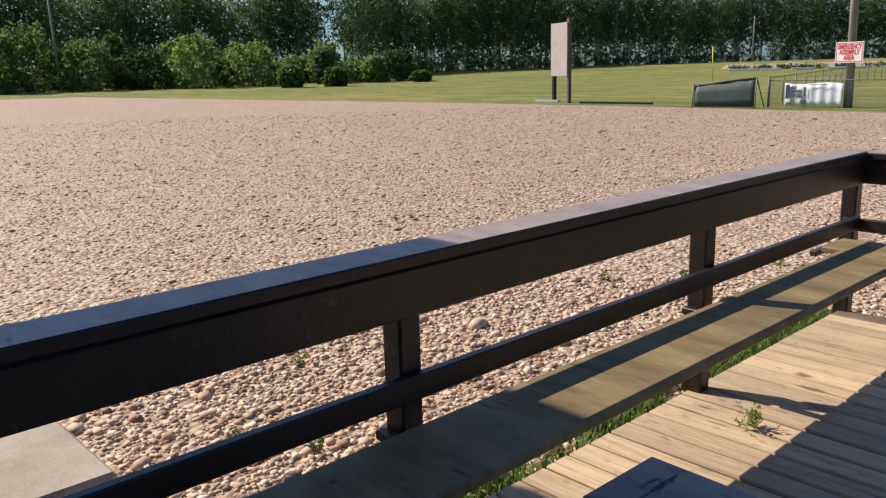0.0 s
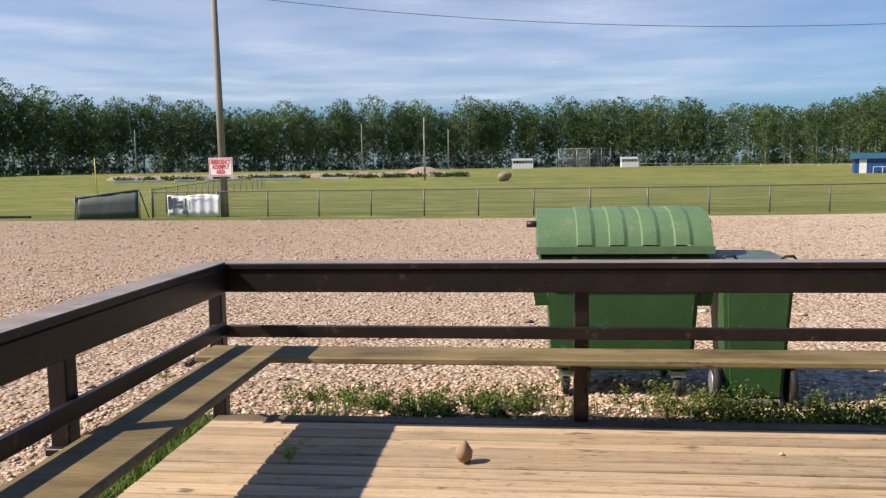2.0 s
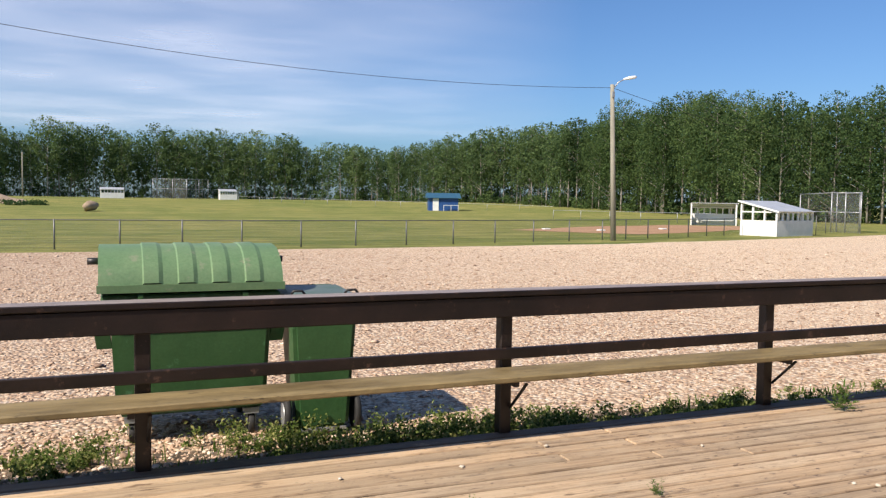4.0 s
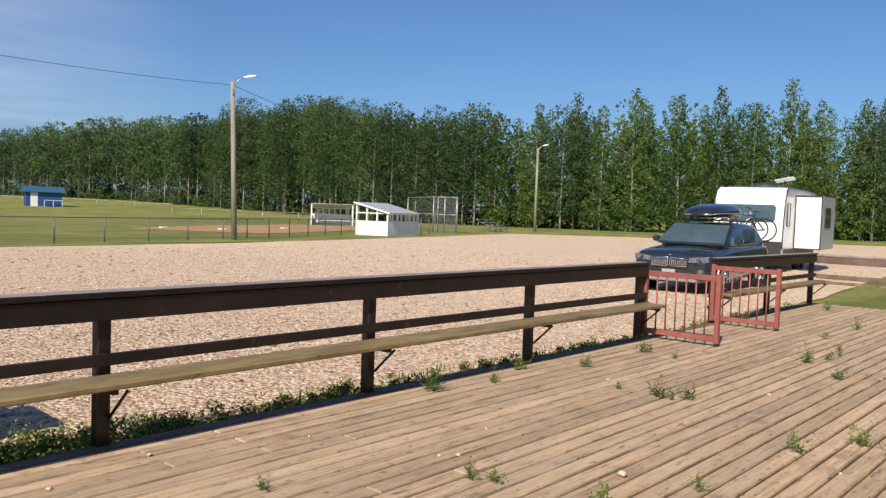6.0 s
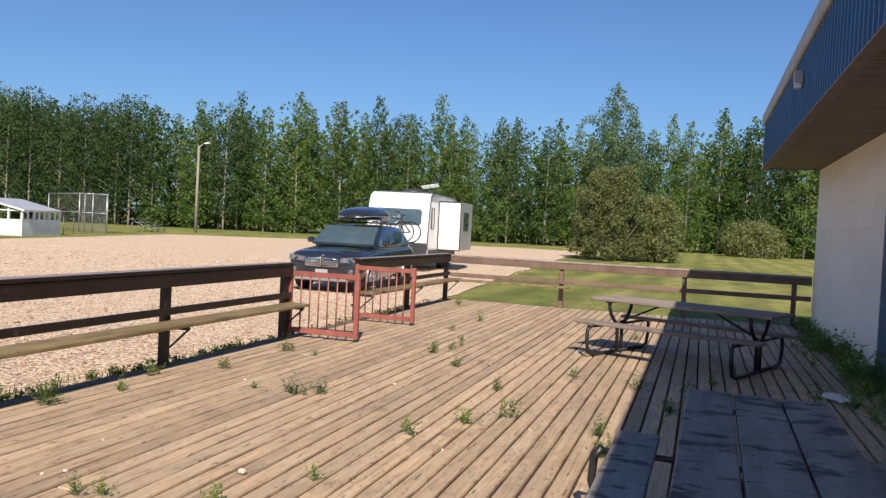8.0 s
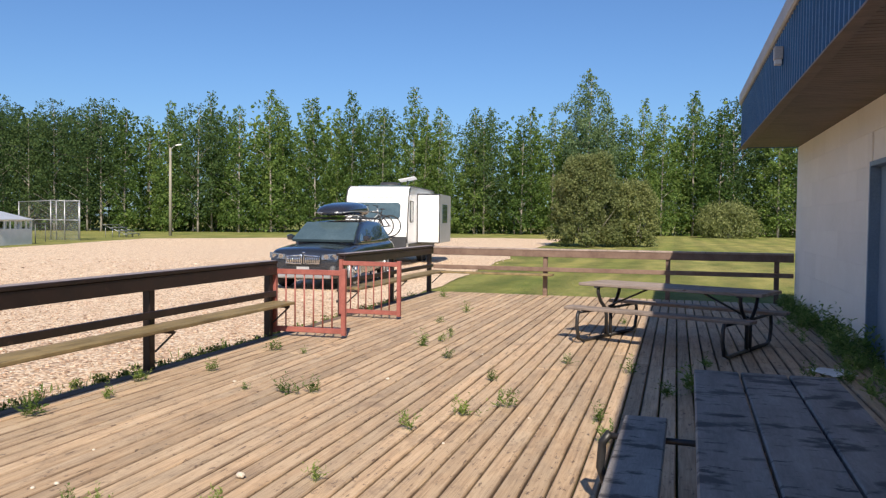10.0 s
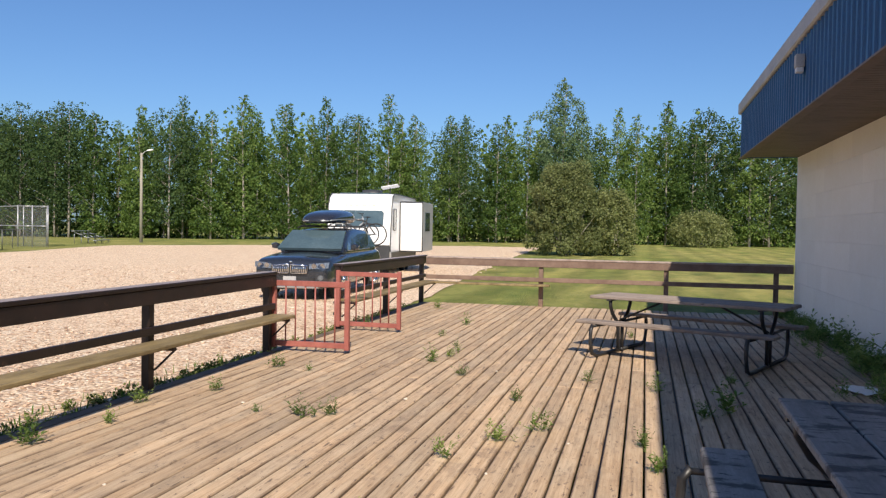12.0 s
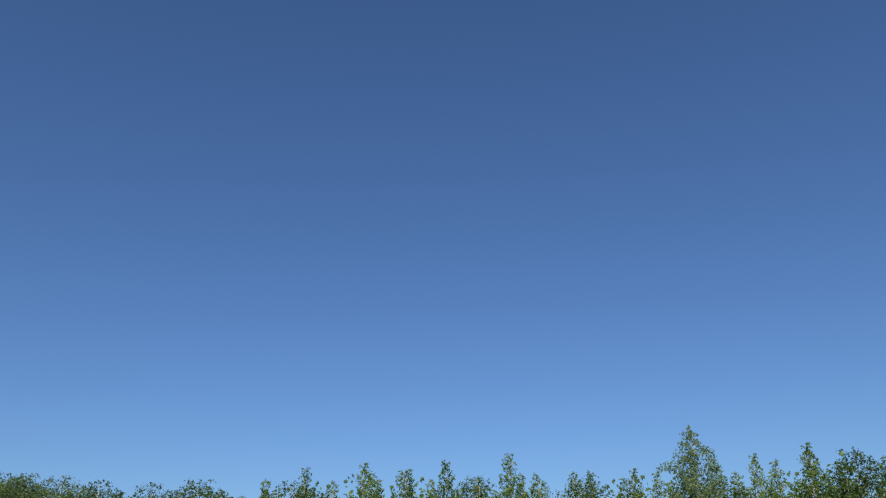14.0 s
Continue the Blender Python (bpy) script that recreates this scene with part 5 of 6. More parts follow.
def picnic_table(m, wood, label, boards=5):
    t = thing("picnic_table", label, "picnic table", m, "picnic tables")
    L = 1.22
    wide = 0.75 / boards
    for k in range(boards):
        y = -0.375 + k * wide
        bar("top_board", -L, y, 0.71, L, y + wide - 0.012, 0.75, wood, t, "", 0.007)
    for s in (-1, 1):
        bar("seat_board", -L, s * 0.62 - 0.12, 0.42, L, s * 0.62 + 0.12, 0.46, wood, t, "", 0.007)
        x = s * 0.95
        bm = bmesh.new()
        for q in (-1, 1):
            tube(bm, [(x, q * 0.30, 0.705), (x, q * 0.30, 0.62), (x, q * 0.24, 0.52), (x, q * 0.10, 0.40), (x, 0.06 * q, 0.30), (x, 0.06 * q, 0.03)], 0.024, 8)
            tube(bm, [(x, q * 0.80, 0.415), (x, q * 0.84, 0.36), (x, q * 0.85, 0.22), (x, q * 0.80, 0.06), (x, q * 0.68, 0.025), (x, 0.0, 0.025)], 0.024, 8)
            tube(bm, [(x, q * 0.80, 0.40), (x, q * 0.3, 0.395), (x, 0, 0.395)], 0.02, 6)
        part("leg_frame", bm, BLACK_STEEL, t, "bent black steel tube frame")
        bm = bmesh.new()
        tube(bm, [(x, 0, 0.42), (s * 0.35, 0, 0.70)], 0.014, 6)
        part("brace", bm, BLACK_STEEL, t)
        bm = bmesh.new()
        box(bm, x - 0.03, -0.36, 0.69, x + 0.03, 0.36, 0.709)
        part("cleat", bm, BLACK_STEEL, t)
    return t


picnic_table(pose(11.30, 0.15, 0, 0, 0, 66.5), TABLE_WOOD, "grey weathered picnic table on bent black steel legs")
picnic_table(pose(4.02, -0.31, 0, 0, 0, -0.8), WET_WOOD, "dark stained picnic table standing in the shade", 3)
picnic_table(pose(0.28, 1.17, 0, 0, 0, -1), WET_WOOD, "dark stained picnic table close to the side railing", 3)

# ---- small things on the deck ----
PALE_STONE = surface("pale_stone", (0.46, 0.40, 0.32), (0.62, 0.56, 0.47), 20, 0.8, 0, 90, 0.003)
TAN_ROCK = surface("tan_rock", (0.30, 0.19, 0.115), (0.46, 0.31, 0.20), 14, 0.85, 0, 80, 0.004)


def rock(name, at, size, material, label, seed, group=""):
    bm = bmesh.new()
    bmesh.ops.create_icosphere(bm, subdivisions=2, radius=1)
    for v in bm.verts:
        d = noise.noise(v.co * 1.6 + Vector((seed * 7.3, 0, 0))) * 0.5
        v.co = Vector((v.co.x * size[0], v.co.y * size[1], v.co.z * size[2])) * (1 + d)
    low = min(v.co.z for v in bm.verts)
    bmesh.ops.translate(bm, verts=bm.verts[:], vec=(0, 0, -low - 0.004))
    for f in bm.faces:
        f.smooth = True
    ob = part(name, bm, material)
    ob.matrix_world = pose(*at, 0, 0, seed * 50)
    return tagged(ob, label, "stone", group)


rock("rock", (-0.29, 4.56, 0), (0.042, 0.036, 0.058), TAN_ROCK, "tan fist-sized rock lying on the deck", 1)
rs = random.Random(8)
for x, y, s in ((4.79, 2.66, 0.026), (4.0, 2.62, 0.016), (4.35, 3.62, 0.014), (4.25, 3.7, 0.012), (7.9, 2.85, 0.018), (7.3, 4.2, 0.015), (9.6, 2.3, 0.014), (5.9, 1.7, 0.011), (2.2, 4.75, 0.014),
                (2.9, 4.95, 0.012), (1.45, 4.8, 0.012), (5.0, 3.9, 0.010), (3.3, 3.2, 0.011), (6.8, 1.25, 0.010), (3.9, 4.6, 0.011)):
    rock("pebble", (x, y, 0), (s * 1.3, s, s * 0.7), PALE_STONE, "small pale stone lying on the deck planks", rs.randint(1, 90), "pebbles on the deck")


def weed(at, size, seed, label="small green weed growing between the deck planks", stems=11):
    """Thin stems spreading from one root, each set with small pointed leaves."""
    rnd = random.Random(seed)
    vs, fs = [], []
    for k in range(stems):
        a, lean = rnd.uniform(0, 6.283), abs(rnd.gauss(0.15, 0.55))
        ln = size * rnd.uniform(0.45, 1.15)
        root = Vector((rnd.gauss(0, size * 0.2), rnd.gauss(0, size * 0.06), 0))
        up = Vector((math.cos(a) * math.sin(lean), math.sin(a) * math.sin(lean), math.cos(lean)))
        side = up.cross(Vector((rnd.uniform(-1, 1), rnd.uniform(-1, 1), 0.4))).normalized()
        i = len(vs)
        vs += [root - side * 0.0012, root + side * 0.0012, root + up * ln]
        fs += [(i, i + 1, i + 2)]
        for q in range(9):
            f = rnd.uniform(0.12, 1.0)
            start = root + up * ln * f
            b = rnd.uniform(0, 6.283)
            way = (Vector((math.cos(b), math.sin(b), rnd.uniform(-0.1, 0.7))) + up * 0.6).normalized()
            flat = way.cross(Vector((0, 0, 1))).normalized()
            lf = size * rnd.uniform(0.14, 0.34) * (1.15 - 0.5 * f)
            w = lf * rnd.uniform(0.10, 0.2)
            mid, tip = start + way * lf * 0.5 + Vector((0, 0, lf * 0.06)), start + way * lf - Vector((0, 0, lf * 0.15))
            i = len(vs)
            vs += [start, mid - flat * w, tip, mid + flat * w]
            fs += [(i, i + 1, i + 2), (i, i + 2, i + 3)]
    me = pydata("weed", [tuple(v) for v in vs], fs, WEEDS)
    ob = part("weed", me, None)
    ob.matrix_world = pose(*at, 0, 0, rnd.uniform(0, 360))
    return tagged(ob, label, "weed", "weeds on the deck")


for i, (x, y, s) in enumerate(((6.17, 2.06, 0.17), (6.72, 1.76, 0.19), (7.12, 1.49, 0.19), (8.17, 1.87, 0.14), (7.0, 3.48, 0.19), (7.11, 3.30, 0.15), (4.19, 2.47, 0.16), (4.04, 3.26, 0.13),
                               (4.1, 3.13, 0.12), (9.06, 4.73, 0.19), (7.71, 4.71, 0.15), (10.06, 3.17, 0.20), (10.46, 3.05, 0.13), (9.27, 2.62, 0.14), (9.01, 4.30, 0.10), (13.72, 3.56, 0.2),
                               (12.29, 3.61, 0.13), (5.64, 5.0, 0.24), (6.31, 4.85, 0.14), (6.89, 0.71, 0.15), (6.27, 0.6, 0.17), (8.99, 0.59, 0.2), (9.38, 1.28, 0.14), (4.88, 2.21, 0.12),
                               (7.05, 3.93, 0.08), (7.04, 5.07, 0.17), (-1.25, 4.55, 0.13), (-1.55, 3.35, 0.12), (10.9, 3.05, 0.1), (11.4, 3.2, 0.1), (8.22, -0.01, 0.32), (13.0, 5.05, 0.16), (16.2, 4.7, 0.2),
                               (8.0, 0.2, 0.18), (13.1, 0.9, 0.12), (9.7, -0.2, 0.15), (3.05, 3.95, 0.1), (1.95, 4.05, 0.11))):
    weed((x, y, 0), s * 1.0, i + 3, stems=13 + i % 7)
rw = random.Random(5)
for i in range(120):
    x = rw.uniform(6.2, 17.2)
    weed((x, -2.02 + abs(rw.gauss(0, 0.22 + 0.10 * (x < 10))), 0), rw.uniform(0.11, 0.28) * (1.9 if i % 11 == 0 else 1), 100 + i, "green weed growing in the strip along the building wall", 14)
# torn paper by the wall
bm = bmesh.new()
bmesh.ops.create_grid(bm, x_segments=7, y_segments=5, size=0.5)
for v in bm.verts:
    v.co = Vector((v.co.x * 0.42, v.co.y * 0.30, 0.012 + 0.05 * abs(noise.noise(v.co * 4.0))))
ex = bmesh.ops.extrude_face_region(bm, geom=bm.faces[:])
bmesh.ops.translate(bm, verts=[v for v in ex["geom"] if isinstance(v, bmesh.types.BMVert)], vec=(0, 0, 0.004))
paper = part("torn_paper", bm, WHITE_PAINT)
paper.matrix_world = pose(9.7, -1.45, 0.0, 0, 0, 30)
tagged(paper, "crumpled white paper scrap lying by the wall", "paper scrap")


# ---- poles, wires, fences ----
def spot(az, d, up=0.0):
    """A place by bearing and distance from the deck's middle, on the ground."""
    x, y = 0.3 + d * math.sin(radians(az)), 0.3 + d * math.cos(radians(az))
    return (x, y, G - 0.02 + rise(x, y) + up)


def utility_pole(at, height, r, label, lamp_turn=None, lean=0.0, material=POLE_WOOD):
    p = thing("utility_pole", label, "pole", pose(*at))
    bm = bmesh.new()
    tube(bm, [(0, 0, -0.3), (lean * 0.5, 0, height * 0.5), (lean, 0, height)], [r, r * 0.85, r * 0.7], 10)
    part("shaft", bm, material, p)
    if lamp_turn is not None:
        a = radians(lamp_turn)
        dx, dy = math.cos(a), math.sin(a)
        bm = bmesh.new()
        tube(bm, [(lean, 0, height - 0.25), (lean + dx * 0.3, dy * 0.3, height + 0.12), (lean + dx * 0.6, dy * 0.6, height + 0.26)], 0.03, 6)
        part("lamp_arm", bm, GALV, p)
        bm = bmesh.new()
        loft(bm, [(-0.28, [(0, -0.03), (0.05, -0.02), (0.04, 0.04), (0, 0.05)]), (0.0, [(0, -0.07), (0.13, -0.04), (0.11, 0.07), (0, 0.09)]), (0.25, [(0, -0.08), (0.14, -0.05), (0.11, 0.05), (0, 0.07)]), (0.36, [(0, -0.03), (0.06, -0.03), (0.05, 0.02), (0, 0.03)])])
        bmesh.ops.transform(bm, matrix=pose(lean + dx * 0.8, dy * 0.8, height + 0.30, 0, -12, lamp_turn), verts=bm.verts[:])
        part("lamp_head", bm, CAMPER_WHITE, p, "pale street lamp head")
        bm = bmesh.new()
        box(bm, lean - 0.06, -0.16, height - 0.62, lean + 0.06, -0.09, height - 0.36)
        part("fuse_box", bm, GALV, p)
    return p


P1, P2, P3 = Vector((-11.66, 30.9, G)), Vector((22.75, 33.4, G)), Vector((64.0, 44.6, G))
utility_pole(P1, 9.2, 0.16, "tall grey wooden utility pole at the gravel's edge", None, -0.12)
utility_pole(P2, 7.5, 0.14, "grey wooden pole with a street lamp beside the fence", -28, -0.3)
utility_pole(P3, 8.0, 0.15, "grey wooden pole with a street lamp at the lot's edge", -25)
utility_pole(spot(-72.2, 108), 11.5, 0.15, "tall grey utility pole before the far shrubs", None, -0.8)
for az, d, h in ((-11.5, 168, 9.6), (-5.4, 168, 8.2), (-26.6, 168, 8.4)):
    utility_pole(spot(az, d), h, 0.14, "bare grey wooden pole far across the field")
utility_pole(spot(-7.15, 108), 8.3, 0.13, "bare grey wooden pole far across the field", None, 0, BARK)
YELLOW = surface("yellow_paint", (0.62, 0.55, 0.04), (0.75, 0.66, 0.08), 4, 0.5, 0, 40, 0)
for az, d, h, lean in ((-29.15, 78, 3.1, -0.1), (-70.05, 108, 2.9, -0.7)):
    s = thing("marker_pole", "thin yellow marker pole standing in the field", "marker pole", pose(*spot(az, d)))
    bm = bmesh.new()
    tube(bm, [(0, 0, -0.1), (lean, 0, h)], 0.05, 6)
    part("shaft", bm, YELLOW, s)


def wire(name, a, b, sag, label):
    bm = bmesh.new()
    tube(bm, [Vector(a).lerp(Vector(b), f) - Vector((0, 0, 4 * sag * f * (1 - f))) for f in np.linspace(0, 1, 21)], 0.012, 4, False)
    tagged(part(name, bm, RUBBER), label, "wire")


wire("overhead_wire", (-12.0, 30.9, 8.45), (22.45, 33.4, 7.2), 0.95, "thin dark overhead wire between two poles")
wire("overhead_wire", (22.45, 33.4, 7.2), (64.0, 44.6, 7.2), 1.6, "thin dark overhead wire to the far lamp pole")

LINK = bpy.data.materials.new("chain_link_mesh")
nt, nn, bs = nodes_of(LINK)
bs.inputs["Base Color"].default_value = (0.16, 0.17, 0.17, 1)
bs.inputs["Roughness"].default_value = 0.5
clear = nn.new("ShaderNodeBsdfTransparent")
mix = nn.new("ShaderNodeMixShader")
mesh_noise = noise_tex(nt, 40, 2)
thin = nn.new("ShaderNodeMapRange")
thin.inputs[3].default_value, thin.inputs[4].default_value = 0.80, 0.93
nt.links.new(mesh_noise, thin.inputs[0])
nt.links.new(thin.outputs[0], mix.inputs[0])
nt.links.new(bs.outputs[0], mix.inputs[1])
nt.links.new(clear.outputs[0], mix.inputs[2])
nt.links.new(mix.outputs[0], nn["Material Output"].inputs[0])
FENCE_STEEL = surface("dull_fence_steel", (0.10, 0.105, 0.10), (0.19, 0.195, 0.19), 6, 0.5, 0.3, 40, 0)


def fence(points, height, spacing, label, material=FENCE_STEEL, mesh=True):
    f = thing("chain_link_fence" if mesh else "rail_fence", label, "fence")
    ground_at = lambda p: G - 0.02 + rise(p.x, p.y)
    top = bmesh.new()
    web = bmesh.new()
    for a, b in zip(points, points[1:]):
        a, b = Vector(a), Vector(b)
        n = max(1, round((b - a).length / spacing))
        for i in range(n):
            p, q = a.lerp(b, i / n), a.lerp(b, (i + 1) / n)
            zp, zq = ground_at(p), ground_at(q)
            bm = bmesh.new()
            tube(bm, [(p.x, p.y, zp - 0.1), (p.x, p.y, zp + height + 0.03)], 0.03, 6)
            part("post", bm, material, f)
            tube(top, [(p.x, p.y, zp + height), (q.x, q.y, zq + height)], 0.02, 5, False)
            if mesh:
                web.faces.new([web.verts.new(v) for v in ((p.x, p.y, zp + 0.03), (q.x, q.y, zq + 0.03), (q.x, q.y, zq + height), (p.x, p.y, zp + height))])
    part("top_rail", top, material, f)
    if mesh:
        part("mesh", web, LINK, f, "fine see-through wire mesh")
    else:
        web.free()
    return f


fence([(-14.6, 30.9), (-11.9, 30.75), (4.5, 30.0), (13.5, 31.6), (22.5, 34.0), (35.4, 38.6)], 1.0, 2.1, "low chain-link fence along the edge of the gravel")
fence([(-14.5, 30.6), (-22.5, 58.0), (-28.0, 86.0)], 1.1, 3.4, "low chain-link fence running back across the field")
fence([(41.5, 38.6), (47.3, 42.4)], 1.2, 3.0, "low chain-link fence beside the dugout")
fence([spot(7.9, 150)[:2], spot(14, 138)[:2], spot(21, 128)[:2], spot(30, 118)[:2]], 0.9, 5.0, "thin pale rail fence far across the field", GALV, False)
fence([spot(30, 90)[:2], spot(36, 84)[:2], spot(41, 80)[:2]], 1.0, 4.0, "thin pale rail fence behind the ball field", GALV, False)

# ---- signs ----
SIGN_WHITE = surface("sign_white", (0.72, 0.68, 0.66), (0.8, 0.77, 0.75), 3, 0.45, 0, 40, 0)
SIGN_RED = surface("sign_red", (0.5, 0.035, 0.05), (0.6, 0.05, 0.065), 6, 0.5, 0, 40, 0)
INK = surface("dark_print", (0.05, 0.06, 0.09), (0.08, 0.09, 0.12), 6, 0.5, 0, 40, 0)


def text_mesh(words, size, width, material):
    cu = bpy.data.curves.new("lettering", 'FONT')
    cu.body, cu.size, cu.align_x, cu.align_y, cu.extrude, cu.offset = words, size, 'CENTER', 'CENTER', 0.004, size * 0.035
    ob = bpy.data.objects.new("lettering", cu)
    scene.collection.objects.link(ob)
    me = bpy.data.meshes.new_from_object(ob.evaluated_get(bpy.context.evaluated_depsgraph_get()))
    bpy.data.objects.remove(ob)
    span = max(v.co.x for v in me.vertices) - min(v.co.x for v in me.vertices)
    for v in me.vertices:
        v.co.x *= width / span
    me.materials.clear()
    me.materials.append(material)
    return me


sign = thing("assembly_sign", "white sign with red lettering fixed to the pole", "sign", pose(-11.68, 30.70, 1.78, 0, 0, -12))
bar("panel", -0.53, -0.012, -0.36, 0.53, 0.012, 0.36, SIGN_WHITE, sign, "", 0.003)
bm = bmesh.new()
for a in ((-0.50, -0.33, 0.50, -0.305), (-0.50, 0.305, 0.50, 0.33), (-0.50, -0.305, -0.475, 0.305), (0.475, -0.305, 0.50, 0.305)):
    box(bm, a[0], -0.017, a[1], a[2], -0.0125, a[3])
part("border", bm, SIGN_RED, sign)
for words, z, w in (("EMERGENCY", 0.19, 0.88), ("ASSEMBLY", 0.0, 0.78), ("AREA", -0.19, 0.42)):
    t = part("lettering", text_mesh(words, 0.23, w, SIGN_RED), None, sign, "red capital lettering")
    t.matrix_basis = pose(0, -0.016, z, 90, 0, 0)
bar("bracket", -0.06, 0.013, -0.2, 0.06, 0.06, 0.2, GALV, sign)

BANNER_CLOTH = surface("silvery_banner_vinyl", (0.62, 0.63, 0.65), (0.78, 0.79, 0.8), 2.5, 0.35, 0, 12, 0.02)
banner = thing("banner", "silvery white vinyl banner tied to the fence", "banner", pose(-12.82, 30.62, G, 0, 0, -2.5))
bm = bmesh.new()
cols = []
for i in range(33):
    x = -1.08 + i * 0.0675
    cols.append([bm.verts.new((x, 0.05 * noise.noise(Vector((x * 2.2, z * 2, 1))) + 0.02 * math.sin(x * 17), z + 0.03 * math.sin(x * 3.1) * (z > 0.5))) for z in (0.04, 0.25, 0.46, 0.66, 0.86)])
for a, b in zip(cols, cols[1:]):
    for j in range(4):
        bm.faces.new((a[j], b[j], b[j + 1], a[j + 1])).smooth = True
ex = bmesh.ops.extrude_face_region(bm, geom=bm.faces[:])
bmesh.ops.translate(bm, verts=[v for v in ex["geom"] if isinstance(v, bmesh.types.BMVert)], vec=(0, 0.006, 0))
bmesh.ops.recalc_face_normals(bm, faces=bm.faces[:])
part("cloth", bm, BANNER_CLOTH, banner)
for words, z, w in (("RED", 0.70, 0.24), ("EARTH", 0.56, 0.40), ("CREEK", 0.42, 0.42)):
    t = part("lettering", text_mesh(words, 0.15, w, INK), None, banner, "dark blue capital lettering")
    t.matrix_basis = pose(-0.80 + w / 2, -0.055, z, 90, 0, 0)
bm = bmesh.new()
for a in ((-1.02, 0.30, -0.86, 0.82), (-0.95, 0.08, -0.80, 0.16), (-0.42, 0.10, -0.22, 0.26), (-0.32, 0.40, -0.25, 0.74), (-0.12, 0.80, 0.55, 0.83)):
    box(bm, a[0], -0.062, a[1], a[2], -0.055, a[3])
part("print", bm, INK, banner, "dark blocks of unreadable print")

TARP = surface("dark_green_tarp", (0.035, 0.055, 0.045), (0.065, 0.09, 0.075), 1.5, 0.6, 0, 25, 0.008, (1, 1, 1), 0, (0.09, 0.12, 0.10))
screen = thing("tarp_screen", "dark green tarp stretched over a leaning pipe frame", "windscreen", pose(-16.9, 29.2, G, 0, 0, 10))
bm = bmesh.new()
cols = []
for i in range(15):
    x = 0.05 + i * 0.165
    top = 0.80 + 0.26 * x / 2.3
    cols.append([bm.verts.new((x, 0.12 * f + 0.03 * noise.noise(Vector((x * 2, f * 3, 4))), 0.02 + top * f)) for f in (0, 0.3, 0.6, 1)])
for a, b in zip(cols, cols[1:]):
    for j in range(3):
        bm.faces.new((a[j], b[j], b[j + 1], a[j + 1])).smooth = True
ex = bmesh.ops.extrude_face_region(bm, geom=bm.faces[:])
bmesh.ops.translate(bm, verts=[v for v in ex["geom"] if isinstance(v, bmesh.types.BMVert)], vec=(0, 0.01, 0))
bmesh.ops.recalc_face_normals(bm, faces=bm.faces[:])
part("tarp", bm, TARP, screen)
for p, q in (((0, 0, -0.1), (0, 0.12, 0.92)), ((2.4, 0, -0.1), (2.4, 0.12, 1.12)), ((0, 0.12, 0.86), (2.4, 0.12, 1.10)), ((0, 0.12, 0.85), (-0.1, 0.9, -0.05)), ((2.4, 0.12, 1.08), (2.5, 0.9, -0.05))):
    bm = bmesh.new()
    tube(bm, [p, q], 0.025, 6)
    part("pipe", bm, FENCE_STEEL, screen)

BOARD = surface("faded_mauve_grey_plywood", (0.36, 0.31, 0.30), (0.46, 0.40, 0.385), 1.5, 0.7, 0, 30, 0.002)
nb = thing("notice_board", "tall blank grey notice board on two dark posts", "sign board", pose(-25.25, 31.3, G, 0, 0, -19))
bar("panel", -0.72, -0.05, 1.25, 0.72, 0.0, 3.72, BOARD, nb)
for x, h in ((-0.62, 3.65), (0.70, 3.9)):
    bar("post", x - 0.08, 0.003, -0.2, x + 0.08, 0.17, h, BROWN if x < 0 else REDWOOD, nb)
plk = thing("plank", "pale plank lying in the grass by the board", "plank", pose(-26.0, 31.5, G - 0.02, 0, 0, 10))
bar("board", -0.8, -0.1, 0, 0.5, 0.1, 0.12, WHITE_PAINT, plk)
plk2 = thing("plank", "dark plank lying in the grass by the board", "plank", pose(-21.5, 31.0, G - 0.02, 0, 0, 2))
bar("board", -2.2, -0.08, 0, 1.6, 0.08, 0.1, BROWN, plk2)

# ---- ball field ----
RED_DIRT = surface("red_infield_dirt", (0.33, 0.18, 0.095), (0.46, 0.28, 0.16), 0.5, 0.95, 0, 12, 0.01, (0.5, 1.4, 1), 0, (0.20, 0.19, 0.065))
inf = sheet("infield", wavy([(24, 47.0), (29, 40.0), (36, 43.0), (47, 49.0), (50, 55), (45, 58), (34, 53.5)], 1.0, 0.6), G - 0.005, RED_DIRT)
tagged(inf, "reddish brown dirt infield of a ball field", "infield", kind="structure")
for x, y in ((29.8, 45.2), (36.5, 47.5), (27.0, 47.5)):
    bs_ = thing("base_plate", "small white base lying on the dirt infield", "base", pose(x, y, G - 0.006), "infield bases")
    bar("pad", -0.22, -0.22, 0, 0.22, 0.22, 0.09, WHITE_PAINT, bs_, "", 0.02)
ROOF_TIN = surface("pale_tin_roof", (0.5, 0.52, 0.54), (0.62, 0.64, 0.66), 2, 0.4, 0.35, 40, 0.001)


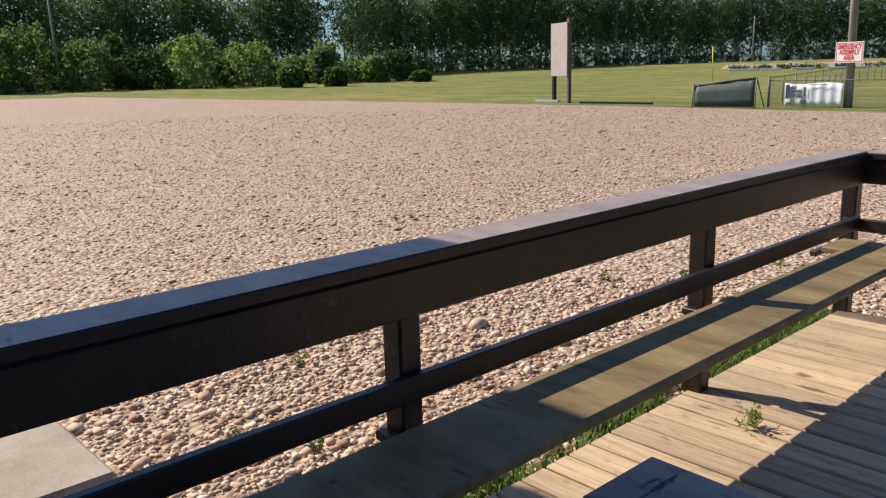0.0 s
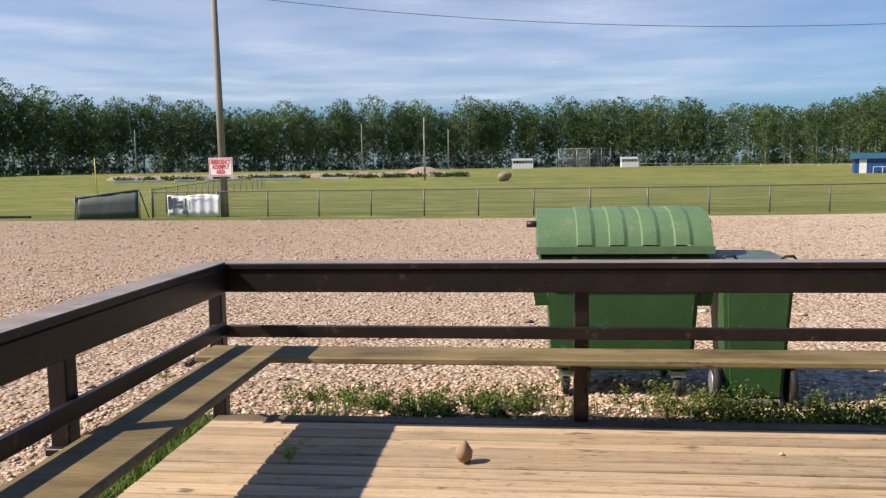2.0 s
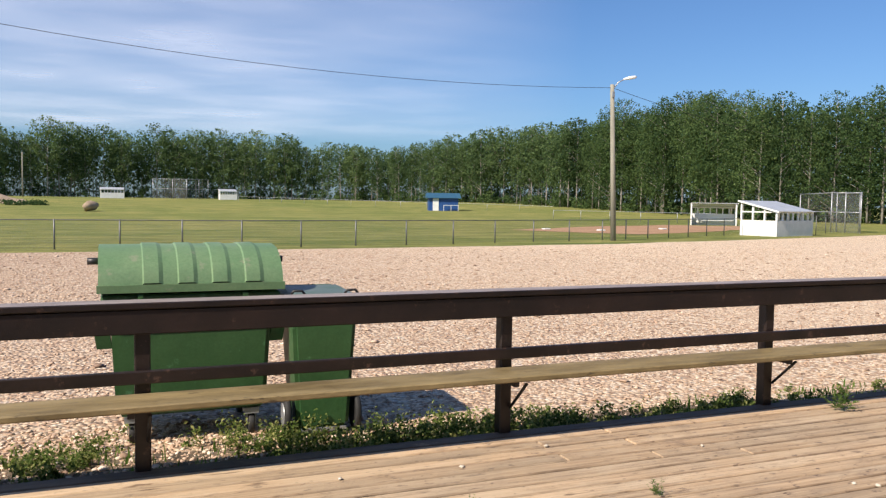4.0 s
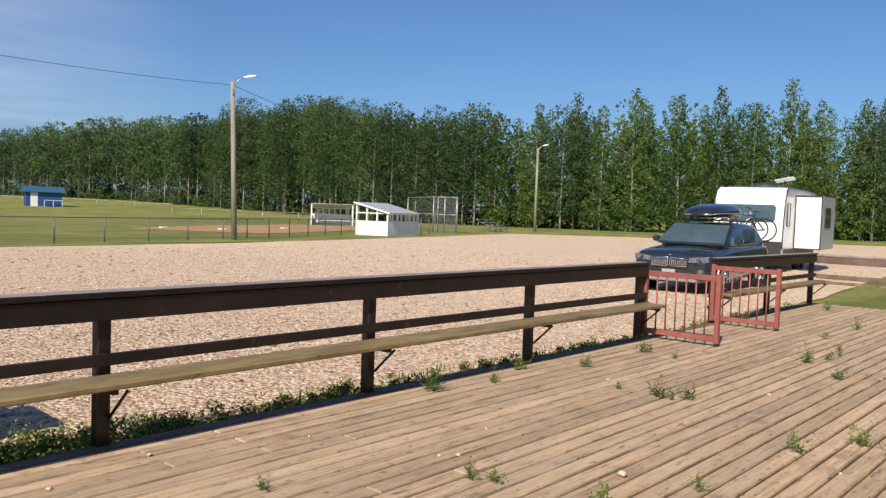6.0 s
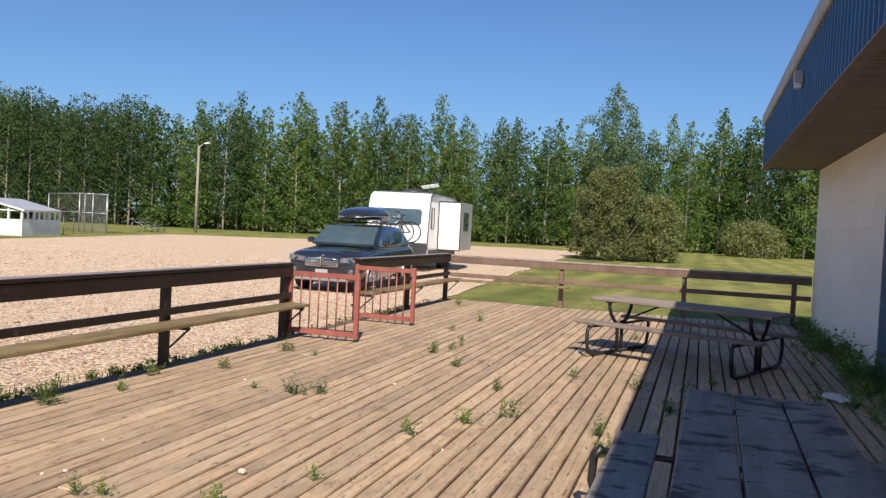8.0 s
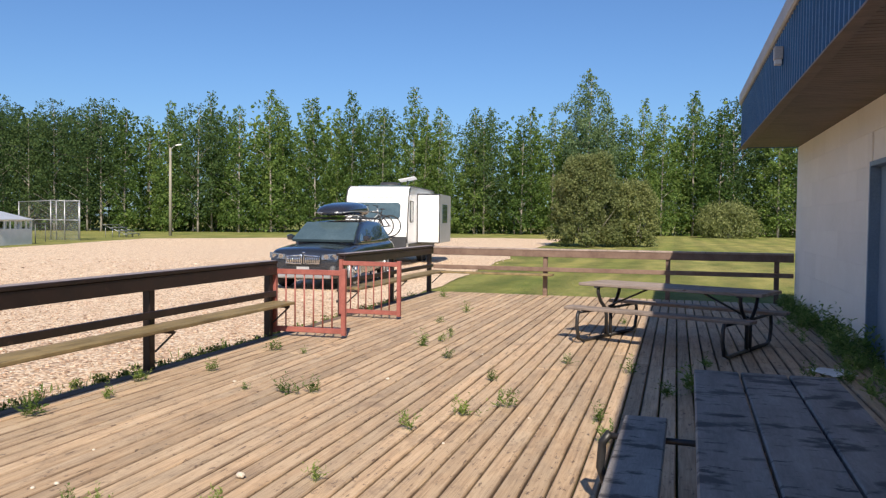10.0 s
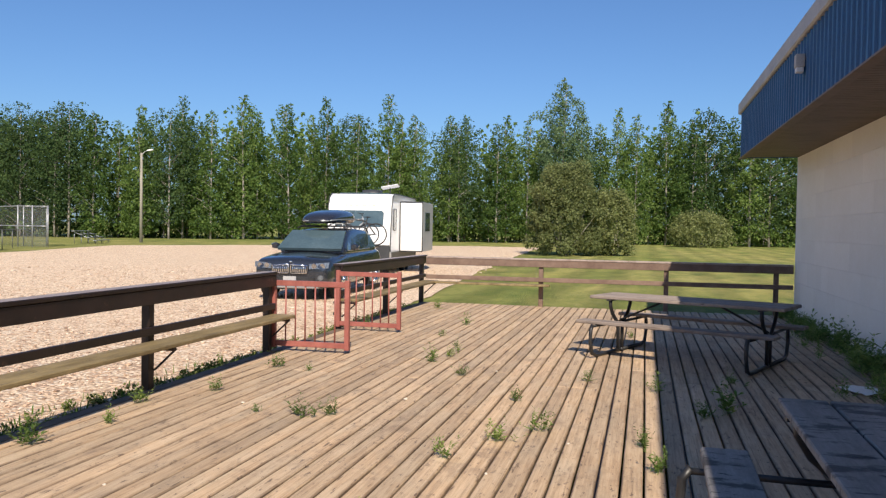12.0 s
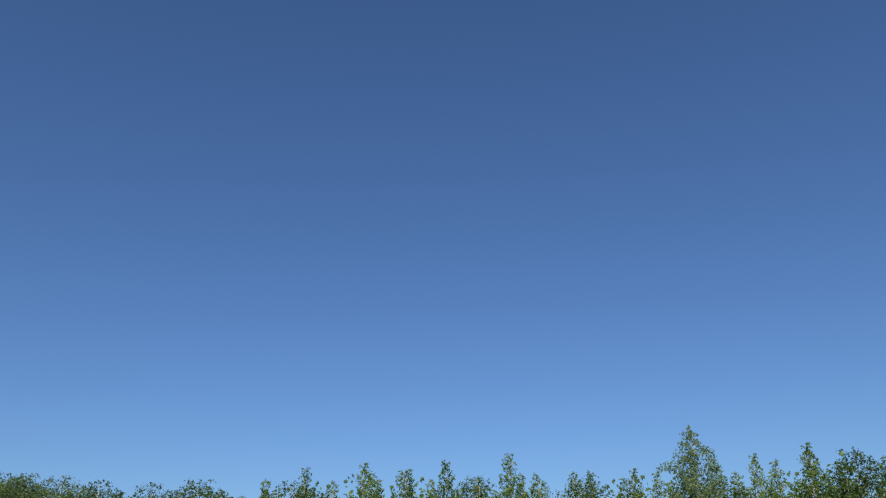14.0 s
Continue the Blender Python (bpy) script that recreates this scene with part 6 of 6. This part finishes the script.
def dugout(m, L, W, hi, lo, label, posts=3):
    """White shelter: half walls, open band above, sloping tin roof."""
    d = thing("dugout", label, "dugout", m, "ball field dugouts")
    wall = lo * 0.62
    bar("near_wall", 0, -0.05, 0, L, 0.0, wall, WHITE_PAINT, d, "", 0)
    bar("end_wall", -0.05, -0.05, 0, -0.001, W, wall, WHITE_PAINT, d, "", 0)
    bar("end_wall", L + 0.001, -0.05, 0, L + 0.05, W, wall, WHITE_PAINT, d, "", 0)
    n = 7
    for k in range(n + 1):
        x = L * k / n
        bar("post", x - 0.05, -0.06, wall, x + 0.05, 0.02, lo, WHITE_PAINT, d, "", 0)
    for x in (0.0, L):
        for k in range(posts + 1):
            y = W * k / posts
            bar("post", x - 0.06, y - 0.05, wall if k < posts else 0, x + 0.06, y + 0.05, lo + (hi - lo) * k / posts - 0.02, WHITE_PAINT, d, "", 0)
        bar("sill", x - 0.062, 0.051, lo - 0.10, x + 0.062, W - 0.051, lo - 0.03, WHITE_PAINT, d, "", 0)
    bar("header", 0, -0.055, lo - 0.12, L, 0.015, lo - 0.02, WHITE_PAINT, d, "", 0)
    bar("bench", 0.2, 0.25, 0.40, L - 0.2, 0.6, 0.45, WHITE_PAINT, d, "", 0)
    bm = bmesh.new()
    a = math.atan2(hi - lo, W)
    n = int((L + 0.3) / 0.2)
    for k in range(n):
        x = -0.15 + k * 0.2
        box(bm, x, -0.18, 0.0, x + 0.19, W / math.cos(a) + 0.15, 0.03, pose(0, 0, lo, math.degrees(a), 0, 0))
    part("roof", bm, ROOF_TIN, d, "pale ribbed tin roof")
    bar("roof_edge", -0.18, -0.22, -0.05, -0.152, W / math.cos(a) + 0.18, 0.05, WHITE_PAINT, d, "", 0, pose(0, 0, lo, math.degrees(a), 0, 0))
    return d


dugout(pose(36.25, 36.6, G - 0.02, 0, 0, 15), 4.0, 2.3, 2.05, 1.50, "white wooden dugout with a sloping tin roof")
dugout(pose(52.2, 57.6, G - 0.02, 0, 0, 140), 3.8, 1.9, 1.95, 1.65, "white open-fronted dugout across the infield")


def backstop(posts, height, label, dense=()):
    b = thing("backstop", label, "backstop")
    web = bmesh.new()
    for i, (x, y) in enumerate(posts):
        z = G - 0.02 + rise(x, y)
        bm = bmesh.new()
        tube(bm, [(x, y, z - 0.1), (x, y, z + height)], 0.045, 6)
        part("post", bm, GALV, b)
        if i:
            px, py = posts[i - 1]
            zp = G - 0.02 + rise(px, py)
            for k in (0.98, 0.5):
                bm = bmesh.new()
                tube(bm, [(px, py, zp + height * k), (x, y, z + height * k)], 0.03, 5)
                part("rail", bm, GALV, b)
            web.faces.new([web.verts.new(v) for v in ((px, py, zp), (x, y, z), (x, y, z + height), (px, py, zp + height))])
            if i in dense:
                web.faces.new([web.verts.new(v) for v in ((px + 0.1, py + 0.2, zp), (x + 0.1, y + 0.2, z), (x + 0.1, y + 0.2, z + height), (px + 0.1, py + 0.2, zp + height))])
    part("mesh", web, LINK, b, "see-through wire mesh")
    return b


backstop([(52.5, 50.5), (47.2, 42.6), (47.4, 41.6), (47.6, 40.5), (51.0, 43.5), (48.5, 43.3)], 2.85, "chain-link backstop with galvanised posts behind home plate", (2, 3, 4))
far = [spot(a, d)[:2] for a, d in ((2.35, 168), (3.6, 164), (4.5, 162), (5.3, 164), (5.9, 168))]
backstop(far, 3.9, "far chain-link backstop of a second ball field", (2, 3))
for az, L, lab in ((-0.85, 4.0, "small white dugout far across the field"), (6.7, 3.2, "small white dugout far across the field")):
    dugout(pose(*spot(az, 163), 0, 0, 3), L, 1.6, 2.0, 1.65, lab)

bl = thing("bleachers", "low grey metal bleachers at the edge of the lot", "bleachers", pose(56.4, 43.4, G - 0.02, 0, 0, 22))
for k in range(4):
    bar("bench_plank", 0, k * 0.55, 0.25 + k * 0.25, 4.2, k * 0.55 + 0.26, 0.30 + k * 0.25, GALV, bl, "", 0)
for x in (0.3, 2.1, 3.9):
    bm = bmesh.new()
    for k in range(4):
        tube(bm, [(x, k * 0.55 + 0.13, 0), (x, k * 0.55 + 0.13, 0.25 + k * 0.25)], 0.025, 5)
    tube(bm, [(x, 0, 0.15), (x, 1.8, 0.95)], 0.025, 5)
    part("frame", bm, GALV, bl)

BLUE_WALL = surface("blue_shed_boards", (0.012, 0.055, 0.19), (0.02, 0.08, 0.26), 2, 0.5, 0, 30, 0.001)
SHED_ROOF = surface("dull_teal_tin", (0.03, 0.10, 0.17), (0.05, 0.14, 0.22), 2, 0.45, 0.2, 30, 0.001)
shed = thing("shed", "small bright blue shed with a white door", "shed", pose(*spot(21.2, 116), 0, 0, -16))
bm = bmesh.new()
box(bm, 0, 0, 0, 4.2, 3.0, 1.9)
part("walls", bm, BLUE_WALL, shed)
bm = bmesh.new()
v = [bm.verts.new(p) for p in ((-0.4, -0.4, 1.86), (4.6, -0.4, 1.86), (4.6, 3.4, 1.86), (-0.4, 3.4, 1.86), (-0.4, 1.5, 2.6), (4.6, 1.5, 2.6))]
for f in ((0, 1, 5, 4), (2, 3, 4, 5), (0, 4, 3), (1, 2, 5), (3, 2, 1, 0)):
    bm.faces.new([v[i] for i in f])
part("roof", bm, SHED_ROOF, shed, "dull teal gabled roof")
bar("door", 0.5, -0.05, 0.02, 1.35, -0.002, 1.8, WHITE_PAINT, shed, "white door")
bar("counter_rail", 2.0, -0.5, 0.8, 4.2, -0.42, 0.86, WHITE_PAINT, shed, "", 0)
for x in (2.05, 3.1, 4.15):
    bar("rail_post", x - 0.03, -0.49, 0, x + 0.03, -0.43, 0.8, WHITE_PAINT, shed, "", 0)

# low bank with rubble far across the field
DIRT = surface("dry_dirt", (0.26, 0.19, 0.13), (0.40, 0.31, 0.22), 1.5, 0.95, 0, 10, 0.02)
bm = bmesh.new()
cols = []
for i in range(70):
    az = -28.5 + i * 0.34
    h = 0.55 + 0.35 * noise.noise(Vector((i * 0.35, 2, 0))) + (0.9 * max(0, 1 - abs(az + 7.3) / 1.6))
    if i in (0, 69):
        h = 0.02
    cols.append([bm.verts.new(spot(az, d, hh)) for d, hh in ((126, -0.1), (128, h * 0.8), (130, h), (133, -0.1))])
for a, b in zip(cols, cols[1:]):
    for j in range(3):
        bm.faces.new((a[j], b[j], b[j + 1], a[j + 1])).smooth = True
bmesh.ops.recalc_face_normals(bm, faces=bm.faces[:])
tagged(part("dirt_bank", bm, DIRT), "long low bank of dirt and weeds across the field", "dirt bank", kind="structure")
for az, L in ((-27.2, 3.6), (-25.5, 2.6), (-23.6, 2.8), (-21.0, 5.0), (-17.5, 7.0), (-13.5, 4.0)):
    x, y, z = spot(az, 117)
    lg = thing("plank", "pale plank lying along the low bank", "plank", pose(x, y, z, 0, 0, -az), "pale planks")
    bar("board", -L / 2, -0.15, 0, L / 2, 0.15, 0.32, WHITE_PAINT, lg, "", 0.02)
v_, f_, c_ = [], [], 0
for i in range(90):
    az = -28 + rt.random() * 24
    x, y, z = spot(az, rt.uniform(119, 125))
    v, f = leaf_cloud([(Vector((x, y, z + 0.25)), 0.6), (Vector((x + 0.7, y, z + 0.2)), 0.5)], 60, 0.16, rnd)
    v_.append(v); f_.append(f + c_); c_ += len(v)
tagged(part("bank_weeds", pydata("bank_weeds", np.concatenate(v_).tolist(), np.concatenate(f_).tolist(), DARK_LEAVES), None), "rough weeds along the foot of the dirt bank", "weeds", kind="stuff")
rub = rock("rubble_heap", spot(-1.5, 100), (1.4, 0.8, 0.55), DIRT, "dark heap of rubble lying in the field", 5)


# ---- gravel stones and grass beside the deck ----
rg = np.random.default_rng(9)
phi = (1 + 5 ** 0.5) / 2
ICO_V = np.array([(-1, phi, 0), (1, phi, 0), (-1, -phi, 0), (1, -phi, 0), (0, -1, phi), (0, 1, phi), (0, -1, -phi), (0, 1, -phi), (phi, 0, -1), (phi, 0, 1), (-phi, 0, -1), (-phi, 0, 1)]) / 1.9021
ICO_F = np.array([(0, 11, 5), (0, 5, 1), (0, 1, 7), (0, 7, 10), (0, 10, 11), (1, 5, 9), (5, 11, 4), (11, 10, 2), (10, 7, 6), (7, 1, 8), (3, 9, 4), (3, 4, 2), (3, 2, 6), (3, 6, 8), (3, 8, 9), (4, 9, 5), (2, 4, 11), (6, 2, 10), (8, 6, 7), (9, 8, 1)])
EYE = np.array([0.2, 0.3])


def stones(name, count, near, far, shape_v, shape_f, grow, label):
    """Loose stones round the deck, thinning out with distance, clear of the deck and the slab."""
    d = near * (far / near) ** rg.uniform(0, 1, count * 3) ** 0.8
    a = rg.uniform(-1.95, 1.45, count * 3)
    p = EYE + np.stack([np.sin(a) * d, np.cos(a) * d], 1)
    ok = ((p[:, 0] < -2.05) | (p[:, 1] > 5.66 + 0.1 * np.sin(p[:, 0] * 2.3))) & (p[:, 1] > 0.4 + (p[:, 0] > 17) * 6.5) & ~((p[:, 0] > -5.65) & (p[:, 0] < -3.34) & (p[:, 1] < 1.32)) & (p[:, 1] < 28)
    p, d = p[ok][:count], d[ok][:count]
    n = len(p)
    size = rg.lognormal(math.log(0.0108), 0.42, n) * np.maximum(1, d / 8) ** grow
    scale = size[:, None] * rg.uniform(0.65, 1.3, (n, 3)) * np.array([1.15, 1.15, 0.7])
    k = len(shape_v)
    v = shape_v[None] * (1 + rg.normal(size=(n, k, 1)) * 0.14) * scale[:, None, :]
    t = rg.uniform(0, 6.283, n)
    c, s = np.cos(t)[:, None], np.sin(t)[:, None]
    v = np.stack([v[..., 0] * c - v[..., 1] * s + p[:, None, 0], v[..., 0] * s + v[..., 1] * c + p[:, None, 1], v[..., 2] + G + size[:, None] * 0.25], 2)
    f = shape_f[None] + (np.arange(n) * k)[:, None, None]
    ob = part(name, pydata(name, v.reshape(-1, 3).tolist(), f.reshape(-1, 3).tolist(), STONES, True), None)
    return tagged(ob, label, "gravel", kind="stuff")


stones("gravel", 26000, 2.2, 6.6, ICO_V, ICO_F, 0.0, "loose pinkish rounded gravel stones beside the deck")
OCT_V = np.array([(1, 0, 0), (0, 1, 0), (-1, 0, 0), (0, -1, 0), (0, 0, 1), (0, 0, -1)], float)
OCT_F = np.array([(0, 1, 4), (1, 2, 4), (2, 3, 4), (3, 0, 4), (1, 0, 5), (2, 1, 5), (3, 2, 5), (0, 3, 5)])
stones("outer_gravel", 80000, 5.5, 36.0, OCT_V * np.array([1, 1, 0.55]), OCT_F, 0.4, "loose pinkish gravel stones farther out on the lot")

slab = thing("concrete_slab", "worn concrete slab set in the gravel", "slab", kind="structure")
bar("slab", -5.6, -1.0, G - 0.1, -3.38, 1.28, G + 0.05, CONCRETE, slab, "", 0.02)


def blades(name, areas, label):
    """Tufts of narrow bent grass blades; areas: x0, y0, x1, y1, blades per square metre, height."""
    vs, fs, k = [], [], 0
    for x0, y0, x1, y1, per, h in areas:
        m = int((x1 - x0) * (y1 - y0) * per)
        p = np.stack([rg.uniform(x0, x1, m), rg.uniform(y0, y1, m)], 1)
        keep = np.array([noise.noise(Vector((q[0] * 1.3, q[1] * 1.3, 7))) for q in p]) > -0.22
        p = p[keep]
        m = len(p)
        a = rg.uniform(0, 6.283, m)
        ln = h * rg.uniform(0.35, 1.15, m)
        out = ln * rg.uniform(0.1, 0.7, m)
        w = rg.uniform(0.003, 0.009, m) * (1 + (rg.random(m) < 0.2) * 0.6)
        dx, dy = np.cos(a), np.sin(a)
        z = np.full(m, G - 0.005)
        base = np.stack([p[:, 0], p[:, 1], z], 1)
        side = np.stack([-dy * w, dx * w, z * 0], 1)
        mid = base + np.stack([dx * out * 0.35, dy * out * 0.35, ln * 0.6], 1)
        tip = base + np.stack([dx * out, dy * out, ln * 0.92], 1)
        q = np.stack([base - side, base + side, mid + side * 0.8, mid - side * 0.8, tip], 1).reshape(-1, 3)
        i = np.arange(m)[:, None] * 5 + k
        vs.append(q)
        fs.append(np.concatenate([i + np.array([[0, 1, 2]]), i + np.array([[0, 2, 3]]), i + np.array([[3, 2, 4]])]))
        k += len(q)
    ob = part(name, pydata(name, np.concatenate(vs).tolist(), np.concatenate(fs).tolist(), GRASS), None)
    return tagged(ob, label, "grass", kind="stuff")


blades("grass_strip", [(-2.5, 0.4, -1.99, 5.6, 2600, 0.14), (-2.3, 5.41, 17.4, 5.74, 260, 0.085), (-1.5, 5.5, 0.4, 6.15, 420, 0.12), (0.3, 5.42, 10.0, 6.1, 110, 0.12)],
       "bright green grass and weeds along the deck's edge")
vs, fs, k = [], [], 0
rk = random.Random(3)
for x0, y0, x1, y1, n_, h in ((-1.7, 5.42, 0.3, 6.35, 380, 0.13), (0.0, 5.42, 3.6, 6.3, 620, 0.19), (3.4, 5.42, 5.4, 5.9, 130, 0.15), (5.2, 5.42, 12.0, 5.95, 300, 0.10), (12.0, 5.42, 17.4, 5.8, 200, 0.12), 
                              (-2.45, 0.8, -2.02, 5.3, 60, 0.13), (-5.6, 1.3, -3.0, 3.4, 16, 0.09), (-7.5, 2.5, -3, 8, 26, 0.09)):
    for _ in range(n_):
        x, y = rk.uniform(x0, x1), rk.uniform(y0, y1)
        if noise.noise(Vector((x * 0.9, y * 1.5, 2))) < -0.08 or (y0 > 5 and rk.random() < (y - 5.42) * 0.6):
            continue
        q = rk.uniform(0.4, 1.1)
        w = h * q
        cl = [(Vector((x + rk.uniform(-w, w) * 0.5, y + rk.uniform(-w, w) * 0.4, G + w * e)), w * rk.uniform(0.3, 0.55)) for e in (0.2, 0.45, 0.8)]
        v, f = leaf_cloud(cl, 44, 0.015, rnd)
        vs.append(v)
        fs.append(f + k)
        k += len(v)
tagged(part("broad_weeds", pydata("broad_weeds", np.concatenate(vs).tolist(), np.concatenate(fs).tolist(), HERBS), None), "low broad-leaved weeds in the gravel by the deck", "weeds", kind="stuff")


# ---- thin high cloud and sky haze ----
# cirrus wisps plus an even veil that stands in for sky haze
CLOUD = bpy.data.materials.new("cirrus_and_haze")
nt, nn, bs = nodes_of(CLOUD)
wisp = noise_tex(nt, 0.0062, 7, 0.60, (0.6, 1.2, 1), "Object", 1.4)
patchy = noise_tex(nt, 0.0026, 2, 0.5)
both = nn.new("ShaderNodeMath")
both.operation = 'MULTIPLY'
nt.links.new(ramp(nt, wisp, [(0.42, (0.72, 0.72, 0.72)), (0.88, (1, 1, 1))]), both.inputs[0])
nt.links.new(ramp(nt, patchy, [(0.36, (0.20, 0.20, 0.20)), (0.70, (0.38, 0.38, 0.38))]), both.inputs[1])
vapour = nn.new("ShaderNodeBsdfTranslucent")
vapour.inputs[0].default_value = (0.9, 0.9, 0.9, 1)
clear = nn.new("ShaderNodeBsdfTransparent")
mix = nn.new("ShaderNodeMixShader")
sx = nn.new("ShaderNodeSeparateXYZ")
place = nn.new("ShaderNodeTexCoord")
nt.links.new(place.outputs["Object"], sx.inputs[0])
fade = nn.new("ShaderNodeMapRange")
fade.inputs[1].default_value, fade.inputs[2].default_value, fade.inputs[3].default_value, fade.inputs[4].default_value = 0.12, 0.62, 1, 0
slant = nn.new("ShaderNodeMath")           # opacity fades with the bearing, so the sheet's edge stays hidden
slant.operation = 'DIVIDE'
nt.links.new(sx.outputs[0], slant.inputs[0])
nt.links.new(sx.outputs[1], slant.inputs[1])
nt.links.new(slant.outputs[0], fade.inputs[0])
thin = nn.new("ShaderNodeMath")
thin.operation = 'MULTIPLY'
nt.links.new(both.outputs[0], thin.inputs[0])
nt.links.new(fade.outputs[0], thin.inputs[1])
far = nn.new("ShaderNodeVectorMath")
far.operation = 'LENGTH'
nt.links.new(place.outputs["Object"], far.inputs[0])
away = nn.new("ShaderNodeMapRange")
away.interpolation_type = 'SMOOTHSTEP'
away.inputs[1].default_value, away.inputs[2].default_value, away.inputs[3].default_value, away.inputs[4].default_value = 3700, 4880, 1, 0
nt.links.new(far.outputs["Value"], away.inputs[0])
faint = nn.new("ShaderNodeMath")
faint.operation = 'MULTIPLY'
nt.links.new(thin.outputs[0], faint.inputs[0])
nt.links.new(away.outputs[0], faint.inputs[1])
nt.links.new(faint.outputs[0], mix.inputs[0])
nt.links.new(clear.outputs[0], mix.inputs[1])
nt.links.new(vapour.outputs[0], mix.inputs[2])
nt.links.new(mix.outputs[0], nn["Material Output"].inputs[0])
cloud = sheet("cirrus_cloud", [(-4900, 570), (400, 570), (3000, 4300), (3000, 4900), (-4900, 4900)], 335, CLOUD)
tagged(cloud, "faint white streaks of high cloud within an even sky haze", "cloud", kind="structure")
